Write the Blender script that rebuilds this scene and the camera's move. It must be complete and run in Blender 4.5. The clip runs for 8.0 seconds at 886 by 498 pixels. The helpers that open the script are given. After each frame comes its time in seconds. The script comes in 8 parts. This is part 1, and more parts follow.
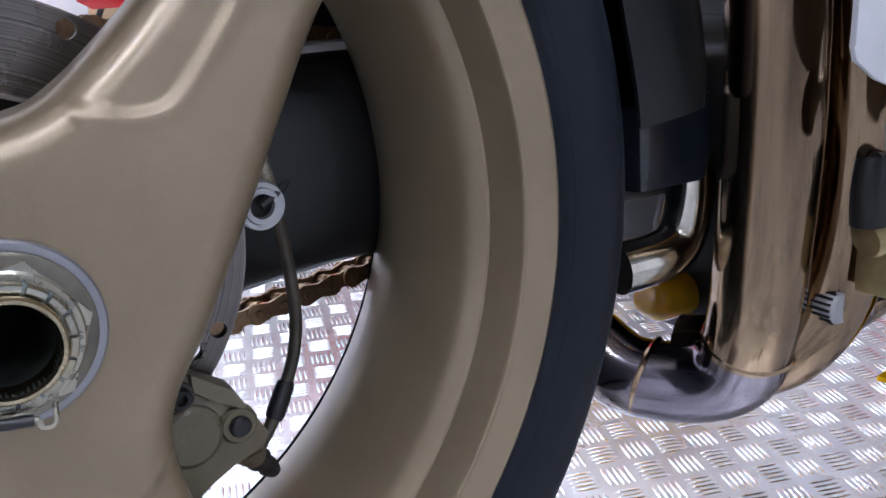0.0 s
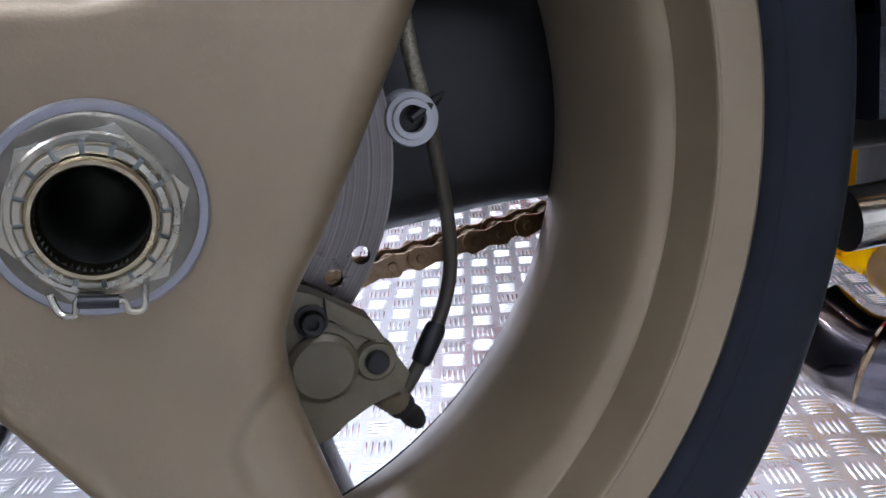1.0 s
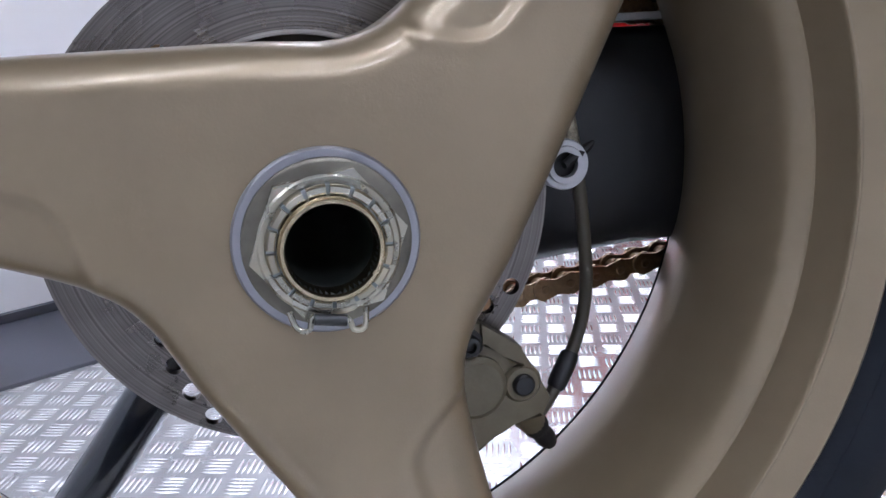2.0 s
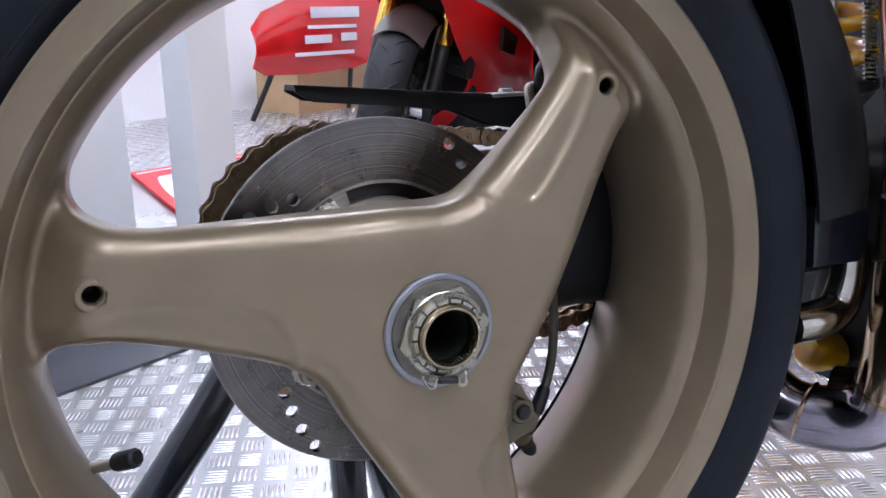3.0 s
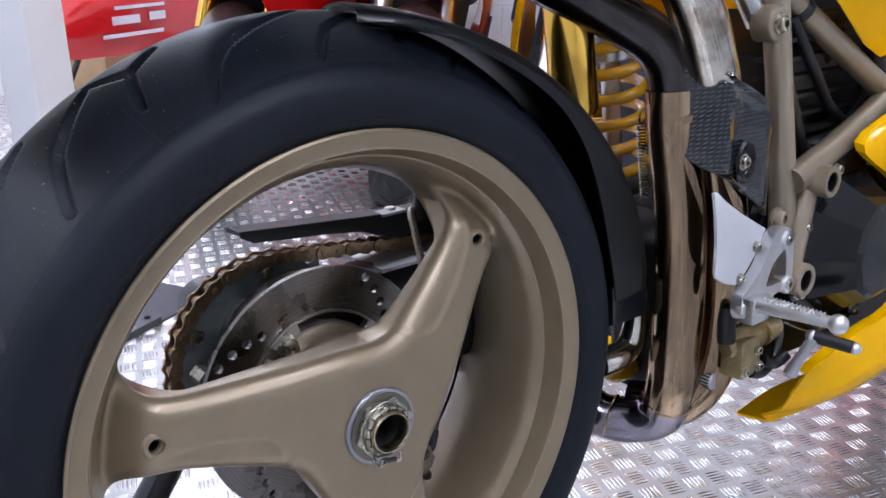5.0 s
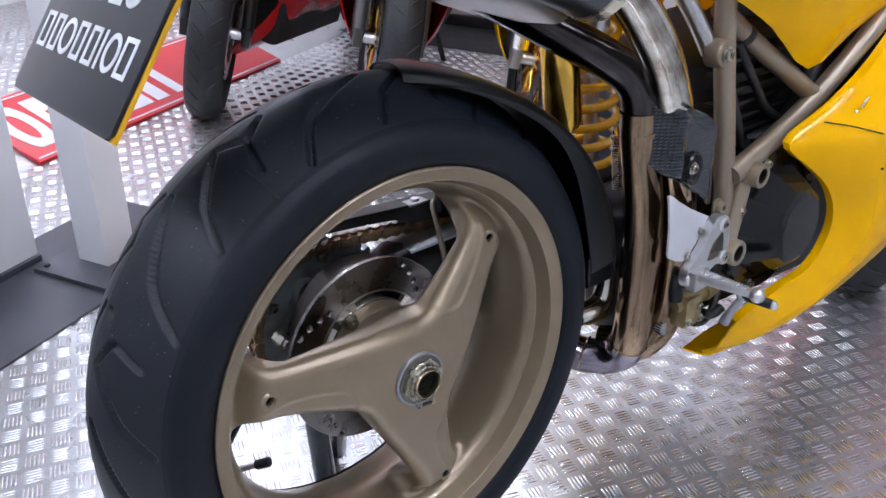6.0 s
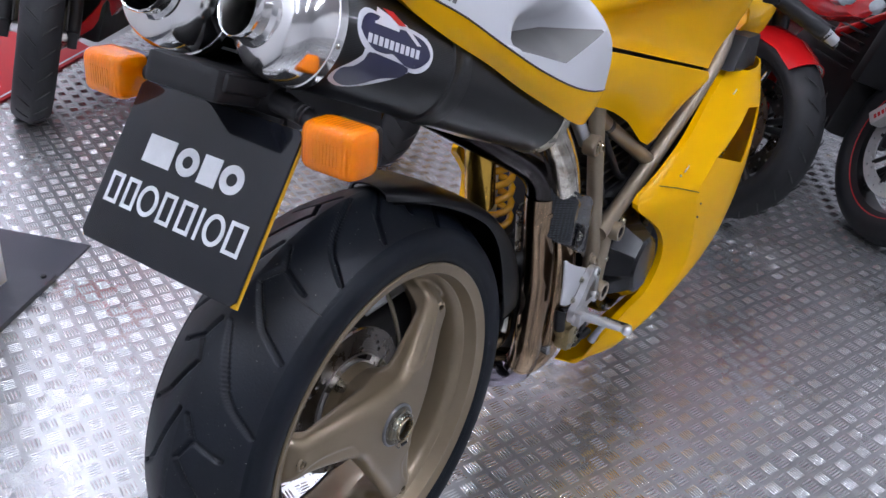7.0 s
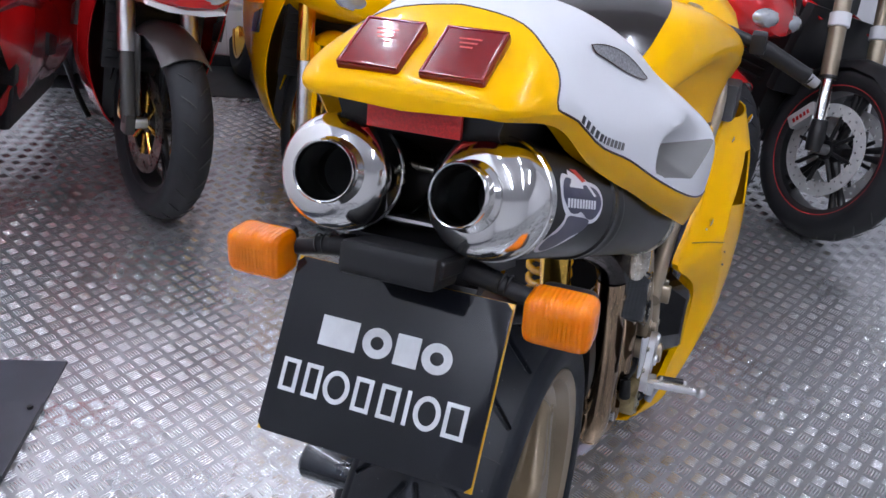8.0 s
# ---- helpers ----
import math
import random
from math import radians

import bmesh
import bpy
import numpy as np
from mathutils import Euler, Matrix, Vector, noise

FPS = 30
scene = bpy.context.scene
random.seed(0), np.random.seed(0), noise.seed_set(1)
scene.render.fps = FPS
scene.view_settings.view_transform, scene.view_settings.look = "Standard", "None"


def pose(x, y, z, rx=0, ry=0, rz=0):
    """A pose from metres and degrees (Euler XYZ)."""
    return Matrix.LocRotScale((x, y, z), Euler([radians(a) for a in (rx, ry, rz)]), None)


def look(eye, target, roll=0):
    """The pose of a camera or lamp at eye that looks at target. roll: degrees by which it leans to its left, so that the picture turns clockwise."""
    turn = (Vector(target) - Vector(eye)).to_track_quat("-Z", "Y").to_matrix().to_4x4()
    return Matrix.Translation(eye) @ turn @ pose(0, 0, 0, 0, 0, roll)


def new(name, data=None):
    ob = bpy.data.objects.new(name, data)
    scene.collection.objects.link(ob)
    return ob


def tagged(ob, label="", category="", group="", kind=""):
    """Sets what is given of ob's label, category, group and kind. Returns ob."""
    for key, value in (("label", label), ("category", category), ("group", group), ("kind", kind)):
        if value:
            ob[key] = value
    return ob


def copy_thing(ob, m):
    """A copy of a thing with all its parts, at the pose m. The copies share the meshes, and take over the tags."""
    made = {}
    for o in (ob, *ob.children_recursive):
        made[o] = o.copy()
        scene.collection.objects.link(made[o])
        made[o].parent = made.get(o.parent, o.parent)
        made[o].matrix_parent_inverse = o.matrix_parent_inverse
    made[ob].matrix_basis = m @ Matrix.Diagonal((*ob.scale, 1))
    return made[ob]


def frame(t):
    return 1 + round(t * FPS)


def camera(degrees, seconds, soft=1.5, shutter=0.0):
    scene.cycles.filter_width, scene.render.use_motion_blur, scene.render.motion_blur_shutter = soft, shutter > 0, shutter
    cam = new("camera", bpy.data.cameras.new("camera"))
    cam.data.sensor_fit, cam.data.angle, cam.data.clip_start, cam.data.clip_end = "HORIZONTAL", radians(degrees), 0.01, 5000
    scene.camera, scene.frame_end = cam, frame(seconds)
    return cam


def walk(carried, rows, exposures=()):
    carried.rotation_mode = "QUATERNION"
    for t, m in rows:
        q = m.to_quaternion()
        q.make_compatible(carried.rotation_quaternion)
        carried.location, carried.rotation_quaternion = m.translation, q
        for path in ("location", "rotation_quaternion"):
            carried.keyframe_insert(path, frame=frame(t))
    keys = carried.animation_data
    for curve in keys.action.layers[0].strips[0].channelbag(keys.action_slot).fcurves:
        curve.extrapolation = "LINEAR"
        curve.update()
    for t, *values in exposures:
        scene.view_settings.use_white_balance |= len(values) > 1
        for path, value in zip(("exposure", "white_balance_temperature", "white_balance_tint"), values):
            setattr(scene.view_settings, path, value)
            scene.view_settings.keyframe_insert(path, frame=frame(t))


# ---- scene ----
cam = camera(55.62, 8.0)
PATH = [
    (0, (-0.0105, -0.3670, 0.5345), (0.7420, 0.8196, 0.0095), -1.67),
    (0.5, (0.0115, -0.3553, 0.4943), (0.5942, 0.9206, -0.0372), -3.16),
    (1, (0.0263, -0.3430, 0.4812), (0.4371, 1.0136, -0.0095), -4.24),
    (1.5, (0.0127, -0.3394, 0.4800), (0.3361, 1.0538, 0.0278), -4.24),
    (2, (-0.0251, -0.3615, 0.4983), (0.3075, 1.0324, 0.0549), -2.77),
    (2.2, (-0.0463, -0.3768, 0.5153), (0.3130, 1.0129, 0.0797), -2.21),
    (3.3, (-0.2172, -0.5085, 0.6165), (0.4709, 0.7562, 0.1956), -0.25),
    (3.5, (-0.2409, -0.5312, 0.6379), (0.4859, 0.7094, 0.2105), -0.20),
    (4, (-0.2998, -0.5816, 0.6789), (0.5214, 0.5878, 0.2227), 0.15),
    (4.5, (-0.2918, -0.5677, 0.6993), (0.5613, 0.5671, 0.2149), 0.33),
    (5, (-0.3150, -0.5655, 0.7786), (0.5597, 0.5350, 0.2554), 0.05),
    (5.2, (-0.3423, -0.5833, 0.8151), (0.5281, 0.4891, 0.2299), -0.04),
    (6.3, (-0.5288, -0.6605, 1.0347), (0.3490, 0.3067, 0.2971), 1.64),
    (6.5, (-0.5850, -0.6383, 1.0901), (0.3246, 0.2773, 0.3258), 3.08),
    (7, (-0.7179, -0.5578, 1.2158), (0.3870, 0.1048, 0.4477), 7.32),
    (7.5, (-0.7894, -0.4270, 1.2799), (0.3745, 0.1286, 0.5139), 7.08),
    (8, (-0.8072, -0.2274, 1.3182), (0.4121, 0.2287, 0.5730), 4.77),
]
walk(cam, [(t, look(eye, target, roll)) for t, eye, target, roll in PATH], [(0, 0.26, 6420), (1.0, 0.17, 6420), (2.0, 0.30, 6420), (3.5, 0.22, 6480), (5.2, 0.23, 6500), (6.3, 0.0, 6600), (7, -0.26, 6640), (8, -0.43, 6640)])
from mathutils.geometry import tessellate_polygon

# ---- light ----
world = bpy.data.worlds.new("showroom_air")
scene.world = world
world.use_nodes = True
world.node_tree.nodes["Background"].inputs[0].default_value = (0.80, 0.88, 1.0, 1)
world.node_tree.nodes["Background"].inputs[1].default_value = 0.02

# room axes: the building stands turned against the motorcycle
TURN = math.atan2(0.43, 0.903)
UX, UY = math.cos(TURN), math.sin(TURN)


def room(u, v, z=0.0):
    """World place from the room's own axes."""
    return Vector((u * UX - v * UY, u * UY + v * UX, z))


ROOM = Matrix.Rotation(TURN, 4, "Z")
BIKE_M = Matrix(((1, 0, 0, 0), (0, 0.9981264, 0.0611852, -0.0257346), (0, -0.0611852, 0.9981264, -0.0044176), (0, 0, 0, 1)))
HUB = 0.418
MID = 0.02


# ---- mesh helpers ----
def finish(name, bm, material, parent=None, label="", sharp=38.0, smooth=True, normals=True):
    if normals:
        bmesh.ops.recalc_face_normals(bm, faces=bm.faces)
    me = bpy.data.meshes.new(name)
    bm.to_mesh(me)
    bm.free()
    if smooth:
        me.polygons.foreach_set("use_smooth", [True] * len(me.polygons))
        me.set_sharp_from_angle(angle=radians(sharp))
    me.materials.append(material)
    ob = new(name, me)
    ob.parent = parent
    if label:
        ob["label"] = label
    return ob


def part(name, bm, material, parent, label="", sharp=38.0, smooth=True):
    return finish(name, bm, material, parent, label, sharp, smooth)


def share(name, mesh, m, parent):
    ob = new(name, mesh)
    ob.parent = parent
    ob.matrix_basis = m
    return ob


def into(bm, sub, m=None):
    vs = [bm.verts.new(m @ v.co if m else v.co) for v in sub.verts]
    sub.verts.index_update()
    for f in sub.faces:
        bm.faces.new([vs[v.index] for v in f.verts])
    sub.free()
    return bm


def moved(bm, m):
    bmesh.ops.transform(bm, matrix=m, verts=bm.verts)
    return bm


def spline(pts, n=6, closed=False):
    """A smooth line through points of any dimension."""
    p = [Vector(q) for q in pts]
    out, k = [], len(p)
    for i in range(k if closed else k - 1):
        if closed:
            a, b, c, d = p[i - 1], p[i], p[(i + 1) % k], p[(i + 2) % k]
        else:
            a, b, c, d = p[max(i - 1, 0)], p[i], p[i + 1], p[min(i + 2, k - 1)]
        for j in range(n):
            t = j / n
            out.append(0.5 * (2 * b + (c - a) * t + (2 * a - 5 * b + 4 * c - d) * t * t + (3 * b - a - 3 * c + d) * t ** 3))
    if not closed:
        out.append(p[-1])
    return out


def tube(pts, r, seg=14, n=5, cap=True, flat=1.0):
    """A round bar swept along a smooth line; r: one radius or one for each point."""
    rs = r if isinstance(r, (list, tuple)) else [r] * len(pts)
    line = spline([(*p, q) for p, q in zip(pts, rs)], n) if n > 1 else [Vector((*p, q)) for p, q in zip(pts, rs)]
    bm = bmesh.new()
    c = [q.to_3d() if len(q) == 3 else Vector(q[:3]) for q in line]
    t0 = (c[1] - c[0]).normalized()
    side = t0.orthogonal().normalized()
    rings = []
    for i, p in enumerate(c):
        t = (c[min(i + 1, len(c) - 1)] - c[max(i - 1, 0)]).normalized()
        side = (side - t * side.dot(t)).normalized()
        up = t.cross(side)
        rings.append([bm.verts.new(p + (side * math.cos(a) + up * math.sin(a) * flat) * line[i][3]) for a in (2 * math.pi * k / seg for k in range(seg))])
    for a, b in zip(rings, rings[1:]):
        for k in range(seg):
            bm.faces.new((a[k], a[(k + 1) % seg], b[(k + 1) % seg], b[k]))
    if cap:
        bm.faces.new(rings[0])
        bm.faces.new(rings[-1])
    return bm


def lathe(profile, seg=64, m=None, closed=False, span=1.0, start=0.0):
    """(radius, along) turned round the y axis."""
    bm = bmesh.new()
    full = span >= 1.0
    rings = []
    for k in range(seg if full else seg + 1):
        a = start + 2 * math.pi * span * k / seg
        rings.append([bm.verts.new((r * math.cos(a), y, r * math.sin(a))) for r, y in profile])
    for k in range(seg):
        a, b = rings[k], rings[(k + 1) % len(rings)]
        for i in range(len(profile) if closed else len(profile) - 1):
            j = (i + 1) % len(profile)
            bm.faces.new((a[i], a[j], b[j], b[i]))
    if closed and not full:
        bm.faces.new(rings[0])
        bm.faces.new(rings[-1])
    bmesh.ops.remove_doubles(bm, verts=bm.verts, dist=1e-6)
    if m:
        moved(bm, m)
    return bm


def box(c, s, bevel=0.003, m=None, seg=2):
    bm = bmesh.new()
    bmesh.ops.create_cube(bm, size=1, matrix=Matrix.Translation(c) @ Matrix.Diagonal((*s, 1)))
    if bevel:
        bmesh.ops.bevel(bm, geom=bm.edges[:], offset=bevel, segments=seg, profile=0.7, affect="EDGES")
    return moved(bm, m) if m else bm


AX = {"x": lambda a, b, d: (d, a, b), "y": lambda a, b, d: (a, d, b), "z": lambda a, b, d: (a, b, d)}


def slab(outline, axis, lo, hi, bevel=0.0015, m=None, holes=()):
    """A flat plate: outline in the plane across axis, from lo to hi, edges rounded, holes cut through."""
    bm = bmesh.new()
    f = AX[axis]
    if holes:
        loops = [list(outline)] + [list(h) for h in holes]
        flat = [q for loop in loops for q in loop]
        tris = geometry_fill([[Vector((*q[:2], 0)) for q in loop] for loop in loops])
        top = [bm.verts.new(f(q[0], q[1], hi)) for q in flat]
        low = [bm.verts.new(f(q[0], q[1], lo)) for q in flat]
        for t in tris:
            if len(set(t)) == 3:
                bm.faces.new([top[i] for i in t])
                bm.faces.new([low[i] for i in reversed(t)])
        at = 0
        for loop in loops:
            k = len(loop)
            for i in range(k):
                a, b = at + i, at + (i + 1) % k
                bm.faces.new((top[a], top[b], low[b], low[a]))
            at += k
    else:
        a = [bm.verts.new(f(q[0], q[1], lo)) for q in outline]
        b = [bm.verts.new(f(q[0], q[1], hi)) for q in outline]
        k = len(a)
        bm.faces.new(a)
        bm.faces.new(list(reversed(b)))
        rim = []
        for i in range(k):
            bm.faces.new((a[i], a[(i + 1) % k], b[(i + 1) % k], b[i]))
        if bevel:
            ends = [e for e in bm.edges if (e.verts[0] in a) == (e.verts[1] in a)]
            bmesh.ops.bevel(bm, geom=ends, offset=bevel, segments=2, profile=0.6, affect="EDGES")
    return moved(bm, m) if m else bm


def geometry_fill(loops):
    return tessellate_polygon(loops)


def loft(rings, caps=True, closed=True):
    bm = bmesh.new()
    vs = [[bm.verts.new(p) for p in ring] for ring in rings]
    n = len(vs[0])
    for a, b in zip(vs, vs[1:]):
        for k in range(n if closed else n - 1):
            bm.faces.new((a[k], a[(k + 1) % n], b[(k + 1) % n], b[k]))
    if caps:
        bm.faces.new(vs[0])
        bm.faces.new(vs[-1])
    return bm


def shell(rings, thick):
    """An open sheet through rings of points, with thickness, pushed along its normals."""
    bm = loft(rings, caps=False, closed=False)
    bmesh.ops.recalc_face_normals(bm, faces=bm.faces)
    bmesh.ops.solidify(bm, geom=bm.faces[:], thickness=thick)
    return bm


def ball(c, r, seg=20):
    bm = bmesh.new()
    s = r if isinstance(r, (tuple, list)) else (r, r, r)
    bmesh.ops.create_uvsphere(bm, u_segments=seg, v_segments=seg // 2, radius=1, matrix=Matrix.Translation(c) @ Matrix.Diagonal((*s, 1)))
    return bm


def circle(cx, cz, r, n=18):
    return [(cx + r * math.cos(2 * math.pi * k / n), cz + r * math.sin(2 * math.pi * k / n)) for k in range(n)]


def along(a, b):
    """The pose that lays the y axis from a towards b."""
    a, b = Vector(a), Vector(b)
    return Matrix.Translation(a) @ (b - a).to_track_quat("Y", "Z").to_matrix().to_4x4()


def hex_bolt(r=0.006, h=0.005, socket=True):
    """A bolt head that looks along -y, its seat at y = 0."""
    bm = lathe([(0.0001, -h * 0.45), (r * 0.5, -h * 0.45), (r * 0.52, -h), (r * 0.85, -h), (r, -h * 0.8), (r, -h * 0.25), (r * 1.35, -h * 0.2), (r * 1.35, 0.001)], 12)
    return bm


def ss(x):
    x = min(max(x, 0.0), 1.0)
    return x * x * (3 - 2 * x)


# ---- materials ----
def surface(name, base, rough=0.5, metal=0.0, coat=0.0, vary=0.12, scale=14.0, bump=0.0, bump_scale=180.0, rough_vary=0.12, spec=0.5, second=None, second_amount=0.0, second_scale=5.0, stretch=(1, 1, 1), coords="Object", flecks=0.0):
    m = bpy.data.materials.new(name)
    m.use_nodes = True
    nt = m.node_tree
    N, L = nt.nodes, nt.links
    b = N["Principled BSDF"]
    tc = N.new("ShaderNodeTexCoord")
    mp = N.new("ShaderNodeMapping")
    mp.inputs["Scale"].default_value = stretch
    L.new(tc.outputs[coords], mp.inputs[0])
    no = N.new("ShaderNodeTexNoise")
    no.inputs["Scale"].default_value = scale
    no.inputs["Detail"].default_value = 6
    no.inputs["Roughness"].default_value = 0.6
    L.new(mp.outputs[0], no.inputs[0])
    ramp = N.new("ShaderNodeMapRange")
    ramp.inputs[1].default_value, ramp.inputs[2].default_value = 0.3, 0.7
    ramp.inputs[3].default_value, ramp.inputs[4].default_value = 1 - vary, 1 + vary
    L.new(no.outputs[0], ramp.inputs[0])
    mul = N.new("ShaderNodeMix")
    mul.data_type, mul.blend_type = "RGBA", "MULTIPLY"
    mul.inputs[0].default_value = 1
    mul.inputs[6].default_value = (*base, 1)
    L.new(ramp.outputs[0], mul.inputs[7])
    colour = mul.outputs[2]
    if second:
        n2 = N.new("ShaderNodeTexNoise")
        n2.inputs["Scale"].default_value, n2.inputs["Detail"].default_value = second_scale, 5
        L.new(mp.outputs[0], n2.inputs[0])
        r2 = N.new("ShaderNodeMapRange")
        r2.inputs[1].default_value, r2.inputs[2].default_value = 0.45, 0.68
        r2.inputs[3].default_value, r2.inputs[4].default_value = 0, second_amount
        L.new(n2.outputs[0], r2.inputs[0])
        mx = N.new("ShaderNodeMix")
        mx.data_type = "RGBA"
        L.new(r2.outputs[0], mx.inputs[0])
        L.new(colour, mx.inputs[6])
        mx.inputs[7].default_value = (*second, 1)
        colour = mx.outputs[2]
    if flecks:
        n3 = N.new("ShaderNodeTexNoise")
        n3.inputs["Scale"].default_value, n3.inputs["Detail"].default_value = flecks, 2
        L.new(tc.outputs[coords], n3.inputs[0])
        r3 = N.new("ShaderNodeMapRange")
        r3.inputs[1].default_value, r3.inputs[2].default_value = 0.73, 0.76
        r3.inputs[3].default_value, r3.inputs[4].default_value = 0, 0.6
        L.new(n3.outputs[0], r3.inputs[0])
        m3 = N.new("ShaderNodeMix")
        m3.data_type = "RGBA"
        L.new(r3.outputs[0], m3.inputs[0])
        L.new(colour, m3.inputs[6])
        m3.inputs[7].default_value = (0.36, 0.35, 0.33, 1)
        colour = m3.outputs[2]
    L.new(colour, b.inputs["Base Color"])
    rr = N.new("ShaderNodeMapRange")
    rr.inputs[1].default_value, rr.inputs[2].default_value = 0.25, 0.75
    rr.inputs[3].default_value, rr.inputs[4].default_value = max(rough - rough_vary * rough, 0.02), min(rough + rough_vary * rough, 1)
    L.new(no.outputs[0], rr.inputs[0])
    L.new(rr.outputs[0], b.inputs["Roughness"])
    b.inputs["Metallic"].default_value = metal
    b.inputs["Specular IOR Level"].default_value = spec
    if coat:
        b.inputs["Coat Weight"].default_value = coat
        b.inputs["Coat Roughness"].default_value = 0.04
    if bump:
        nb = N.new("ShaderNodeTexNoise")
        nb.inputs["Scale"].default_value, nb.inputs["Detail"].default_value = bump_scale, 4
        L.new(mp.outputs[0], nb.inputs[0])
        bp = N.new("ShaderNodeBump")
        bp.inputs["Strength"].default_value = 1.0
        bp.inputs["Distance"].default_value = bump
        L.new(nb.outputs[0], bp.inputs["Height"])
        L.new(bp.outputs[0], b.inputs["Normal"])
    return m


def weave(name, dark, light, rough=0.22, pitch=0.0032, coat=1.0):
    """Lacquered carbon cloth: a twill of two greys under a clear coat."""
    m = surface(name, dark, rough, 0.0, coat=coat, vary=0.1, spec=0.3)
    nt = m.node_tree
    N, L = nt.nodes, nt.links
    tc = N["Texture Coordinate"]
    waves = []
    for turn, size in ((0.0, 1.0), (0.95, 0.55)):
        mp = N.new("ShaderNodeMapping")
        mp.inputs["Rotation"].default_value = (0.12, turn, 0.1)
        L.new(tc.outputs["Object"], mp.inputs[0])
        w = N.new("ShaderNodeTexWave")
        w.bands_direction = "Z"
        w.inputs["Scale"].default_value = 0.314 / (pitch * size)
        w.inputs["Distortion"].default_value = 0.25
        L.new(mp.outputs[0], w.inputs[0])
        waves.append(w)
    mu = N.new("ShaderNodeMath")
    mu.operation = "MULTIPLY"
    L.new(waves[0].outputs[1], mu.inputs[0])
    L.new(waves[1].outputs[1], mu.inputs[1])
    mx = N.new("ShaderNodeMix")
    mx.data_type = "RGBA"
    L.new(mu.outputs[0], mx.inputs[0])
    mx.inputs[6].default_value = (*dark, 1)
    mx.inputs[7].default_value = (*light, 1)
    L.new(mx.outputs[2], N["Principled BSDF"].inputs["Base Color"])
    return m


def glow(name, colour, strength):
    m = bpy.data.materials.new(name)
    m.use_nodes = True
    b = m.node_tree.nodes["Principled BSDF"]
    b.inputs["Base Color"].default_value = (0.8, 0.8, 0.8, 1)
    b.inputs["Emission Color"].default_value = (*colour, 1)
    b.inputs["Emission Strength"].default_value = strength
    return m


def lens(name, colour, rough=0.08, ribs=0.0):
    """Coloured moulded plastic of a lamp."""
    m = surface(name, colour, rough, 0.0, coat=0.5, vary=0.08, scale=40, spec=0.25)
    b = m.node_tree.nodes["Principled BSDF"]
    b.inputs["Subsurface Weight"].default_value = 0.25
    b.inputs["Subsurface Radius"].default_value = (0.02, 0.008, 0.002)
    b.inputs["Subsurface Scale"].default_value = 0.5
    if ribs:
        # moulded prisms: two crossed rows of fine ribs under the skin
        N, L = m.node_tree.nodes, m.node_tree.links
        tc = N["Texture Coordinate"]
        last = None
        for axis in ("Y",):
            w = N.new("ShaderNodeTexWave")
            w.bands_direction = axis
            w.inputs["Scale"].default_value = 0.314 / ribs
            L.new(tc.outputs["Object"], w.inputs[0])
            bp = N.new("ShaderNodeBump")
            bp.inputs["Distance"].default_value = 0.0009
            bp.inputs["Strength"].default_value = 0.5
            L.new(w.outputs[1], bp.inputs["Height"])
            if last:
                L.new(last.outputs[0], bp.inputs["Normal"])
            last = bp
        L.new(last.outputs[0], b.inputs["Normal"])
    return m


def ringed(name, base, rough):
    """Steel ground in rings round the wheel's axle, scored and stained."""
    m = surface(name, base, rough, 1.0, vary=0.18, scale=26)
    N, L = m.node_tree.nodes, m.node_tree.links
    b = N["Principled BSDF"]
    sep = N.new("ShaderNodeSeparateXYZ")
    L.new(N["Texture Coordinate"].outputs["Object"], sep.inputs[0])
    up = N.new("ShaderNodeMath")
    up.operation = "SUBTRACT"
    up.inputs[1].default_value = HUB
    L.new(sep.outputs[2], up.inputs[0])
    flat = N.new("ShaderNodeCombineXYZ")
    L.new(sep.outputs[0], flat.inputs[0])
    L.new(up.outputs[0], flat.inputs[1])
    rad = N.new("ShaderNodeVectorMath")
    rad.operation = "LENGTH"
    L.new(flat.outputs[0], rad.inputs[0])
    no = N.new("ShaderNodeTexNoise")
    no.noise_dimensions = "1D"
    no.inputs["Scale"].default_value, no.inputs["Detail"].default_value = 900.0, 4.0
    L.new(rad.outputs["Value"], no.inputs["W"])
    mr = N.new("ShaderNodeMapRange")
    mr.inputs[1].default_value, mr.inputs[2].default_value = 0.3, 0.7
    mr.inputs[3].default_value, mr.inputs[4].default_value = 0.62, 1.15
    L.new(no.outputs[0], mr.inputs[0])
    mx = N.new("ShaderNodeMix")
    mx.data_type, mx.blend_type = "RGBA", "MULTIPLY"
    mx.inputs[0].default_value = 1
    L.new(b.inputs["Base Color"].links[0].from_socket, mx.inputs[6])
    L.new(mr.outputs[0], mx.inputs[7])
    L.new(mx.outputs[2], b.inputs["Base Color"])
    bp = N.new("ShaderNodeBump")
    bp.inputs["Distance"].default_value = 0.00012
    L.new(no.outputs[0], bp.inputs["Height"])
    L.new(bp.outputs[0], b.inputs["Normal"])
    return m


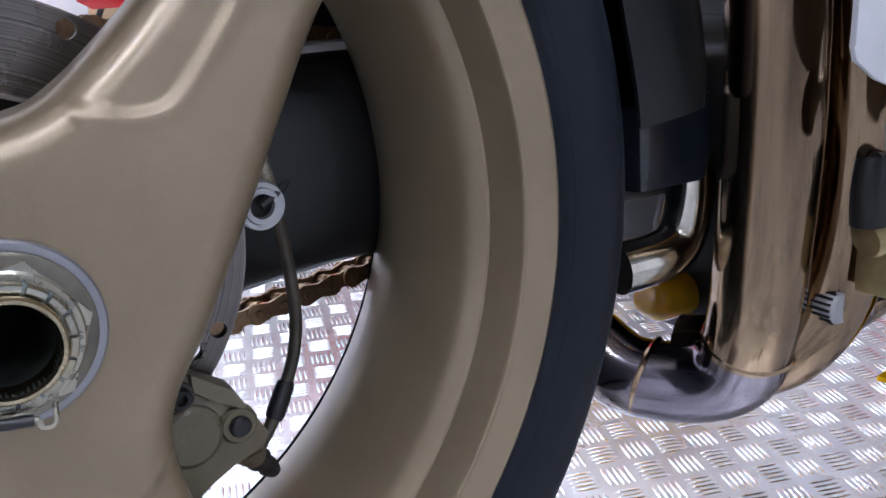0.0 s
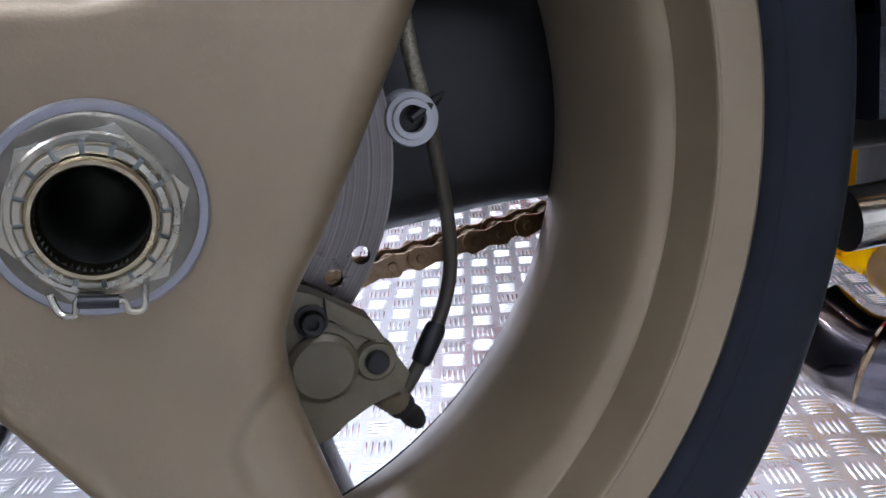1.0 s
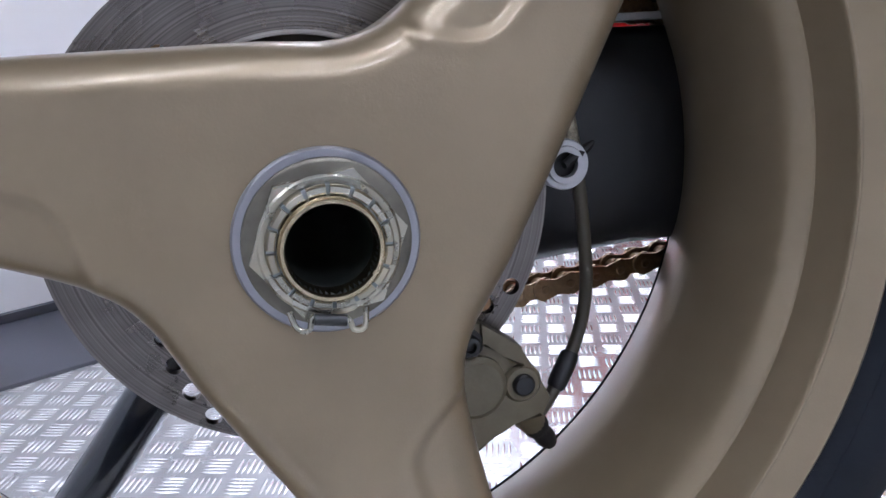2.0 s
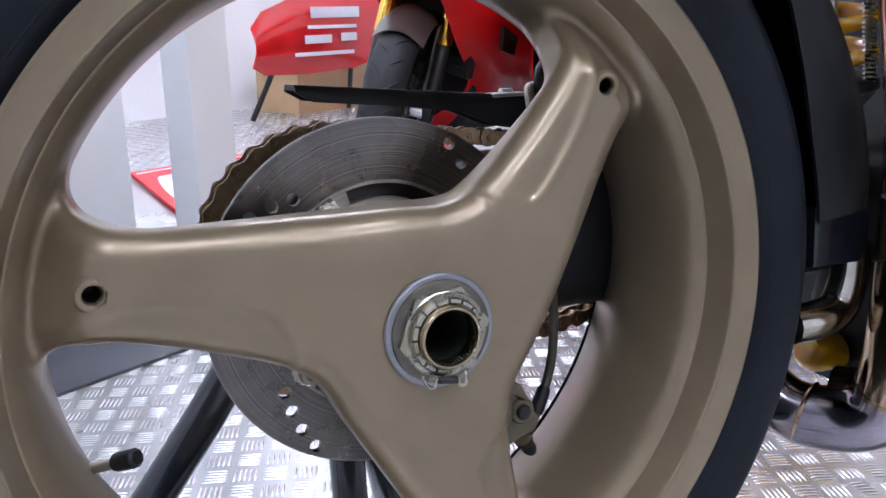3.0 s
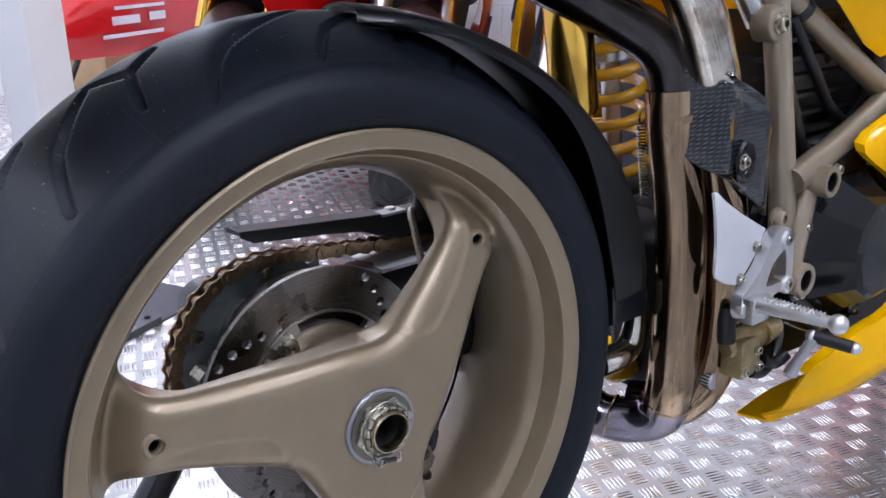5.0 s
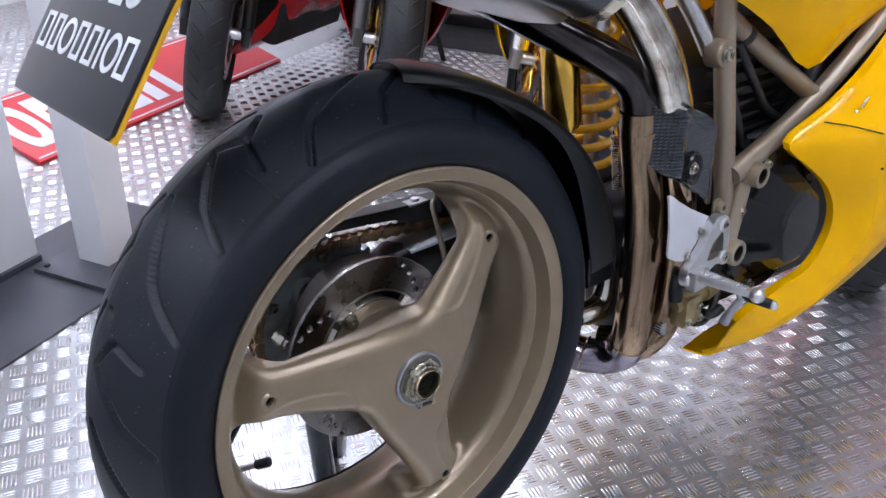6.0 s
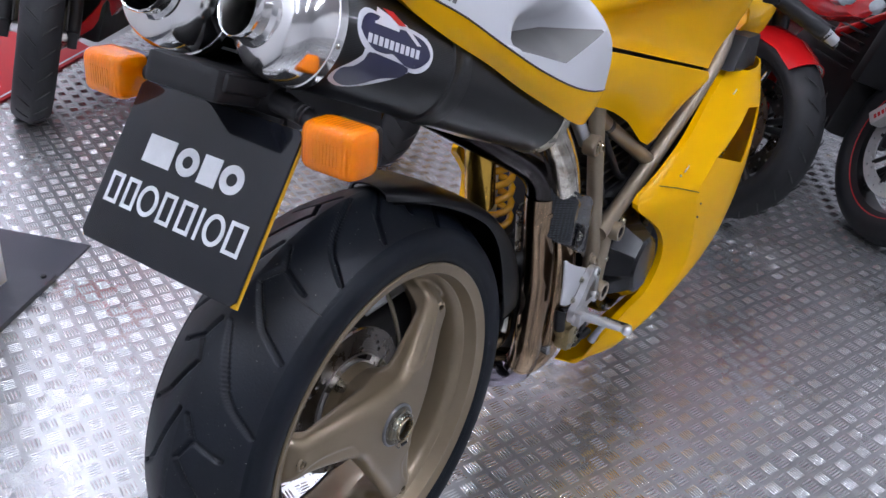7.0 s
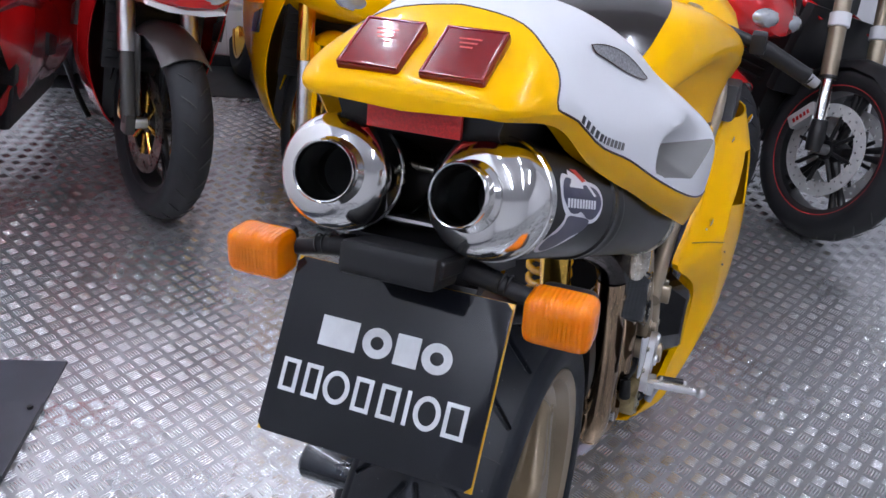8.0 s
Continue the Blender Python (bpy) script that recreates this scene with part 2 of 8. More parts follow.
GOLD = surface("wheel_gold_paint", (0.262, 0.201, 0.128), 0.33, 0.50, coat=0.25, vary=0.05, scale=30, bump=0.00006, bump_scale=900)
FRAME_GOLD = surface("frame_gold_paint", (0.30, 0.245, 0.175), 0.34, 0.55, coat=0.2, vary=0.06, scale=30)
RUBBER = surface("tyre_rubber", (0.0050, 0.0070, 0.0115), 0.50, 0, vary=0.3, scale=9, bump=0.00012, bump_scale=420, second=(0.009, 0.012, 0.018), second_amount=0.5, second_scale=16, spec=0.22)
RUBBER_WORN = surface("dusty_rubber", (0.012, 0.0125, 0.0145), 0.58, 0, vary=0.25, scale=12, bump=0.0002, bump_scale=300, spec=0.35)
BLACK = surface("satin_black", (0.007, 0.007, 0.008), 0.38, 0, vary=0.2, scale=20, bump=0.00004, bump_scale=500)
BLACK_PLASTIC = surface("moulded_black_plastic", (0.009, 0.009, 0.0105), 0.48, 0, vary=0.15, scale=25, bump=0.00015, bump_scale=900, spec=0.4)
ARM_BLACK = surface("swingarm_black", (0.008, 0.009, 0.012), 0.42, 0, vary=0.15, scale=10, bump=0.00008, bump_scale=700)
STEEL = surface("zinc_steel", (0.45, 0.435, 0.37), 0.28, 1.0, vary=0.2, scale=60, second=(0.52, 0.42, 0.24), second_amount=0.5, second_scale=60, rough_vary=0.3)
DISC_STEEL = ringed("ground_steel", (0.195, 0.176, 0.164), 0.28)
ALU = surface("cast_aluminium", (0.68, 0.68, 0.68), 0.32, 1.0, vary=0.1, scale=40, bump=0.00003, bump_scale=600)
ALU_GREY = surface("bead_blasted_grey", (0.42, 0.42, 0.43), 0.5, 0.6, vary=0.15, scale=40, bump=0.0001, bump_scale=400)
WASHER = surface("anodised_washer", (0.33, 0.33, 0.355), 0.34, 0.85, vary=0.08, scale=50)
CHROME = surface("polished_steel", (0.84, 0.83, 0.81), 0.13, 1.0, vary=0.05, scale=20, rough_vary=0.4)
# heat-browned steel; its upright streaks are painted-in reflections of the surroundings
BRONZE = surface("browned_steel_painted_reflections", (0.36, 0.255, 0.165), 0.14, 1.0, vary=0.35, scale=46, second=(0.13, 0.088, 0.062), second_amount=0.85, second_scale=30, stretch=(1, 1, 0.07), rough_vary=0.7)
DARKPIPE = surface("smoked_steel", (0.075, 0.068, 0.068), 0.20, 1.0, vary=0.35, scale=12, second=(0.040, 0.034, 0.032), second_amount=0.7, second_scale=9)
STAINED = surface("stained_steel", (0.60, 0.57, 0.50), 0.13, 1.0, vary=0.3, scale=40, second=(0.22, 0.16, 0.11), second_amount=0.8, second_scale=38, rough_vary=0.6)
BLUED = surface("blued_steel", (0.26, 0.235, 0.275), 0.14, 1.0, vary=0.3, scale=22, second=(0.50, 0.39, 0.28), second_amount=0.95, second_scale=18, rough_vary=0.5)
CALIPER = surface("caliper_bronze", (0.150, 0.126, 0.082), 0.40, 0.35, vary=0.15, scale=60, bump=0.0001, bump_scale=500)
CYLINDER = surface("olive_gold_anodising", (0.36, 0.28, 0.14), 0.34, 0.7, vary=0.2, scale=60, second=(0.12, 0.09, 0.05), second_amount=0.5, second_scale=50)
CHAINM = surface("oiled_chain", (0.42, 0.29, 0.175), 0.30, 0.9, vary=0.3, scale=120, second=(0.16, 0.11, 0.07), second_amount=0.6, second_scale=140)
SPROCKET = surface("sprocket_grey", (0.36, 0.40, 0.41), 0.38, 0.75, vary=0.25, scale=30, second=(0.10, 0.11, 0.11), second_amount=0.5, second_scale=35)
YELLOW = surface("yellow_lacquer", (0.90, 0.46, 0.0), 0.24, 0, coat=0.20, vary=0.012, scale=5, spec=0.06)
WHITE = surface("white_lacquer", (0.70, 0.70, 0.72), 0.36, 0, coat=0.2, vary=0.02, scale=8, spec=0.35)
RED = surface("red_lacquer", (0.55, 0.008, 0.010), 0.2, 0, coat=1.0, vary=0.04, scale=6)
GREYPAINT = surface("grey_lacquer", (0.060, 0.057, 0.053), 0.34, 0.2, coat=0.3, vary=0.1, scale=12)
GUARDWHITE = surface("matt_pale_plate", (0.62, 0.62, 0.64), 0.55, 0.1, vary=0.05, scale=30)
CARBON = weave("carbon_cloth", (0.006, 0.007, 0.009), (0.060, 0.066, 0.078), 0.22, 0.0042, 0.7)
CARBON_FINE = weave("carbon_sleeve", (0.0045, 0.0045, 0.005), (0.020, 0.020, 0.022), 0.34, 0.0022, 0.32)
SPRINGY = surface("yellow_spring", (0.72, 0.36, 0.010), 0.25, 0, coat=0.8, vary=0.06, scale=40)
GOLDEN = surface("gold_anodised", (0.85, 0.52, 0.10), 0.16, 1.0, vary=0.1, scale=30)
ORANGE = lens("amber_lens", (0.95, 0.225, 0.0), 0.10, 0.0046)
REDLENS = lens("red_lens", (0.17, 0.002, 0.004), 0.16)
REFLECT = surface("red_reflector", (0.62, 0.018, 0.016), 0.42, 0, coat=0.25, vary=0.25, scale=400, bump=0.0004, bump_scale=700)
PLATE_BLACK = surface("black_acrylic", (0.006, 0.007, 0.010), 0.09, 0, coat=0.2, vary=0.05, scale=5, spec=0.35)
PLATE_TEXT = surface("pale_lettering", (0.72, 0.73, 0.74), 0.45, 0, vary=0.06, scale=90)
PLATE_EDGE = surface("yellow_acrylic", (0.75, 0.40, 0.005), 0.3, 0, vary=0.05, scale=30)
NAVY = surface("navy_print", (0.012, 0.012, 0.05), 0.3, 0, coat=0.5, vary=0.05, scale=50)
WHITEPRINT = surface("white_print", (0.70, 0.70, 0.74), 0.35, 0, coat=0.3, vary=0.04, scale=50)
REDPRINT = surface("red_print", (0.55, 0.02, 0.025), 0.35, 0, coat=0.3, vary=0.05, scale=50)
GREYPRINT = surface("dark_print", (0.03, 0.03, 0.035), 0.4, 0, vary=0.05, scale=50)
MESH = surface("grey_mesh", (0.24, 0.24, 0.25), 0.6, 0.3, vary=0.5, scale=420)
GREYDUCT = surface("grey_duct", (0.16, 0.155, 0.148), 0.55, 0.1, vary=0.08, scale=20)
ENGINE = surface("engine_grey", (0.0065, 0.0065, 0.0072), 0.42, 0.1, vary=0.3, scale=25, bump=0.0003, bump_scale=120)
CLUTCH = surface("dark_clutch_cover", (0.0045, 0.0045, 0.0055), 0.14, 0.0, coat=0.0, vary=0.1, scale=12, spec=0.35)
HOSE = surface("braided_hose", (0.30, 0.27, 0.20), 0.4, 0.7, vary=0.5, scale=600, bump=0.0004, bump_scale=900)
HOSE_DARK = surface("olive_sleeve", (0.05, 0.042, 0.028), 0.45, 0, vary=0.15, scale=40)
SEATHIDE = surface("black_seat", (0.02, 0.02, 0.022), 0.5, 0, vary=0.1, scale=20, bump=0.0002, bump_scale=500)
STANDBLUE = surface("stand_black_paint", (0.014, 0.018, 0.026), 0.25, 0, coat=0.5, vary=0.15, scale=20)
FLOOR_ALU = surface("tread_aluminium", (0.53, 0.535, 0.54), 0.29, 0.80, vary=0.10, scale=3.0, bump=0.00006, bump_scale=200, second=(0.43, 0.42, 0.40), second_amount=0.5, second_scale=1.6, rough_vary=0.3)
WALL = surface("white_wall_paint", (0.78, 0.78, 0.79), 0.6, 0, vary=0.03, scale=3, bump=0.0006, bump_scale=60)
WALL_DARK = surface("black_skirting_paint", (0.018, 0.018, 0.020), 0.5, 0, vary=0.1, scale=8)
CEILING = surface("ceiling_paint", (0.50, 0.50, 0.51), 0.8, 0, vary=0.03, scale=3)
POSTWHITE = surface("white_powder_coat", (0.80, 0.80, 0.81), 0.4, 0, vary=0.02, scale=10, bump=0.00005, bump_scale=300)
MATGREY = surface("dark_rubber_mat", (0.045, 0.047, 0.058), 0.42, 0, vary=0.15, scale=8, bump=0.0003, bump_scale=300, second=(0.07, 0.07, 0.085), second_amount=0.5, second_scale=4)
BANNERRED = surface("banner_red", (0.55, 0.015, 0.02), 0.35, 0, vary=0.05, scale=6)
CARD = surface("cardboard", (0.42, 0.28, 0.15), 0.75, 0, vary=0.1, scale=10, bump=0.0002, bump_scale=90)
BULB = glow("lamp_tube", (0.888, 0.960, 1.17), 98.0)
GLASS = surface("lamp_glass", (0.55, 0.57, 0.60), 0.08, 0.6, coat=0.8, vary=0.2, scale=30)
SEAM = surface("dark_seam", (0.05, 0.025, 0.015), 0.5, 0, vary=0.1, scale=30)
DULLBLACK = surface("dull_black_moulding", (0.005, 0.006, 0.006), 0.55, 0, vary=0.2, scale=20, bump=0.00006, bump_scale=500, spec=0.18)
TREAD = surface("tyre_tread", (0.0040, 0.0062, 0.0108), 0.41, 0, vary=0.35, scale=11, bump=0.00018, bump_scale=380, second=(0.0080, 0.0110, 0.0175), second_amount=0.6, second_scale=13, spec=0.36, flecks=330)
PALE_DISC = surface("bright_brushed_steel", (0.62, 0.62, 0.61), 0.42, 0.35, vary=0.08, scale=60)
BAR_ALU = surface("worn_tread_bars", (0.74, 0.74, 0.74), 0.23, 0.90, vary=0.10, scale=5.0, bump=0.00002, bump_scale=260, rough_vary=0.35)


# ---- setting ----
SHAPES = ((1.020, 0.118, True), (1.155, 0.112, False), (1.290, 0.112, True), (1.418, 0.120, False), (1.530, 0.060, False), (1.625, 0.045, False))
U0, U1, V0, V1, TOP = -4.6, 3.15, -5.2, 3.05, 3.0


def room_box(name, u0, u1, v0, v1, z0, z1, material, bevel=0.0, label=""):
    bm = box(((u0 + u1) / 2, (v0 + v1) / 2, (z0 + z1) / 2), (u1 - u0, v1 - v0, z1 - z0), bevel, ROOM)
    return tagged(finish(name, bm, material), label, kind="structure")


floor = room_box("floor", U0, U1, V0, V1, -0.12, 0.0, FLOOR_ALU, 0, "silvery aluminium tread plate floor, worn and scuffed")
tagged(floor, category="floor")
ceiling = room_box("ceiling", U0, U1, V0, V1, TOP, TOP + 0.1, CEILING, 0, "plain white painted ceiling")
tagged(ceiling, category="ceiling")
for nm, u0, u1, v0, v1 in (("wall_east", U1, U1 + 0.15, V0, V1), ("wall_west", U0 - 0.15, U0, V0, V1), ("wall_north", U0, U1, V1, V1 + 0.15), ("wall_south", U0, U1, V0 - 0.15, V0)):
    tagged(room_box(nm, u0, u1, v0, v1, 0.0, TOP, WALL, 0, "white painted block wall of the showroom"), category="wall")
# block courses on the wall behind the parked machines
wall_e = bpy.data.objects["wall_east"]
course = box((0, 0, 0), (0.012, 0.436, 0.211), 0.004)
me = bpy.data.meshes.new("block")
course.to_mesh(me)
course.free()
me.materials.append(WALL)
for row in range(6):
    for col in range(9):
        v = -0.2 + col * 0.44 + (0.22 if row % 2 else 0)
        share("block", me, ROOM @ Matrix.Translation((U1 - 0.004, v, 0.055 + 0.1075 + row * 0.215)), wall_e)
tagged(room_box("baseboard", U1 - 0.022, U1 + 0.01, V0, V1, 0.0, 0.05, WALL_DARK, 0.004, "black painted band along the foot of the wall"), category="baseboard")

tagged(room_box("floor_strip", 2.72, U1 - 0.023, V0 + 0.02, 1.60, 0.0, 0.004, WALL_DARK, 0.001, "dark painted strip of floor along the wall"), category="floor")
# low platform with a sloping front
DV, DB, DH = 1.62, 1.91, 0.107
ramp_bm = loft([[ROOM @ Vector((u, v, z)) for v, z in ((DV, 0.0), (DB, DH), (V1, DH), (V1, 0.0))] for u in (0.62, 2.84)])
tagged(finish("platform", ramp_bm, FLOOR_ALU), "low display platform of aluminium tread plate with a sloping front", "platform", kind="structure")


def tread_bars(name, u_range, v_range, z, parent, label):
    """Five-bar tread: raised lens-shaped bars in a basket weave."""
    c, turn = 0.0390, TURN - radians(45.0)
    ca, sa = math.cos(turn), math.sin(turn)
    L, W, Hh = 0.0160, 0.0018, 0.0014
    base = [(-L, 0, 0), (-L * 0.5, -W, 0), (L * 0.5, -W, 0), (L, 0, 0), (L * 0.5, W, 0), (-L * 0.5, W, 0), (-L * 0.55, 0, Hh), (L * 0.55, 0, Hh)]
    quads = [(0, 1, 6), (1, 2, 7, 6), (2, 3, 7), (3, 4, 7), (4, 5, 6, 7), (5, 0, 6)]
    verts, faces = [], []
    base_np = np.array(base)
    n = int(9 / c)
    for i in range(-n, n):
        for j in range(-n, n):
            x, y = (i + 0.5) * c, (j + 0.5) * c
            wx, wy = ca * x - sa * y, sa * x + ca * y
            u, v = wx * UX + wy * UY, -wx * UY + wy * UX
            if not (u_range[0] < u < u_range[1] and v_range[0] < v < v_range[1]):
                continue
            flip = (i + j) % 2
            for k in range(5):
                off = (k - 2) * 0.0066
                p = base_np.copy()
                p[:, 1] += off
                if flip:
                    p = p[:, [1, 0, 2]] * np.array((-1, 1, 1))
                p = p + np.array((x, y, 0))
                q = np.stack([ca * p[:, 0] - sa * p[:, 1], sa * p[:, 0] + ca * p[:, 1], p[:, 2] + z], 1)
                at = len(verts)
                verts.extend(q.tolist())
                faces.extend([tuple(at + f for f in face) for face in quads])
    me = bpy.data.meshes.new(name)
    me.from_pydata(verts, [], faces)
    me.polygons.foreach_set("use_smooth", [True] * len(me.polygons))
    me.materials.append(BAR_ALU)
    ob = new(name, me)
    ob.parent = parent
    return tagged(ob, label, kind="stuff")


tread_bars("tread_pattern", (-1.1, 2.71), (-1.75, V1 - 0.1), 0.0, floor, "raised five-bar tread pattern rolled into the plate")
tread_bars("tread_pattern", (0.64, 2.82), (DB + 0.02, V1 - 0.05), DH, bpy.data.objects["platform"], "raised five-bar tread pattern rolled into the plate")


# red board on the slope, with a row of plain white shapes
SLOPE = math.atan2(DH, DB - DV)
SIGN = ROOM @ Matrix.Translation((0, DV, 0)) @ Matrix.Rotation(SLOPE, 4, "X")
SL = math.hypot(DH, DB - DV)
sign = finish("sign_board", box((1.56, SL / 2, 0.008), (1.26, SL + 0.01, 0.012), 0.002, SIGN), BANNERRED)
tagged(sign, "long red sign board with bold white shapes on the sloping ramp", "sign")
part("border", into(box((1.56, 0.010, 0.0145), (1.24, 0.006, 0.002), 0.0005, SIGN), box((1.56, SL - 0.010, 0.0145), (1.24, 0.006, 0.002), 0.0005, SIGN)), WHITEPRINT, sign)
for u, w, hole in SHAPES:
    o = [(u - w / 2, 0.045), (u + w / 2, 0.045), (u + w / 2, SL - 0.045), (u - w / 2, SL - 0.045)]
    if hole:
        o = [(u + w / 2 * math.cos(q), SL / 2 + (SL / 2 - 0.045) * max(-1, min(1, 1.2 * math.sin(q)))) for q in (2 * math.pi * k / 28 for k in range(28))]
        part("white_shape", slab(o, "z", 0.0138, 0.0160, 0, SIGN, [[(u + w * 0.2 * math.cos(q), SL / 2 + 0.07 * math.sin(q)) for q in (2 * math.pi * k / 16 for k in range(16))]]), WHITEPRINT, sign)
    else:
        gap = [(u - w * 0.20, 0.12), (u + w * 0.20, 0.12), (u + w * 0.20, SL - 0.12), (u - w * 0.20, SL - 0.12)]
        part("white_shape", slab(o, "z", 0.0138, 0.0160, 0, SIGN, [gap] if w > 0.1 else ()), WHITEPRINT, sign)

# dark mat, steel post on its base plate, white partition
mat_ob = finish("floor_mat", box(((0.838 - 2.2) / 2, (0.885 + 1.25) / 2, 0.003), (0.838 + 2.2, 1.25 - 0.885, 0.006), 0.001, ROOM), MATGREY)
tagged(mat_ob, "dark grey rubber mat lying flat on the tread plate", "mat")
post = new("post")
tagged(post, "white steel post bolted down on a dark base plate", "post")
part("base_plate", box((0.562, 1.0, 0.0115), (0.225, 0.235, 0.011), 0.002, ROOM), MATGREY, post, "dark grey square steel base plate")
part("column", box((0.572, 1.015, 1.55), (0.088, 0.088, 3.07), 0.004, ROOM), POSTWHITE, post)
for a, b in ((-1, -1), (1, -1), (-1, 1), (1, 1)):
    part("anchor_bolt", lathe([(0.0001, 0.006), (0.006, 0.006), (0.007, 0.003), (0.007, 0)], 6, ROOM @ Matrix.Translation((0.562 + a * 0.092, 1.0 + b * 0.097, 0.017)) @ Matrix.Rotation(radians(90), 4, "X")), BLACK, post)
panel = new("partition")
tagged(panel, "tall plain white display partition standing on the mat", "partition")
part("board", box(((0.50 - 2.2) / 2, 1.19, 1.4), (2.7, 0.07, 2.76), 0.004, ROOM), POSTWHITE, panel)
part("foot_rail", box(((0.50 - 2.2) / 2, 1.19, 0.014), (2.7, 0.09, 0.016), 0.003, ROOM), MATGREY, panel, "dark foot rail")

# ceiling lights
proto = new("ceiling_light")
tagged(proto, "white batten ceiling light with a lit tube", "ceiling light", "ceiling lights")
body = box((0, 0, -0.022), (1.52, 0.075, 0.044), 0.006)
part("body", body, POSTWHITE, proto)
for e in (0.765, -0.765):
    part("end_cap", box((e, 0, -0.030), (0.012, 0.085, 0.058), 0.004), POSTWHITE, proto)
part("tube", tube([(-0.755, 0, -0.062), (0.755, 0, -0.062)], 0.019, 18, 1), BULB, proto, "glowing white tube")
spots = [(u, v) for u in (-1.7, 0.3, 2.1) for v in (0.7, 2.4)] + [(-1.3, -1.0), (0.7, -1.0), (-0.4, -2.4)]
proto.matrix_basis = ROOM @ Matrix.Translation((*spots[0], TOP - 0.004))
for u, v in spots[1:]:
    copy_thing(proto, ROOM @ Matrix.Translation((u, v, TOP - 0.004)))


# ---- the yellow motorcycle ----
BIKE = new("motorcycle")
BIKE.matrix_basis = BIKE_M
tagged(BIKE, "yellow sport motorcycle with bronze-gold wheels, its rear raised on a stand", "motorcycle")
AT_HUB = Matrix.Translation((0, 0, HUB))

# rear wheel casting: barrel, lips and three thick spokes with a shallow pocket along one flank
RIM = [(0.2325, -0.0790), (0.2325, -0.0845), (0.2305, -0.0858), (0.2182, -0.0798), (0.2177, -0.0798), (0.2172, -0.0800), (0.2166, -0.0798), (0.2161, -0.0790), (0.2157, -0.0776), (0.2150, -0.0752), (0.2106, -0.0616), (0.2102, -0.0607), (0.2092, -0.0604), (0.2087, -0.0598), (0.2064, -0.0574), (0.2042, -0.0546), (0.2020, -0.0510), (0.2002, -0.0465), (0.1985, -0.0410),
       (0.1962, -0.0320), (0.1938, -0.0180), (0.1926, -0.0050), (0.1930, 0.0040), (0.1955, 0.0160), (0.2010, 0.0300), (0.2075, 0.0450), (0.2145, 0.0590), (0.2205, 0.0690), (0.2290, 0.0780), (0.2325, 0.0790),
       (0.2325, 0.0760), (0.2130, 0.0450), (0.2060, 0.0150), (0.2050, -0.0450), (0.2180, -0.0700)]
# the two edges of a spoke, from the rim to the crotch: one runs straight into the hub, the other turns sharply
EDGE_A = spline([(0.2200, 0.0790), (0.2085, 0.0620), (0.2000, 0.0490), (0.1900, 0.0395), (0.1760, 0.0300), (0.1600, 0.0259), (0.1400, 0.0248), (0.1200, 0.0252), (0.1000, 0.0263), (0.0820, 0.0281), (0.0680, 0.0312), (0.0590, 0.0358), (0.0510, 0.0424)], 7)
EDGE_B = spline([(0.2200, -0.0790), (0.2085, -0.0600), (0.2000, -0.0470), (0.1900, -0.0368), (0.1780, -0.0315), (0.1640, -0.0303), (0.1450, -0.0335), (0.1200, -0.0395), (0.0900, -0.0470), (0.0600, -0.0545), (0.0350, -0.0608), (0.0220, -0.0634), (0.0112, -0.0654)], 7)
POCKET = spline([(0.2080, 0.0420), (0.1860, 0.0210), (0.1670, 0.0080), (0.1440, 0.0000), (0.1180, -0.0030), (0.0980, -0.0032), (0.0890, -0.0012), (0.0820, 0.0045), (0.0765, 0.0120), (0.0720, 0.0220), (0.0700, 0.0380)], 6)
SPOKES = (46.0, 166.0, 286.0)


def smooth(x):
    x = np.clip(x, 0, 1)
    return x * x * (3 - 2 * x)


def line_distance(u, v, pts, turns=(0,)):
    """Distance from points to a polyline, repeated at each turn in degrees."""
    best = np.full(u.shape, 9.0)
    for q in turns:
        c, s = math.cos(radians(q)), math.sin(radians(q))
        p = np.array([(c * e[0] - s * e[1], s * e[0] + c * e[1]) for e in pts])
        for a, b in zip(p, p[1:]):
            g = b - a
            t = np.clip(((u - a[0]) * g[0] + (v - a[1]) * g[1]) / (g @ g), 0, 1)
            best = np.minimum(best, np.hypot(u - a[0] - t * g[0], v - a[1] - t * g[1]))
    return best


def spoke_front(r):
    """How far out the face of the casting stands at a radius."""
    return -0.0895 + 0.0165 * smooth((r - 0.045) / 0.14) + 0.052 * smooth((r - 0.163) / 0.050) ** 1.6


def rounded(a, b, R):
    """Both of two bodies, with the edge where they meet rounded off."""
    return np.minimum(np.maximum(a, b), -R) + np.hypot(np.maximum(a + R, 0), np.maximum(b + R, 0))


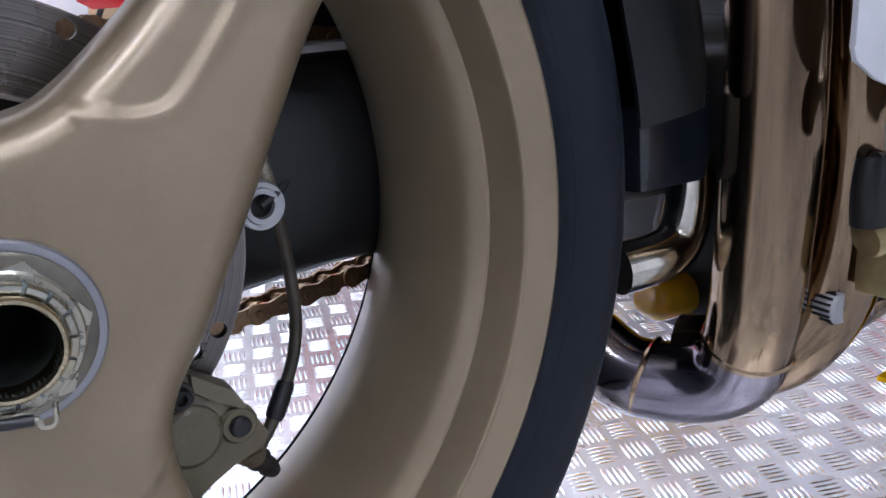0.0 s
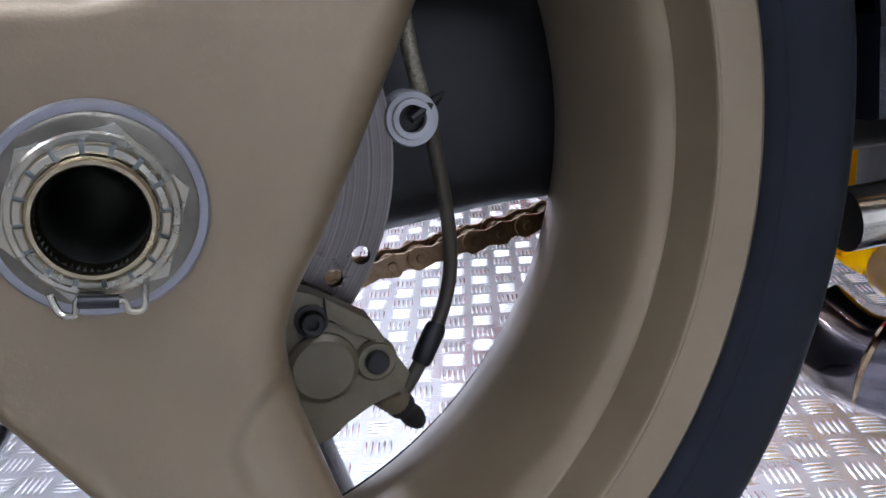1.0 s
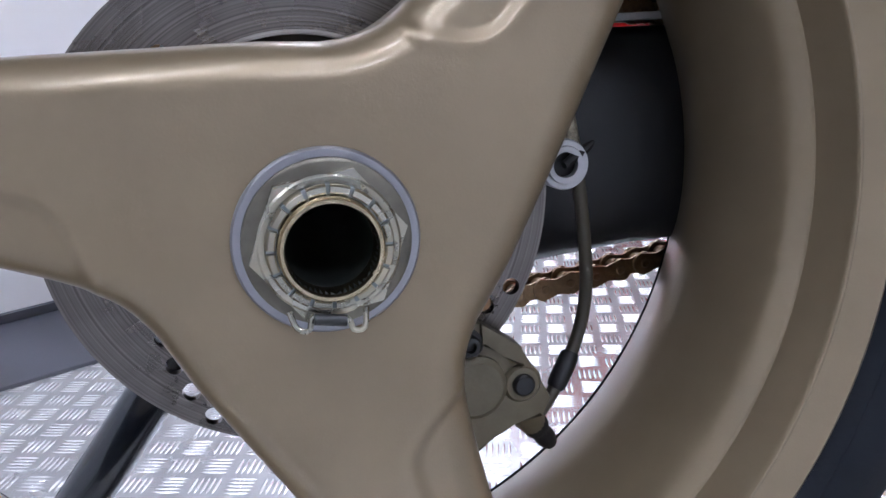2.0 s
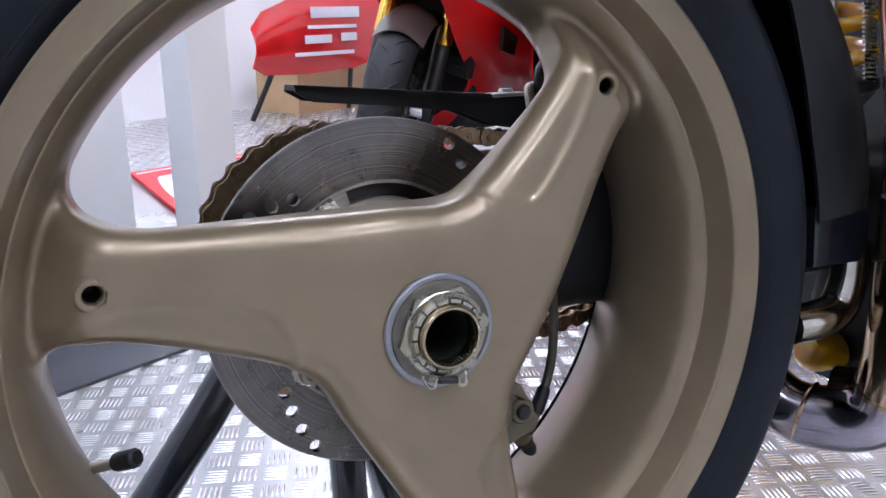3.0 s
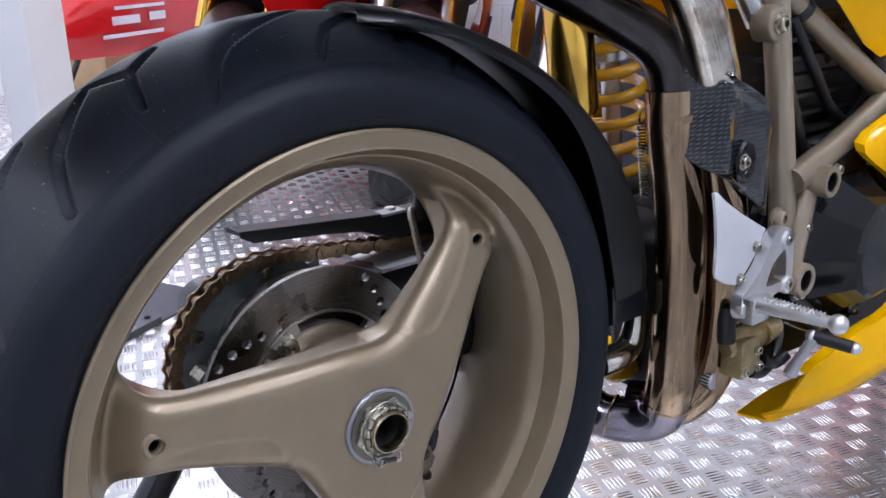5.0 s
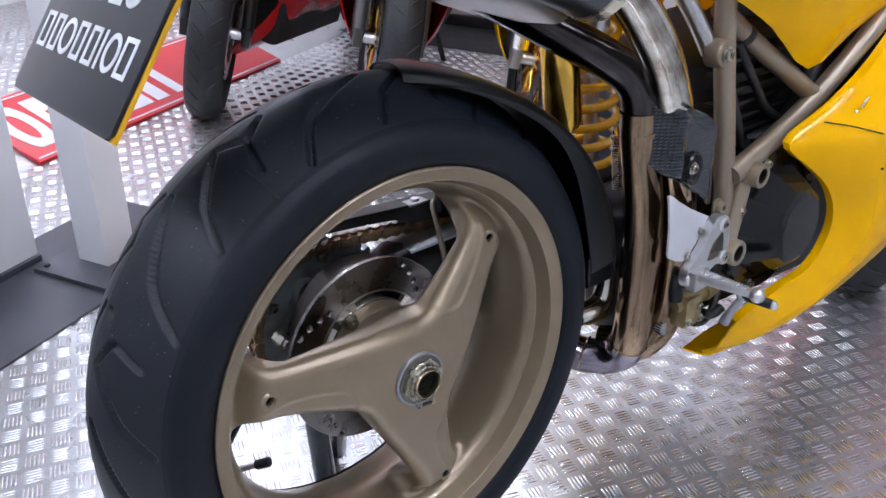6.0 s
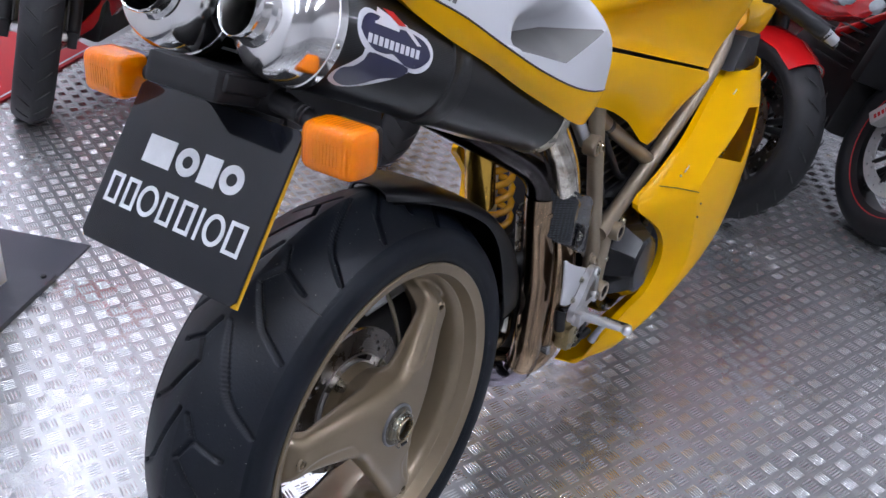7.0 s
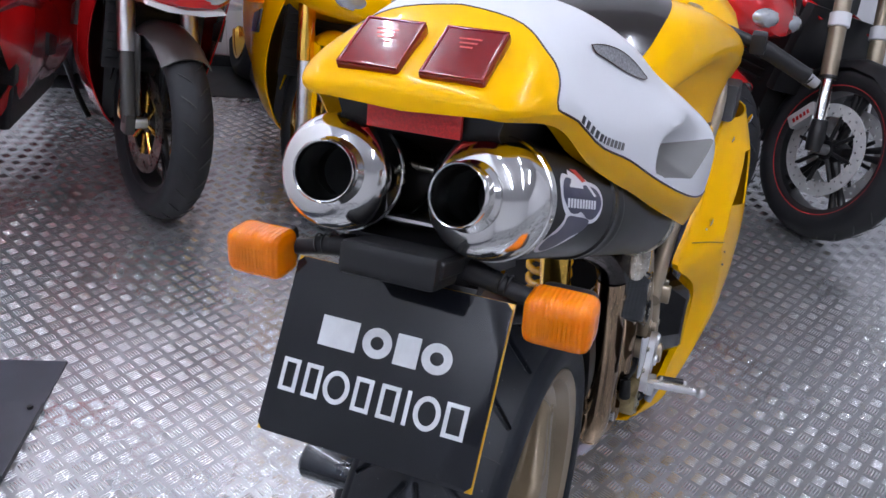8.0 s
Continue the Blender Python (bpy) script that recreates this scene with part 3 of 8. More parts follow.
def spoke_body():
    """One third of the casting as a closed skin: places, normals and quads in polar steps, wrapping to the next third."""
    NT, r0, r1, y0, y1, h = 300, 0.0190, 0.2075, -0.0945, 0.0060, 0.0011
    rs = np.arange(r0, r1, h)
    ys = np.arange(y0, y1, h)
    th = radians(-80.0) + radians(120.0) * np.arange(NT + 1) / NT
    rg, tg = np.meshgrid(rs, th, indexing="ij")
    u, v = rg * np.cos(tg), rg * np.sin(tg)
    d2 = np.minimum(line_distance(u, v, EDGE_A, (0, 120, -120)), line_distance(u, v, EDGE_B, (0, 120, -120)))
    er, ea = [], []
    for edge in (EDGE_A, EDGE_B):
        er.append(np.array([math.hypot(e[0], e[1]) for e in edge])[::-1])
        ea.append(np.array([math.atan2(e[1], e[0]) for e in edge])[::-1])
    inside = (rg < er[0][0]) | ((tg < np.interp(rg, er[0], ea[0])) & (tg > np.interp(rg, er[1], ea[1])))
    d2 = np.where(inside, d2, -d2)
    # pocket: the side of its line that lies towards the first edge
    pu = np.array([q[0] for q in POCKET])[::-1]
    pd = line_distance(u, v, POCKET)
    within = (u > 0.0705) & (v > np.interp(u, pu, np.array([q[1] for q in POCKET])[::-1]))
    sink = np.where(within, smooth(pd / 0.0060), 0.0) * smooth((0.2030 - u) / 0.02)
    front = spoke_front(rg) + 0.0017 * sink - 0.0004 * np.exp(-(pd / 0.0030) ** 2) * smooth((0.1950 - u) / 0.02) * (u > 0.07)
    back = -0.047 + 0.044 * smooth((rg - 0.150) / 0.045) + 0.060 * smooth((0.075 - rg) / 0.04)
    py = np.array([p[1] for p in RIM[10:28]])
    pr = np.array([p[0] for p in RIM[10:28]])
    wall = np.interp(ys, py, pr)
    Y = ys[None, None, :].astype(np.float32)
    a = (-d2)[:, :, None].astype(np.float32)
    body = np.maximum(rounded(a, front[:, :, None].astype(np.float32) - Y, 0.0150), rounded(a, Y - back[:, :, None].astype(np.float32), 0.0130))
    rim = (wall[None, None, :] - rg[:, :, None]).astype(np.float32) * 0.975
    k = 0.020
    w = np.maximum(k - np.abs(body - rim), 0) / k
    F = np.minimum(body, rim) - w * w * k * 0.25
    # one place in each cell that the skin passes through, at the mean of its crossings
    neg = F < 0
    shape = tuple(n - 1 for n in F.shape)
    count = np.zeros(shape, np.float32)
    pos = np.zeros(shape + (3,), np.float32)
    corner = [(i, j, q) for i in (0, 1) for j in (0, 1) for q in (0, 1)]

    def cut(arr, c):
        return arr[c[0]:c[0] + shape[0], c[1]:c[1] + shape[1], c[2]:c[2] + shape[2]]
    for c in corner:
        for ax in range(3):
            if c[ax]:
                continue
            e = list(c)
            e[ax] = 1
            fa, fb = cut(F, c), cut(F, e)
            x = (fa < 0) != (fb < 0)
            t = np.where(x, fa / np.where(x, fa - fb, 1), 0)
            count += x
            for q in range(3):
                pos[..., q] += x * (t if q == ax else c[q])
    live = count > 0
    ids = np.full(shape, -1, np.int64)
    ids[live] = np.arange(int(live.sum()))
    cell = np.argwhere(live)
    local = pos[live] / count[live][:, None]
    grad = np.stack([np.gradient(F, h, axis=0), np.gradient(F, radians(120.0) / NT, axis=1) / rs[:, None, None], np.gradient(F, h, axis=2)], -1)
    n = np.zeros((len(cell), 3))
    depth = np.zeros(len(cell))
    for c in corner:
        wt = np.prod([np.where(c[q], local[:, q], 1 - local[:, q]) for q in range(3)], axis=0)
        at = (cell[:, 0] + c[0], cell[:, 1] + c[1], cell[:, 2] + c[2])
        n += wt[:, None] * grad[at]
        depth += wt * np.broadcast_to(rim, F.shape)[at]
    place = cell + local
    R, T, Z = r0 + place[:, 0] * h, th[0] + place[:, 1] * radians(120.0) / NT, y0 + place[:, 2] * h
    c, s = np.cos(T), np.sin(T)
    co = np.stack([R * c, Z, R * s], 1)
    no = np.stack([n[:, 0] * c - n[:, 1] * s, n[:, 2], n[:, 0] * s + n[:, 1] * c], 1)
    no /= np.linalg.norm(no, axis=1)[:, None] + 1e-12
    # quads round every edge of the steps that the skin crosses
    quads = []
    for ax in range(3):
        o = [q for q in range(3) if q != ax]
        lo = [slice(None)] * 3
        hi = [slice(None)] * 3
        lo[ax], hi[ax] = slice(0, -1), slice(1, None)
        x = np.argwhere(neg[tuple(lo)] != neg[tuple(hi)])
        ok = np.ones(len(x), bool)
        for q in o:
            if q == 1:
                ok &= x[:, q] < NT
            else:
                ok &= (x[:, q] > 0) & (x[:, q] < shape[q])
        if ax == 1:
            ok &= x[:, 1] < NT
        x = x[ok]
        ring = []
        for da, db in ((-1, -1), (0, -1), (0, 0), (-1, 0)):
            cc = x.copy()
            cc[:, o[0]] += da
            cc[:, o[1]] += db
            back_turn = cc[:, 1] < 0
            cc[:, 1] %= NT
            ring.append((ids[cc[:, 0], cc[:, 1], cc[:, 2]], back_turn))
        quads.append((np.stack([q[0] for q in ring], 1), np.stack([q[1] for q in ring], 1)))
    q = np.concatenate([p[0] for p in quads])
    b = np.concatenate([p[1] for p in quads])
    fine = (q >= 0).all(1)
    q, b = q[fine], b[fine]
    # leave out the barrel itself, which is turned as one piece, and the bores near the spoke ends
    hole = (np.hypot(R * c - 0.172, R * s) < 0.0056) & (Z < -0.055)
    keep = (depth[q] > 0.0001).any(1) & ~hole[q].any(1)
    return co, no, q[keep], b[keep]


co, no, quad, wraps = spoke_body()
third = len(co)
cos_, nos_, faces_ = [], [], []
for k, ang in enumerate(SPOKES):
    ca, sa = math.cos(radians(ang)), math.sin(radians(ang))
    spin = np.array([[ca, 0, -sa], [0, 1, 0], [sa, 0, ca]])
    cos_.append(co @ spin.T)
    nos_.append(no @ spin.T)
    faces_.append(np.where(wraps, quad + third * ((k - 1) % 3), quad + third * k))
cos_, nos_, faces_ = np.concatenate(cos_), np.concatenate(nos_), np.concatenate(faces_)
used = np.unique(faces_)
renum = np.zeros(len(cos_), np.int64)
renum[used] = np.arange(len(used))
cos_, nos_, faces_ = cos_[used], nos_[used], renum[faces_]
# turn every quad to face outwards
p = cos_[faces_]
flip = ((np.cross(p[:, 2] - p[:, 0], p[:, 3] - p[:, 1])) * nos_[faces_].mean(1)).sum(1) < 0
faces_[flip] = faces_[flip][:, ::-1]
cos_[:, 2] += HUB
me = bpy.data.meshes.new("spokes")
me.vertices.add(len(cos_))
me.vertices.foreach_set("co", cos_.ravel())
me.loops.add(faces_.size)
me.loops.foreach_set("vertex_index", faces_.ravel())
me.polygons.add(len(faces_))
me.polygons.foreach_set("loop_start", np.arange(0, faces_.size, 4))
me.polygons.foreach_set("use_smooth", np.ones(len(faces_), dtype=bool))
me.update(calc_edges=True)
me.normals_split_custom_set_from_vertices(nos_.tolist())
me.materials.append(GOLD)
rim_bm = lathe(RIM, 192, closed=True)
into(rim_bm, lathe([(0.050, -0.060), (0.056, -0.055), (0.060, 0.0), (0.058, 0.04), (0.03, 0.04)], 48))
moved(rim_bm, AT_HUB)
wheel = part("rear_wheel", rim_bm, GOLD, BIKE, "three-spoke cast wheel in matt bronze-gold paint", 34)
spoke_ob = new("spokes", me)
spoke_ob.parent = wheel

# holes near the spoke ends
for ang in SPOKES:
    face = float(spoke_front(np.array([0.172]))[0])
    m = AT_HUB @ Matrix.Rotation(-radians(ang), 4, "Y") @ Matrix.Translation((0.172, face, 0)) @ Matrix.Rotation(radians(-10), 4, "Z")
    hole = part("spoke_hole", lathe([(0.0001, 0.020), (0.0046, 0.020), (0.0046, 0.0012)], 28, m), BLACK, wheel, "dark drilled hole")
    part("hole_rim", lathe([(0.0045, 0.0030), (0.0047, 0.0004), (0.0053, -0.0006), (0.0062, -0.0008), (0.0078, -0.0002), (0.0092, 0.0022)], 28, m), GOLD, hole)

# tyre with cut grooves
TP = [(0.2240, -0.0770), (0.2335, -0.0825), (0.2385, -0.0868), (0.2470, -0.0905), (0.2560, -0.0915), (0.2670, -0.0895), (0.2750, -0.0835), (0.2790, -0.0775), (0.2840, -0.0700), (0.2960, -0.0500), (0.3060, -0.0300), (0.3125, -0.0120), (0.3145, 0.0)]
GROOVES = [[(5.5, -0.009), (13.5, -0.039), (18.0, -0.0705)], [(15.0, -0.005), (28.2, -0.036), (31.1, -0.048), (35.4, -0.074)], [(4.6, -0.006), (0.0, -0.0206), (2.5, -0.051)], [(0.0, -0.0206), (-4.6, -0.007)]]


def groove_lines():
    lines = []
    for k in range(9):
        for g in GROOVES:
            for (a0, y0), (a1, y1) in zip(g, g[1:]):
                lines.append((radians(114.9 + 40 * k + a0), y0, radians(114.9 + 40 * k + a1), y1))
                lines.append((radians(134.9 + 40 * k + a0), -y0, radians(134.9 + 40 * k + a1), -y1))
    return lines


def tyre_mesh():
    nt, half = 1680, spline(TP, 9)
    ring = [(p[0], p[1]) for p in half] + [(p[0], -p[1]) for p in reversed(half[:-1])]
    R = np.array([p[0] for p in ring])
    Y = np.array([p[1] for p in ring])
    th = np.linspace(0, 2 * np.pi, nt, endpoint=False)
    depth = np.zeros((nt, len(ring)))
    for a0, y0, a1, y1 in groove_lines():
        n0 = int(round(min(a0, a1) / (2 * np.pi) * nt)) - 14
        n1 = int(round(max(a0, a1) / (2 * np.pi) * nt)) + 14
        idx = np.arange(n0, n1)
        tt = idx / nt * 2 * np.pi
        jj = np.where((Y > min(y0, y1) - 0.006) & (Y < max(y0, y1) + 0.006) & (R > 0.262))[0]
        if not len(jj):
            continue
        px = (tt[:, None] - a0) * 0.300
        py = (Y[jj][None, :] - y0) * 1.12
        dx, dy = (a1 - a0) * 0.300, (y1 - y0) * 1.12
        s = np.clip((px * dx + py * dy) / (dx * dx + dy * dy), 0, 1)
        d = np.hypot(px - s * dx, py - s * dy)
        w = np.clip((0.0035 - d) / 0.0011, 0, 1)
        rows = idx % nt
        depth[np.ix_(rows, jj)] = np.maximum(depth[np.ix_(rows, jj)], w * 0.0058)
    rr = R[None, :] - depth
    co = np.stack([rr * np.cos(th)[:, None], np.broadcast_to(Y, rr.shape), rr * np.sin(th)[:, None] + HUB], -1).reshape(-1, 3)
    m = len(ring)
    i, j = np.meshgrid(np.arange(nt), np.arange(m - 1), indexing="ij")
    a = i * m + j
    b = ((i + 1) % nt) * m + j
    quads = np.stack([a, b, b + 1, a + 1], -1).reshape(-1, 4)
    me = bpy.data.meshes.new("tyre")
    me.vertices.add(len(co))
    me.vertices.foreach_set("co", co.ravel())
    me.loops.add(quads.size)
    me.loops.foreach_set("vertex_index", quads.ravel())
    me.polygons.add(len(quads))
    me.polygons.foreach_set("loop_start", np.arange(0, quads.size, 4))
    me.polygons.foreach_set("use_smooth", np.ones(len(quads), dtype=bool))
    me.update(calc_edges=True)
    me.materials.append(RUBBER)
    me.materials.append(TREAD)
    tread = np.tile((R[:-1] + R[1:]) / 2 > 0.2796, nt)
    me.polygons.foreach_set("material_index", tread.astype(np.int32))
    return me


tyre = new("tyre", tyre_mesh())
tyre.parent = wheel
tyre["label"] = "black road tyre with kinked cut grooves"
# moulded bead line and wear seam marks on the sidewall
part("bead_line", lathe([(0.2395, -0.0872), (0.2402, -0.0880), (0.2412, -0.0880), (0.2418, -0.0872)], 96, AT_HUB), RUBBER, wheel)

seam_pts = []
for f in range(9):
    yy = -0.079 + 0.036 * f / 8
    rr = float(np.interp(yy, [p[1] for p in TP[6:]], [p[0] for p in TP[6:]]))
    seam_pts.append((rr * math.cos(radians(119.2)), yy, HUB + rr * math.sin(radians(119.2))))
part("mould_seam", tube(seam_pts, 0.0006, 6, 1), BLACK, wheel)

# axle nut
AT_NUT = Matrix.Translation((0, 0, HUB + 0.0015))
part("thrust_washer", lathe([(0.0262, -0.0875), (0.0264, -0.0925), (0.0272, -0.0930), (0.0308, -0.0928), (0.0316, -0.0918), (0.0316, -0.0860)], 64, AT_NUT), WASHER, wheel, "matt lilac-grey thrust washer")
hexo = [(0.0264 * math.cos(a), 0.0264 * math.sin(a)) for a in (radians(8 + 60 * k) for k in range(6))]
nut_bm = slab(hexo, "y", -0.0985, -0.0890, 0.0012, AT_NUT, [circle(0, 0, 0.0175, 40)])
into(nut_bm, lathe([(0.0205, -0.0960), (0.0210, -0.0992), (0.0228, -0.0994), (0.0236, -0.0986)], 48, AT_NUT))
nut = part("axle_nut", nut_bm, STEEL, wheel, "large hexagonal zinc-plated axle nut")
part("nut_flange", lathe([(0.0180, -0.0950), (0.0268, -0.0946), (0.0282, -0.0938), (0.0285, -0.0925)], 64, AT_NUT), surface("passivated_flange", (0.17, 0.155, 0.125), 0.38, 0.9, vary=0.25, scale=60), wheel, "dull round flange of the nut")
part("locking_ring", lathe([(0.0146, -0.0960), (0.0147, -0.1050), (0.0153, -0.1066), (0.0164, -0.1066), (0.0172, -0.1054), (0.0174, -0.0980)], 56, AT_NUT), surface("brassy_steel", (0.55, 0.46, 0.31), 0.26, 1.0, vary=0.2, scale=60), wheel)
part("nut_base_ring", lathe([(0.0172, -0.0990), (0.0174, -0.1004), (0.0206, -0.1004), (0.0209, -0.0985)], 48, AT_NUT), SPROCKET, wheel, "dark gaps of the slotted ring")
for k in range(16):
    part("castellation", lathe([(0.0177, -0.0995), (0.0178, -0.1030), (0.0183, -0.1034), (0.0200, -0.1032), (0.0207, -0.1024), (0.0209, -0.0990)], 4, AT_NUT, True, 18.3 / 360, radians(22.5 * k)), STEEL, wheel)
part("axle_bore", lathe([(0.0147, -0.1050), (0.0145, -0.0700), (0.0142, 0.10), (0.0001, 0.105)], 48, AT_NUT), surface("dull_bore_steel", (0.16, 0.18, 0.16), 0.35, 0.9, vary=0.3, scale=70), wheel, "hollow axle tube, dark inside")
clip_pts = [(-0.0165, -0.1075, HUB - 0.0225), (-0.0145, -0.1100, HUB - 0.0275), (-0.0105, -0.1105, HUB - 0.0285), (-0.0085, -0.1105, HUB - 0.0240), (-0.0020, -0.1115, HUB - 0.0262), (0.0035, -0.1105, HUB - 0.0265), (0.0050, -0.1105, HUB - 0.0300), (0.0090, -0.1100, HUB - 0.0300), (0.0105, -0.1075, HUB - 0.0240)]
clip_pts = [(x * 0.93, y + 0.0065, z + 0.004) for x, y, z in clip_pts]
part("safety_clip", tube(clip_pts, 0.0010, 8, 4), STEEL, wheel, "bent wire safety clip")
part("clip_sleeve", tube([(-0.0080, -0.1055, HUB - 0.0205), (0.0025, -0.1057, HUB - 0.0222)], 0.0020, 10, 1), BLACK, wheel)
# valve
VB, VE = Vector((-0.184, 0.002, 0.3405)), Vector((-0.1560, -0.0275, 0.3550))
d = VE - VB
part("valve_stem", tube([VB - d * 0.2, VB, VB + d * 0.15, VB + d * 0.7], [0.0068, 0.0060, 0.0036, 0.0034], 14, 3), ALU, wheel)
part("valve_cap", tube([VB + d * 0.66, VB + d * 0.70, VB + d * 1.02, VB + d * 1.06], [0.0046, 0.0055, 0.0055, 0.0040], 10, 1), BLACK_PLASTIC, wheel, "black knurled valve cap")

# brake disc, carrier and bolts
holes = []
for g in range(4):
    for k in range(4):
        a = radians(61.5 + 90 * g - 7.7 * k)
        r = 0.1035 - 0.0066 * k
        holes.append(circle(r * math.cos(a), r * math.sin(a), 0.0041, 14))
disc_out = circle(0, 0, 0.1100, 96)
disc = part("brake_disc", slab(disc_out, "y", -0.0055, -0.0005, 0, AT_HUB, [circle(0, 0, 0.0725, 72)] + holes), DISC_STEEL, BIKE, "drilled ground-steel brake disc, scored and browned", 30)
slots = []
for q in range(4):
    a0 = radians(47 + 90 * q)
    arc = [a0 + radians(60) * k / 12 for k in range(13)]
    slots.append([(0.0705 * math.cos(a), 0.0705 * math.sin(a)) for a in arc] + [(0.0620 * math.cos(a), 0.0620 * math.sin(a)) for a in reversed(arc)])
carrier = part("disc_carrier", slab(circle(0, 0, 0.0724, 72), "y", -0.0075, -0.0005, 0, AT_HUB, [circle(0, 0, 0.0520, 64)] + slots), ringed("turned_carrier", (0.42, 0.40, 0.38), 0.34), BIKE, "slotted steel disc carrier", 30)
NICKEL = surface("bright_cast_nickel", (0.72, 0.68, 0.62), 0.20, 1.0, vary=0.15, scale=50)
part("carrier_bell", lathe([(0.0590, -0.0078), (0.0585, -0.0130), (0.0560, -0.0150), (0.0500, -0.0165), (0.0465, -0.0200), (0.0440, -0.0300), (0.0420, -0.0600)], 72, AT_HUB), NICKEL, carrier, "bright cast bell of the disc carrier")
for k in range(4):
    a = radians(33 + 90 * k)
    m = AT_HUB @ Matrix.Rotation(-a, 4, "Y") @ Matrix.Translation((0.0620, -0.0080, 0))
    part("lug", box((-0.004, -0.0045, 0), (0.028, 0.012, 0.0190), 0.0030, m), NICKEL, carrier)
    part("carrier_bolt", moved(hex_bolt(0.0068, 0.009), m @ Matrix.Translation((0.003, -0.0100, 0))), STEEL, carrier)

# sprocket and chain
SY = 0.0905
teeth = []
for k in range(38):
    for f, r in ((-0.36, 0.0930), (-0.13, 0.1005), (0.13, 0.1005), (0.36, 0.0930)):
        a = 2 * math.pi * (k + f) / 38
        teeth.append((r * math.cos(a), r * math.sin(a)))
spr = part("sprocket", slab(teeth, "y", SY - 0.003, SY + 0.003, 0, AT_HUB, [circle(0, 0, 0.040, 40)]), SPROCKET, BIKE, "grey toothed rear sprocket", 30)
lobes = []
for k in range(72):
    a = 2 * math.pi * k / 72
    r = 0.066 + 0.008 * math.cos(6 * a) + 0.002 * math.cos(12 * a)
    lobes.append((r * math.cos(a), r * math.sin(a)))
part("sprocket_carrier", slab(lobes, "y", SY - 0.0160, SY - 0.0032, 0.003, AT_HUB), surface("cast_carrier", (0.30, 0.34, 0.35), 0.42, 0.6, vary=0.2, scale=40, second=(0.10, 0.11, 0.11), second_amount=0.5, second_scale=30), spr, "grey lobed sprocket carrier")
for k in range(6):
    a = radians(60 * k)
    m = AT_HUB @ Matrix.Rotation(-a, 4, "Y") @ Matrix.Translation((0.061, SY - 0.0155, 0))
    part("cush_bush", lathe([(0.0001, -0.001), (0.0050, -0.001), (0.0055, -0.0040), (0.0085, -0.0046), (0.0105, -0.0030), (0.0115, 0.003)], 20, m), BLACK, spr)
    part("carrier_stud", lathe([(0.0001, -0.009), (0.0042, -0.009), (0.0050, -0.008), (0.0050, -0.004), (0.0078, -0.0035), (0.0078, 0.002)], 6, AT_HUB @ Matrix.Rotation(-a - radians(30), 4, "Y") @ Matrix.Translation((0.0830, SY - 0.003, 0))), STEEL, spr)

PITCH = 0.015875
RC = PITCH / (2 * math.sin(math.pi / 38))
FRONT_SPR, RF = Vector((0.470, SY, 0.425)), 0.036
hub_c = Vector((0, SY, HUB))
cd = FRONT_SPR - hub_c
base_a = math.atan2(cd.z, cd.x)
phi = math.acos((RC - RF) / cd.length)
a_top, a_bot = base_a + phi, base_a - phi
seg_len = math.sqrt(cd.length ** 2 - (RC - RF) ** 2)
arc_r = RC * (2 * math.pi - 2 * phi)
arc_f = RF * 2 * phi
total = 2 * seg_len + arc_r + arc_f
count = int(total / PITCH)
count -= count % 2


def chain_at(s):
    """Place and direction on the chain's loop, from the top of the rear sprocket backwards."""
    s = s % total
    sag = 0.0
    if s < arc_r:
        a = a_top + s / RC
        return hub_c + Vector((math.cos(a), 0, math.sin(a))) * RC
    s -= arc_r
    p0 = hub_c + Vector((math.cos(a_bot), 0, math.sin(a_bot))) * RC
    p1 = FRONT_SPR + Vector((math.cos(a_bot), 0, math.sin(a_bot))) * RF
    if s < seg_len:
        t = s / seg_len
        return p0.lerp(p1, t) - Vector((0, 0, 0.006 * 4 * t * (1 - t)))
    s -= seg_len
    if s < arc_f:
        a = a_bot + s / RF
        return FRONT_SPR + Vector((math.cos(a), 0, math.sin(a))) * RF
    s -= arc_f
    q0 = FRONT_SPR + Vector((math.cos(a_top), 0, math.sin(a_top))) * RF
    q1 = hub_c + Vector((math.cos(a_top), 0, math.sin(a_top))) * RC
    return q0.lerp(q1, s / seg_len)


def link_mesh(outer):
    w = 0.0068 if outer else 0.0048
    o = [(PITCH / 2 + 0.0072 * math.cos(a), 0.0072 * math.sin(a)) for a in (radians(-75 + 150 * k / 6) for k in range(7))]
    o += [(0, 0.0046)]
    o += [(-PITCH / 2 - 0.0072 * math.cos(a), 0.0072 * math.sin(a)) for a in (radians(75 - 150 * k / 6) for k in range(7))]
    o += [(0, -0.0046)]
    bm = slab(o, "y", -w - 0.0018, -w, 0)
    into(bm, slab(o, "y", w, w + 0.0018, 0))
    for x in (-PITCH / 2, PITCH / 2):
        rr = 0.0027 if outer else 0.0048
        ext = w + 0.0028 if outer else w
        into(bm, lathe([(0.0001, -ext), (rr * 0.8, -ext), (rr, -ext + 0.0006), (rr, ext - 0.0006), (rr * 0.8, ext), (0.0001, ext)], 10, Matrix.Translation((x, 0, 0))))
    bmesh.ops.recalc_face_normals(bm, faces=bm.faces)
    me = bpy.data.meshes.new("chain_link")
    bm.to_mesh(me)
    bm.free()
    me.polygons.foreach_set("use_smooth", [True] * len(me.polygons))
    me.set_sharp_from_angle(angle=radians(35))
    me.materials.append(CHAINM)
    return me


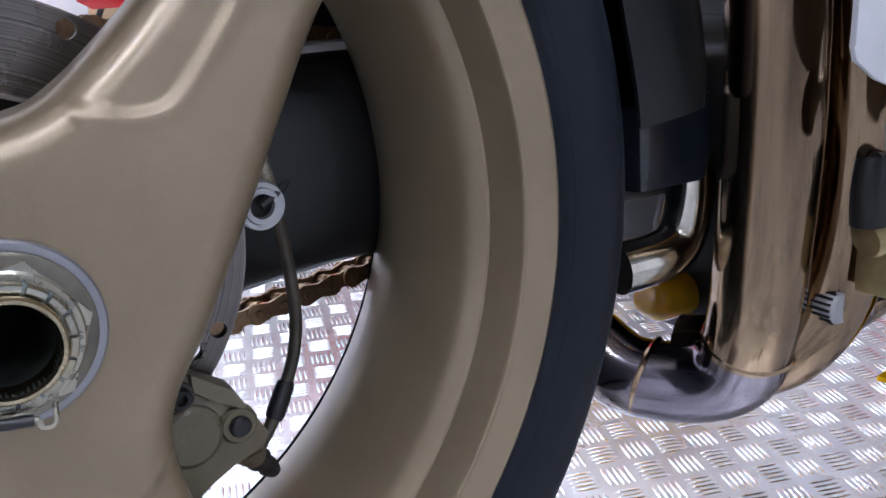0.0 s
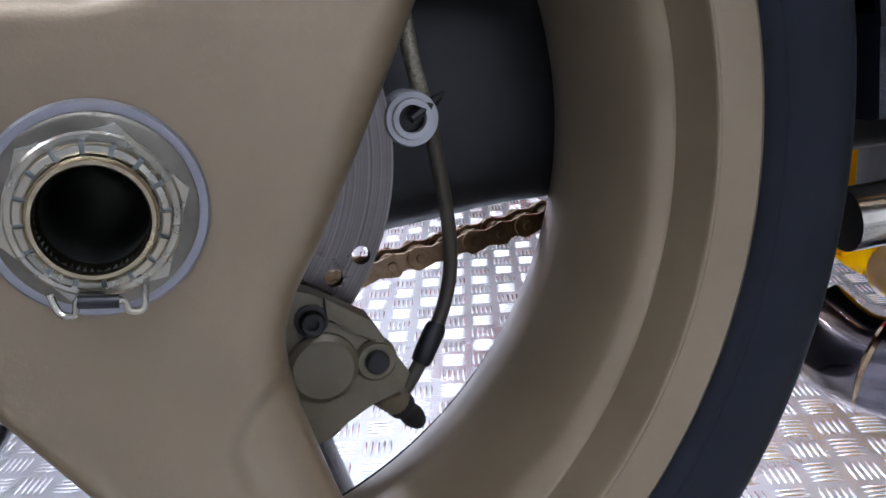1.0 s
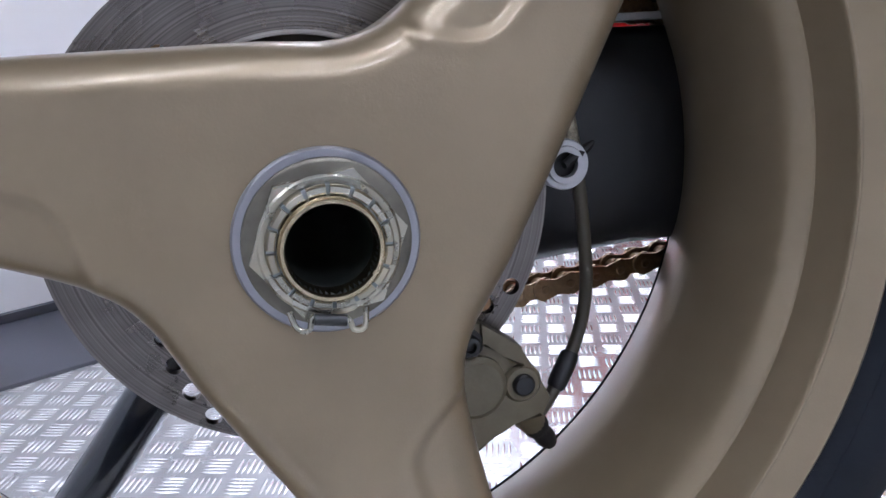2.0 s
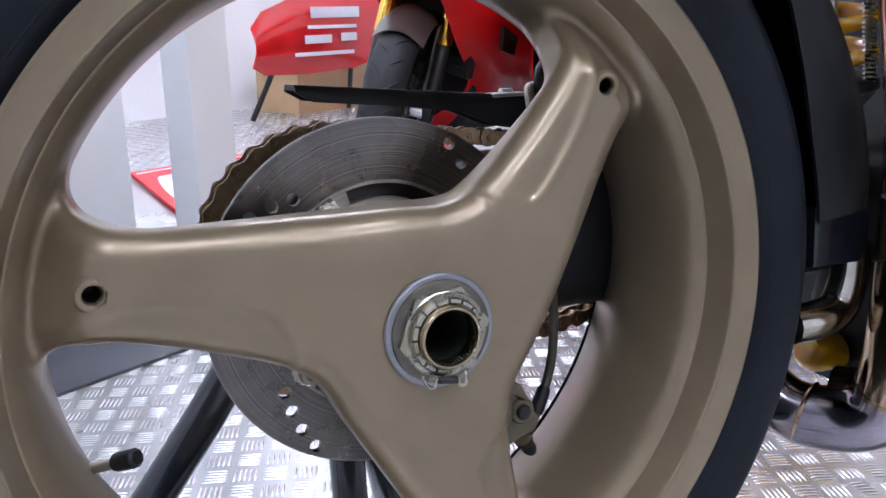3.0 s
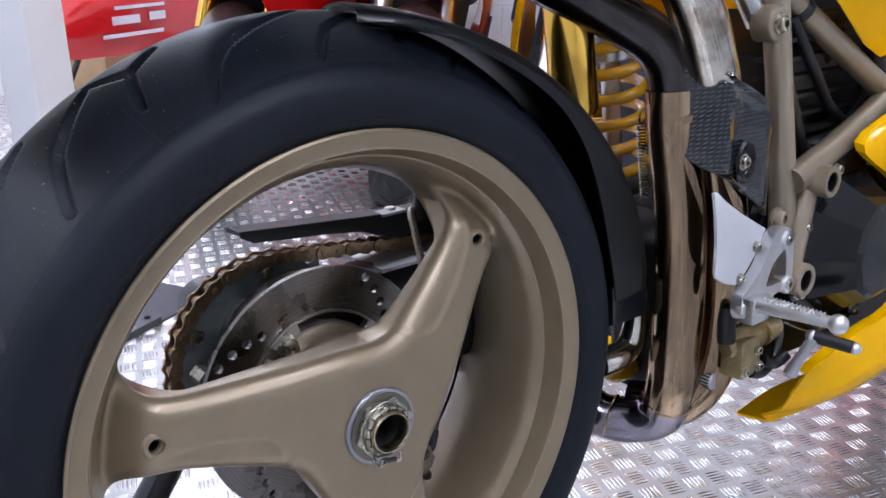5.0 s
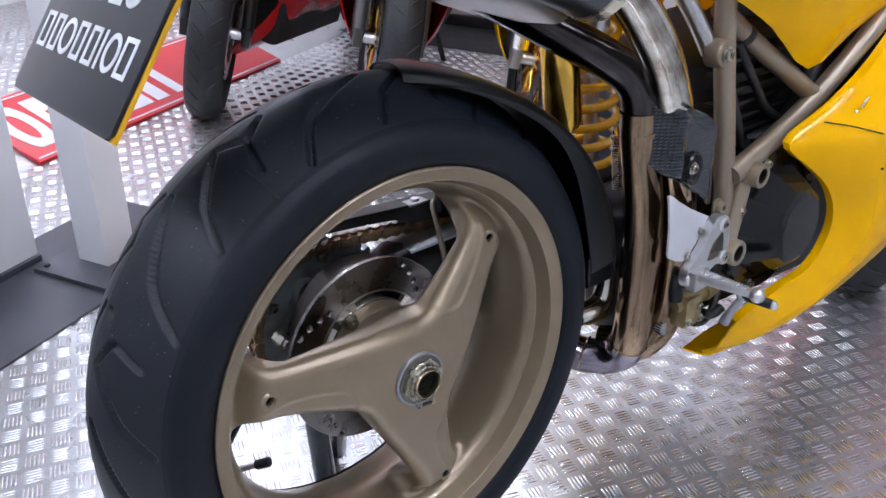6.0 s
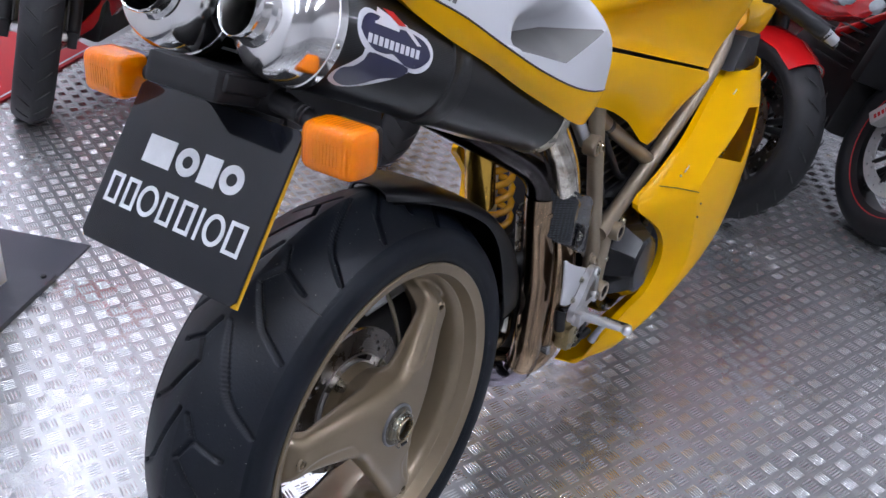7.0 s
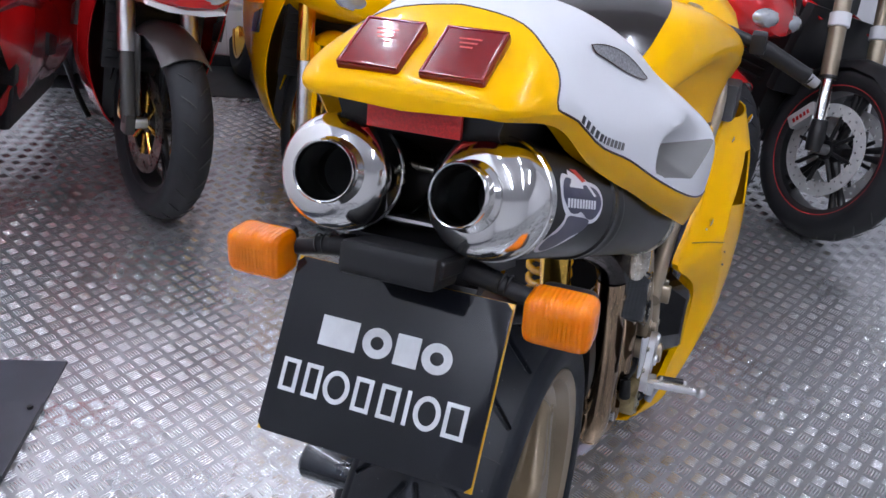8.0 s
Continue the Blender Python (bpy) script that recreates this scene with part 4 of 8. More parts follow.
LINKS = (link_mesh(True), link_mesh(False))
chain = new("chain")
chain.parent = BIKE
chain["label"] = "brownish oiled drive chain"
step = total / count
for k in range(count):
    p, q = chain_at(k * step), chain_at((k + 1) * step)
    d = (q - p).normalized()
    m = Matrix(((d.x, 0, -d.z, 0), (0, 1, 0, 0), (d.z, 0, d.x, 0), (0, 0, 0, 1)))
    m.translation = (p + q) / 2
    share("chain_link", LINKS[k % 2], m, chain)


# caliper, hose and torque fittings behind the wheel
CAL = [(0.040, 0.372), (0.066, 0.361), (0.0886, 0.3455), (0.0945, 0.334), (0.1030, 0.3175), (0.0985, 0.3085), (0.0840, 0.3095), (0.0670, 0.2960), (0.0440, 0.2900), (0.0300, 0.3300)]
cal_bm = slab(CAL, "y", -0.0225, -0.0080, 0.0022)
into(cal_bm, slab([(0.040, 0.368), (0.066, 0.357), (0.0860, 0.3430), (0.0980, 0.3185), (0.0900, 0.3110), (0.0670, 0.3000), (0.0440, 0.2940)], "y", 0.0020, 0.0200, 0.002))
into(cal_bm, slab([(0.050, 0.312), (0.0670, 0.2985), (0.0950, 0.3100), (0.0975, 0.3170), (0.086, 0.318), (0.060, 0.315)], "y", -0.0085, 0.0030, 0.0015))
caliper = part("brake_caliper", cal_bm, CALIPER, BIKE, "olive-bronze rear brake caliper", 30)
part("piston_boss", lathe([(0.0001, -0.0040), (0.0125, -0.0040), (0.0150, -0.0020), (0.0158, 0.004)], 32, Matrix.Translation((0.0660, -0.0225, 0.3290))), CALIPER, caliper)
part("corner_rib", slab([(0.070, 0.3595), (0.0880, 0.3462), (0.0938, 0.3345), (0.0885, 0.3360), (0.0800, 0.3440), (0.0700, 0.3490)], "y", -0.0255, -0.0215, 0.0014), CALIPER, caliper)
part("bolt_boss", lathe([(0.0001, -0.0025), (0.0078, -0.0025), (0.0092, -0.0010), (0.0095, 0.003)], 28, Matrix.Translation((0.0885, -0.0225, 0.3275))), CALIPER, caliper)
part("caliper_bolt", lathe([(0.0001, -0.0045), (0.0042, -0.0045), (0.0052, -0.0035), (0.0052, 0.001)], 20, Matrix.Translation((0.0885, -0.0232, 0.3275))), BLACK, caliper)
part("caliper_bolt", moved(hex_bolt(0.0052, 0.005), Matrix.Translation((0.0640, -0.0235, 0.3500))), BLACK, caliper)
part("fluid_inlet", tube([(0.0880, -0.012, 0.3140), (0.0950, -0.007, 0.3040), (0.1005, -0.003, 0.2960)], [0.0085, 0.0078, 0.0064], 18, 4), CALIPER, caliper)
part("bleed_nipple_cap", tube([(0.0992, -0.004, 0.2980), (0.1022, -0.002, 0.2935), (0.1035, -0.0015, 0.2915), (0.1075, 0.0005, 0.2858), (0.1105, 0.0015, 0.2815)], [0.0066, 0.0066, 0.0050, 0.0054, 0.0036], 16, 3), BLACK_PLASTIC, caliper, "black rubber nipple cap")
hose = part("brake_hose", tube([(0.1000, -0.004, 0.298), (0.1110, -0.001, 0.3095), (0.1230, 0.006, 0.3230), (0.1330, 0.012, 0.3400), (0.1370, 0.014, 0.3620), (0.1340, 0.010, 0.3950), (0.1280, 0.003, 0.4260)], 0.0034, 14, 6), HOSE_DARK, BIKE, "thin brake hose, olive sleeve and braided upper end")
part("hose_sleeve", tube([(0.1130, 0.000, 0.3115), (0.1150, 0.001, 0.3140), (0.1235, 0.0065, 0.3240), (0.1250, 0.0075, 0.3260)], [0.0040, 0.0050, 0.0050, 0.0040], 14, 2), BLACK_PLASTIC, hose)
part("braided_end", tube([(0.1280, 0.003, 0.4260), (0.1225, 0.001, 0.455), (0.1240, 0.012, 0.490), (0.1330, 0.034, 0.520), (0.1400, 0.050, 0.536), (0.150, 0.060, 0.538)], 0.0036, 14, 6), HOSE, hose)
part("zip_tie", tube([(0.1180, -0.008, 0.4235), (0.1290, -0.0045, 0.4290), (0.1350, -0.003, 0.4325)], [0.0020, 0.0026, 0.0010], 8, 3), BLACK, hose)
part("guide_bush", lathe([(0.0058, -0.004), (0.0060, -0.0075), (0.0085, -0.0080), (0.0089, -0.0065), (0.0112, -0.0068), (0.0118, -0.0055), (0.0118, 0.006)], 40, Matrix.Translation((0.1190, -0.0005, 0.4235))), ALU_GREY, BIKE, "grey aluminium bush ring")
part("guide_pin", lathe([(0.0001, -0.002), (0.0066, -0.002), (0.0066, 0.02)], 24, Matrix.Translation((0.1190, -0.0005, 0.4235))), BLACK, BIKE)

# swingarm: one black arm on the far side
arm_sections = []
for x, zc, hz, yc, hy in ((0.000, 0.420, 0.052, 0.050, 0.020), (0.04, 0.421, 0.064, 0.056, 0.030), (0.09, 0.426, 0.066, 0.070, 0.038), (0.18, 0.424, 0.060, 0.082, 0.045), (0.28, 0.424, 0.058, 0.075, 0.052), (0.38, 0.430, 0.056, 0.050, 0.075), (0.46, 0.436, 0.050, 0.030, 0.095)):
    arm_sections.append([Vector((x, yc + hy * math.copysign(abs(math.cos(a)) ** 0.55, math.cos(a)), zc + hz * math.copysign(abs(math.sin(a)) ** 0.55, math.sin(a)))) for a in (2 * math.pi * k / 28 for k in range(28))])
arm = part("swingarm", loft(arm_sections), ARM_BLACK, BIKE, "massive black single-sided swingarm", 45)
part("arm_cover", slab([(0.10, 0.4865), (0.30, 0.4865), (0.30, 0.4905), (0.10, 0.4905)], "y", 0.045, 0.118, 0.001), ALU_GREY, arm)
part("chain_slider", tube([(0.150, 0.090, 0.366), (0.190, 0.090, 0.370), (0.225, 0.090, 0.380), (0.250, 0.090, 0.394)], 0.006, 10, 4), ALU, arm)
part("eccentric_hub", lathe([(0.050, 0.012), (0.076, 0.015), (0.0815, 0.020), (0.0830, 0.028), (0.0830, 0.060), (0.076, 0.066)], 64, Matrix.Translation((0.014, 0, HUB + 0.006))), surface("brown_black_casting", (0.030, 0.024, 0.021), 0.34, 0.4, coat=0.2, vary=0.15, scale=14), arm, "smooth dark hub of the swingarm")
part("pinch_bolt", tube([(-0.083, 0.040, HUB + 0.020), (-0.083, 0.060, HUB + 0.020)], [0.0085, 0.0085], 6, 1), STEEL, arm)
part("pinch_nut", tube([(-0.083, 0.034, HUB + 0.020), (-0.083, 0.041, HUB + 0.020)], [0.0062, 0.0062], 16, 1), STEEL, arm)
# chain guard
guard = part("chain_guard", loft([[Vector((x, y, z)) for y, z in ((0.0770, z0 - h), (0.0775, z0 - 0.003), (0.0800, z0), (0.1040, z0), (0.1070, z0 - 0.003), (0.1080, z0 - h), (0.1060, z0 - h), (0.1050, z0 - 0.004), (0.0800, z0 - 0.004), (0.0790, z0 - h))] for x, z0, h in ((-0.024, 0.5465, 0.005), (-0.012, 0.5455, 0.011), (0.06, 0.5390, 0.012), (0.10, 0.5355, 0.014), (0.13, 0.5330, 0.024), (0.20, 0.5280, 0.030), (0.30, 0.5180, 0.030))]), BLACK_PLASTIC, BIKE, "slim black plastic chain guard")
part("guard_screw", lathe([(0.0001, 0.004), (0.005, 0.004), (0.006, 0.002), (0.006, 0)], 12, Matrix.Translation((0.142, 0.088, 0.5320)) @ Matrix.Rotation(radians(90), 4, "X")), ALU, guard)
part("guard_tab", box((0.140, 0.086, 0.5318), (0.030, 0.018, 0.003), 0.001), ALU_GREY, guard)
part("hose_guide", tube([(0.150, 0.050, 0.528), (0.152, 0.052, 0.546), (0.160, 0.060, 0.552), (0.172, 0.066, 0.548), (0.185, 0.066, 0.535)], 0.0055, 10, 4), BLACK_PLASTIC, guard)

# hugger over the rear tyre
hug = []
for ang, rr, w, lip in ((82, 0.3190, 0.030, 0.004), (76, 0.3210, 0.054, 0.012), (68, 0.3225, 0.074, 0.028), (58, 0.3240, 0.087, 0.045), (48, 0.3260, 0.0930, 0.060), (38, 0.3290, 0.0945, 0.070), (28, 0.3330, 0.0945, 0.075), (18, 0.3365, 0.0940, 0.078), (10, 0.3385, 0.0920, 0.078), (5.5, 0.3400, 0.0880, 0.074)):
    a = radians(ang)
    skirt = 0.2 + 0.4 * ss((50 - ang) / 34)
    half = spline([(0.0, rr + 0.003), (0.5 * w, rr + 0.001), (0.86 * w, rr - 0.004), (0.975 * w, rr - 0.012), (w, rr - 0.012 - 0.45 * skirt * lip), (w * 0.985, rr - 0.012 - skirt * lip)], 4)
    prof = [(-p[0], p[1]) for p in reversed(half[1:])] + [(p[0], p[1]) for p in half]
    hug.append([Vector((r * math.cos(a), y, HUB + r * math.sin(a))) for y, r in prof])
hugger = part("rear_mudguard", shell([[q_.to_3d() for q_ in r] for r in zip(*[spline(list(col), 3) for col in zip(*hug)])], 0.003), weave("hugger_carbon", (0.0022, 0.0027, 0.0037), (0.0036, 0.0040, 0.0050), 0.40, 0.0026, 0.08), BIKE, "dark carbon hugger mudguard over the tyre", 50)
part("mudguard_screw", moved(hex_bolt(0.0045, 0.003), Matrix.Translation((0.3515, -0.0345, 0.4527)) @ Matrix.Rotation(radians(-30), 4, "Z")), STEEL, hugger)
part("pivot_cover", slab([(0.306, 0.449), (0.362, 0.452), (0.365, 0.402), (0.308, 0.404)], "y", -0.062, 0.030, 0.004), STANDBLUE, BIKE, "dark blue-grey swingarm pivot cover")
part("link_arm", tube([(0.306, -0.046, 0.358), (0.335, -0.050, 0.360), (0.352, -0.050, 0.368), (0.360, -0.050, 0.392), (0.362, -0.048, 0.415)], [0.0150, 0.0150, 0.0145, 0.0140, 0.0140], 20, 4), STAINED, BIKE, "stained steel cross pipe")

# rear shock: spring, body, reservoir
S0, S1 = Vector((0.398, 0.018, 0.520)), Vector((0.378, 0.016, 0.735))
coil = []
sa = (S1 - S0).normalized()
sx = sa.orthogonal().normalized()
sy = sa.cross(sx)
for k in range(7 * 14 + 1):
    t = k / (7 * 14)
    a = 2 * math.pi * 7 * t
    coil.append(S0 + (S1 - S0) * (0.06 + 0.88 * t) + (sx * math.cos(a) + sy * math.sin(a)) * 0.034)
shock = part("shock_absorber", tube([S0 - sa * 0.02, S0, S0 + sa * 0.012, S0 + sa * 0.014, S1 - sa * 0.075, S1 - sa * 0.070, S1], [0.020, 0.038, 0.038, 0.010, 0.010, 0.024, 0.024], 24, 1), ALU, BIKE, "rear shock absorber with silver damper body")
part("spring", tube([tuple(p) for p in coil], 0.0062, 10, 1), SPRINGY, shock, "bright yellow coil spring")
part("spring_seat", lathe([(0.012, 0.0), (0.041, 0.0), (0.041, 0.008), (0.030, 0.012), (0.012, 0.012)], 36, along(S0 + sa * 0.004, S1)), BLACK, shock)
part("damper_rod", tube([S0, S1], 0.0075, 16, 1), CHROME, shock)
part("gas_reservoir", tube([(0.296, -0.020, 0.618), (0.294, -0.019, 0.626), (0.284, -0.016, 0.730), (0.283, -0.016, 0.742)], [0.0200, 0.0235, 0.0235, 0.0190], 32, 1), GOLDEN, shock, "polished gold-anodised gas reservoir")
part("rear_link", tube([(0.400, 0.018, 0.515), (0.412, 0.018, 0.455), (0.420, 0.018, 0.40)], [0.020, 0.014, 0.018], 16, 3), ALU, BIKE)
part("hydraulic_adjuster", tube([(0.388, 0.010, 0.303), (0.394, 0.010, 0.302), (0.430, 0.012, 0.298), (0.437, 0.012, 0.297)], [0.008, 0.0165, 0.0165, 0.008], 20, 3), SPRINGY, BIKE, "dark yellow suspension adjuster")
# small return spring beside the pipe
rs = []
for k in range(24 * 8 + 1):
    t = k / (24 * 8)
    rs.append((0.336 + 0.004 * math.cos(2 * math.pi * 24 * t) + 0.010 * t, -0.066 + 0.004 * math.sin(2 * math.pi * 24 * t), 0.610 - 0.075 * t))
part("exhaust_spring", tube(rs, 0.0009, 6, 1), STEEL, BIKE, "small steel exhaust spring")
part("spring_hook", tube([(0.340, -0.072, 0.626), (0.333, -0.068, 0.622), (0.334, -0.066, 0.612)], 0.0011, 6, 3), STEEL, BIKE)

# exhaust pipes
PA = [(0.341, -0.097, 0.645), (0.343, -0.098, 0.610), (0.353, -0.098, 0.565), (0.363, -0.098, 0.510), (0.368, -0.097, 0.440), (0.369, -0.094, 0.370), (0.371, -0.090, 0.330), (0.375, -0.082, 0.303)]
pipe_a = part("exhaust_pipe", tube(PA, [0.0240, 0.0243, 0.0250, 0.0256, 0.0258, 0.0258, 0.0258, 0.0258], 32, 6, cap=False), BRONZE, BIKE, "large heat-browned steel exhaust pipe")
part("pipe_elbow", tube([(0.3755, -0.083, 0.306), (0.377, -0.076, 0.288), (0.374, -0.062, 0.275), (0.364, -0.042, 0.268), (0.345, -0.015, 0.270), (0.335, 0.01, 0.285)], 0.0258, 28, 6, cap=False), BLUED, pipe_a, "heat-blued elbow at the foot of the pipe")
part("weld_bead", lathe([(0.0262, -0.0018), (0.0276, 0.0), (0.0262, 0.0018)], 32, along((0.3755, -0.083, 0.306), (0.377, -0.077, 0.290))), BRONZE, pipe_a)
part("weld_bead", lathe([(0.0262, -0.0018), (0.0276, 0.0), (0.0262, 0.0018)], 32, along((0.352, -0.025, 0.269), (0.340, 0.0, 0.275))), BRONZE, pipe_a)
part("pipe_clamp", lathe([(0.0250, -0.004), (0.0272, -0.0035), (0.0272, 0.0035), (0.0255, 0.004)], 32, along((0.3460, -0.0975, 0.622), (0.352, -0.098, 0.595))), BRONZE, pipe_a)
part("upper_pipe", tube([(0.3445, -0.0972, 0.640), (0.3420, -0.092, 0.668), (0.3320, -0.080, 0.690), (0.3120, -0.062, 0.708), (0.2750, -0.030, 0.735), (0.2350, 0.010, 0.765), (0.2000, 0.080, 0.800), (0.1900, 0.150, 0.830)], 0.0238, 26, 6, cap=False), DARKPIPE, pipe_a, "smoky dark upper pipe to the far silencer")
PB = [(0.222, -0.130, 0.820), (0.260, -0.131, 0.792), (0.298, -0.130, 0.754), (0.335, -0.128, 0.708), (0.368, -0.124, 0.650), (0.388, -0.115, 0.590), (0.412, -0.112, 0.520), (0.424, -0.110, 0.440), (0.427, -0.106, 0.370), (0.417, -0.098, 0.320), (0.400, -0.075, 0.288), (0.380, -0.030, 0.280)]
pipe_b = part("exhaust_pipe", tube(PB, [0.0205, 0.0215, 0.0220, 0.0225, 0.0236, 0.0245, 0.0255, 0.0262, 0.0262, 0.0260, 0.0255, 0.0250], 28, 6, cap=False), BRONZE, BIKE, "second heat-browned steel exhaust pipe")
part("pipe_sleeve", tube([(0.225, -0.130, 0.818), (0.260, -0.131, 0.792), (0.298, -0.130, 0.754), (0.335, -0.128, 0.708), (0.366, -0.124, 0.655)], [0.0226, 0.0236, 0.0240, 0.0240, 0.0244], 28, 6, cap=False), STAINED, pipe_b, "bright stained upper sleeve of the pipe")
part("header_run", tube([(0.405, -0.035, 0.262), (0.46, -0.02, 0.240), (0.60, 0.0, 0.236), (0.85, 0.01, 0.26)], 0.019, 20, 4), BRONZE, BIKE)
part("belly_pan_tab", slab([tuple(p) for p in spline([(0.409, 0.290), (0.413, 0.300), (0.411, 0.314), (0.453, 0.310), (0.466, 0.264), (0.448, 0.266), (0.430, 0.274), (0.416, 0.283)], 3, True)], "y", 0.018, 0.022, 0.001), YELLOW, BIKE, "yellow edge of the belly pan")

# carbon heat shield over the pipes
shield_rows = []
for (xl, zl), (xr, zr) in (((0.331, 0.668), (0.362, 0.656)), ((0.328, 0.655), (0.404, 0.638)), ((0.328, 0.635), (0.426, 0.616)), ((0.330, 0.610), (0.430, 0.590)), ((0.333, 0.590), (0.434, 0.562)), ((0.342, 0.576), (0.438, 0.540)), ((0.370, 0.558), (0.440, 0.525)), ((0.405, 0.535), (0.441, 0.514)), ((0.432, 0.516), (0.441, 0.511))):
    row = []
    for k in range(17):
        t = k / 16
        x, z = xl + (xr - xl) * t, zl + (zr - zl) * t
        y = -0.150 + 0.046 * (1 - ss((x - 0.322) / 0.036)) - 0.004 * math.exp(-((x - 0.353) / 0.006) ** 2) + 0.007 * ss((x - 0.424) / 0.02)
        row.append(Vector((x, y, z)))
    shield_rows.append(row)
shield = part("heat_shield", shell([[q_.to_3d() for q_ in r] for r in zip(*[spline(list(col), 3) for col in zip(*shield_rows)])], 0.0028), CARBON, BIKE, "glossy carbon-fibre heat shield", 60)
part("shield_recess", lathe([(0.0001, -0.0002), (0.0100, -0.0004), (0.0135, -0.0042), (0.0150, -0.0046), (0.0165, -0.0020)], 28, Matrix.Translation((0.3805, -0.1515, 0.5775)) @ Matrix.Diagonal((0.9, 1, 1.25, 1))), CLUTCH, shield)
part("shield_screw", moved(hex_bolt(0.0060, 0.005), Matrix.Translation((0.3800, -0.1520, 0.5775))), STEEL, shield)

# heel guard, footrest bracket and peg
plate_o = [(0.3240, 0.559), (0.3300, 0.5585), (0.3480, 0.545), (0.3710, 0.5305), (0.4150, 0.5070), (0.4060, 0.4930), (0.3930, 0.4770), (0.3790, 0.4640), (0.3680, 0.4595), (0.3520, 0.4650), (0.3360, 0.4745), (0.3330, 0.4810), (0.3345, 0.5130), (0.3300, 0.5350)]
heel = part("heel_guard", slab(plate_o, "y", -0.1600, -0.1572, 0.001), GUARDWHITE, BIKE, "pale matt heel guard plate")
brk_out = [tuple(p) for p in spline([(0.419, 0.508), (0.436, 0.506), (0.446, 0.494), (0.450, 0.462), (0.450, 0.446), (0.444, 0.437), (0.425, 0.441), (0.402, 0.432), (0.396, 0.424), (0.371, 0.425), (0.362, 0.436), (0.363, 0.450), (0.372, 0.458), (0.392, 0.474), (0.407, 0.497)], 4, True)]
brk_in = [tuple(p) for p in spline([(0.428, 0.483), (0.4345, 0.481), (0.4375, 0.454), (0.426, 0.451), (0.406, 0.452), (0.404, 0.457), (0.413, 0.474)], 3, True)]
brk = part("footrest_bracket", slab(brk_out, "y", -0.1720, -0.1605, 0, None, [brk_in]), ALU, BIKE, "cast aluminium footrest bracket")
part("peg_clevis", box((0.379, -0.176, 0.438), (0.030, 0.016, 0.026), 0.004), ALU, brk)
for x, z in ((0.4330, 0.4945), (0.4405, 0.4460), (0.3700, 0.4380)):
    part("screw_boss", lathe([(0.0060, -0.004), (0.0090, -0.0035), (0.0100, -0.001), (0.0100, 0.004)], 24, Matrix.Translation((x, -0.1715, z))), ALU, brk)
    part("bracket_screw", moved(hex_bolt(0.0048, 0.004), Matrix.Translation((x, -0.1725, z))), STEEL, brk)
for x, z in ((0.399, 0.4925), (0.375, 0.4650)):
    part("guard_screw", moved(hex_bolt(0.0042, 0.004), Matrix.Translation((x, -0.1605, z))), STEEL, heel)
peg = part("footrest_peg", tube([(0.3740, -0.180, 0.4445), (0.3745, -0.184, 0.4448), (0.3770, -0.246, 0.4465), (0.3775, -0.251, 0.4465)], [0.0078, 0.0082, 0.0058, 0.0056], 20, 2), ALU, BIKE, "ribbed aluminium footpeg with ball end")
part("peg_ball", ball((0.3780, -0.2580, 0.4465), 0.0092), ALU, peg)
for k in range(15):
    t = k / 14
    part("peg_rib", box((0.3748 + 0.0022 * t, -0.190 - 0.054 * t, 0.4528 - 0.0008 * t), (0.0110 - 0.003 * t, 0.0018, 0.0034), 0.0006, None, 1), ALU, peg)
lever = part("brake_pedal", tube([(0.472, -0.168, 0.335), (0.474, -0.178, 0.360), (0.478, -0.188, 0.381)], [0.0075, 0.0055, 0.0065], 14, 4), ALU_GREY, BIKE, "grey rear brake pedal with a rubber tip")
part("pedal_tip", tube([(0.478, -0.186, 0.382), (0.490, -0.222, 0.3775)], 0.0068, 14, 1), BLACK_PLASTIC, lever)
part("pedal_cap", ball((0.4905, -0.2245, 0.377), 0.0066, 12), ALU, lever)
part("pedal_cap", ball((0.4775, -0.1850, 0.382), 0.0072, 12), ALU, lever)
mc = part("brake_master_cylinder", tube([(0.398, -0.135, 0.375), (0.404, -0.136, 0.376), (0.446, -0.140, 0.382), (0.452, -0.140, 0.383)], [0.009, 0.0145, 0.0145, 0.010], 22, 1), CYLINDER, BIKE, "olive-gold rear brake cylinder")
part("cylinder_block", box((0.418, -0.141, 0.366), (0.036, 0.026, 0.044), 0.006), CYLINDER, mc)
part("cylinder_cap", tube([(0.448, -0.141, 0.383), (0.470, -0.143, 0.386)], [0.0170, 0.0150], 22, 1), CYLINDER, mc)
part("cylinder_foot", tube([(0.404, -0.140, 0.352), (0.430, -0.140, 0.350)], 0.0080, 14, 1), CYLINDER, mc)
part("inlet", tube([(0.400, -0.135, 0.384), (0.399, -0.134, 0.402), (0.404, -0.132, 0.416)], [0.010, 0.0095, 0.009], 12, 3), BLACK_PLASTIC, mc)
for x, z in ((0.407, 0.353), (0.432, 0.352), (0.428, 0.372)):
    part("cylinder_screw", moved(hex_bolt(0.0046, 0.004), Matrix.Translation((x, -0.154, z))), STEEL, mc)
part("feed_hose", tube([(0.404, -0.132, 0.416), (0.430, -0.135, 0.412), (0.456, -0.138, 0.416), (0.478, -0.13, 0.440)], 0.0050, 12, 5), BLACK_PLASTIC, mc)
part("banjo_hose", tube([(0.425, -0.150, 0.345), (0.445, -0.150, 0.338), (0.470, -0.148, 0.345), (0.490, -0.142, 0.37)], 0.0055, 12, 5), BLACK, mc)
part("pedal_spring", tube([(0.446, -0.150, 0.352), (0.462, -0.155, 0.346), (0.478, -0.158, 0.352)], 0.0065, 12, 4), ENGINE, mc)
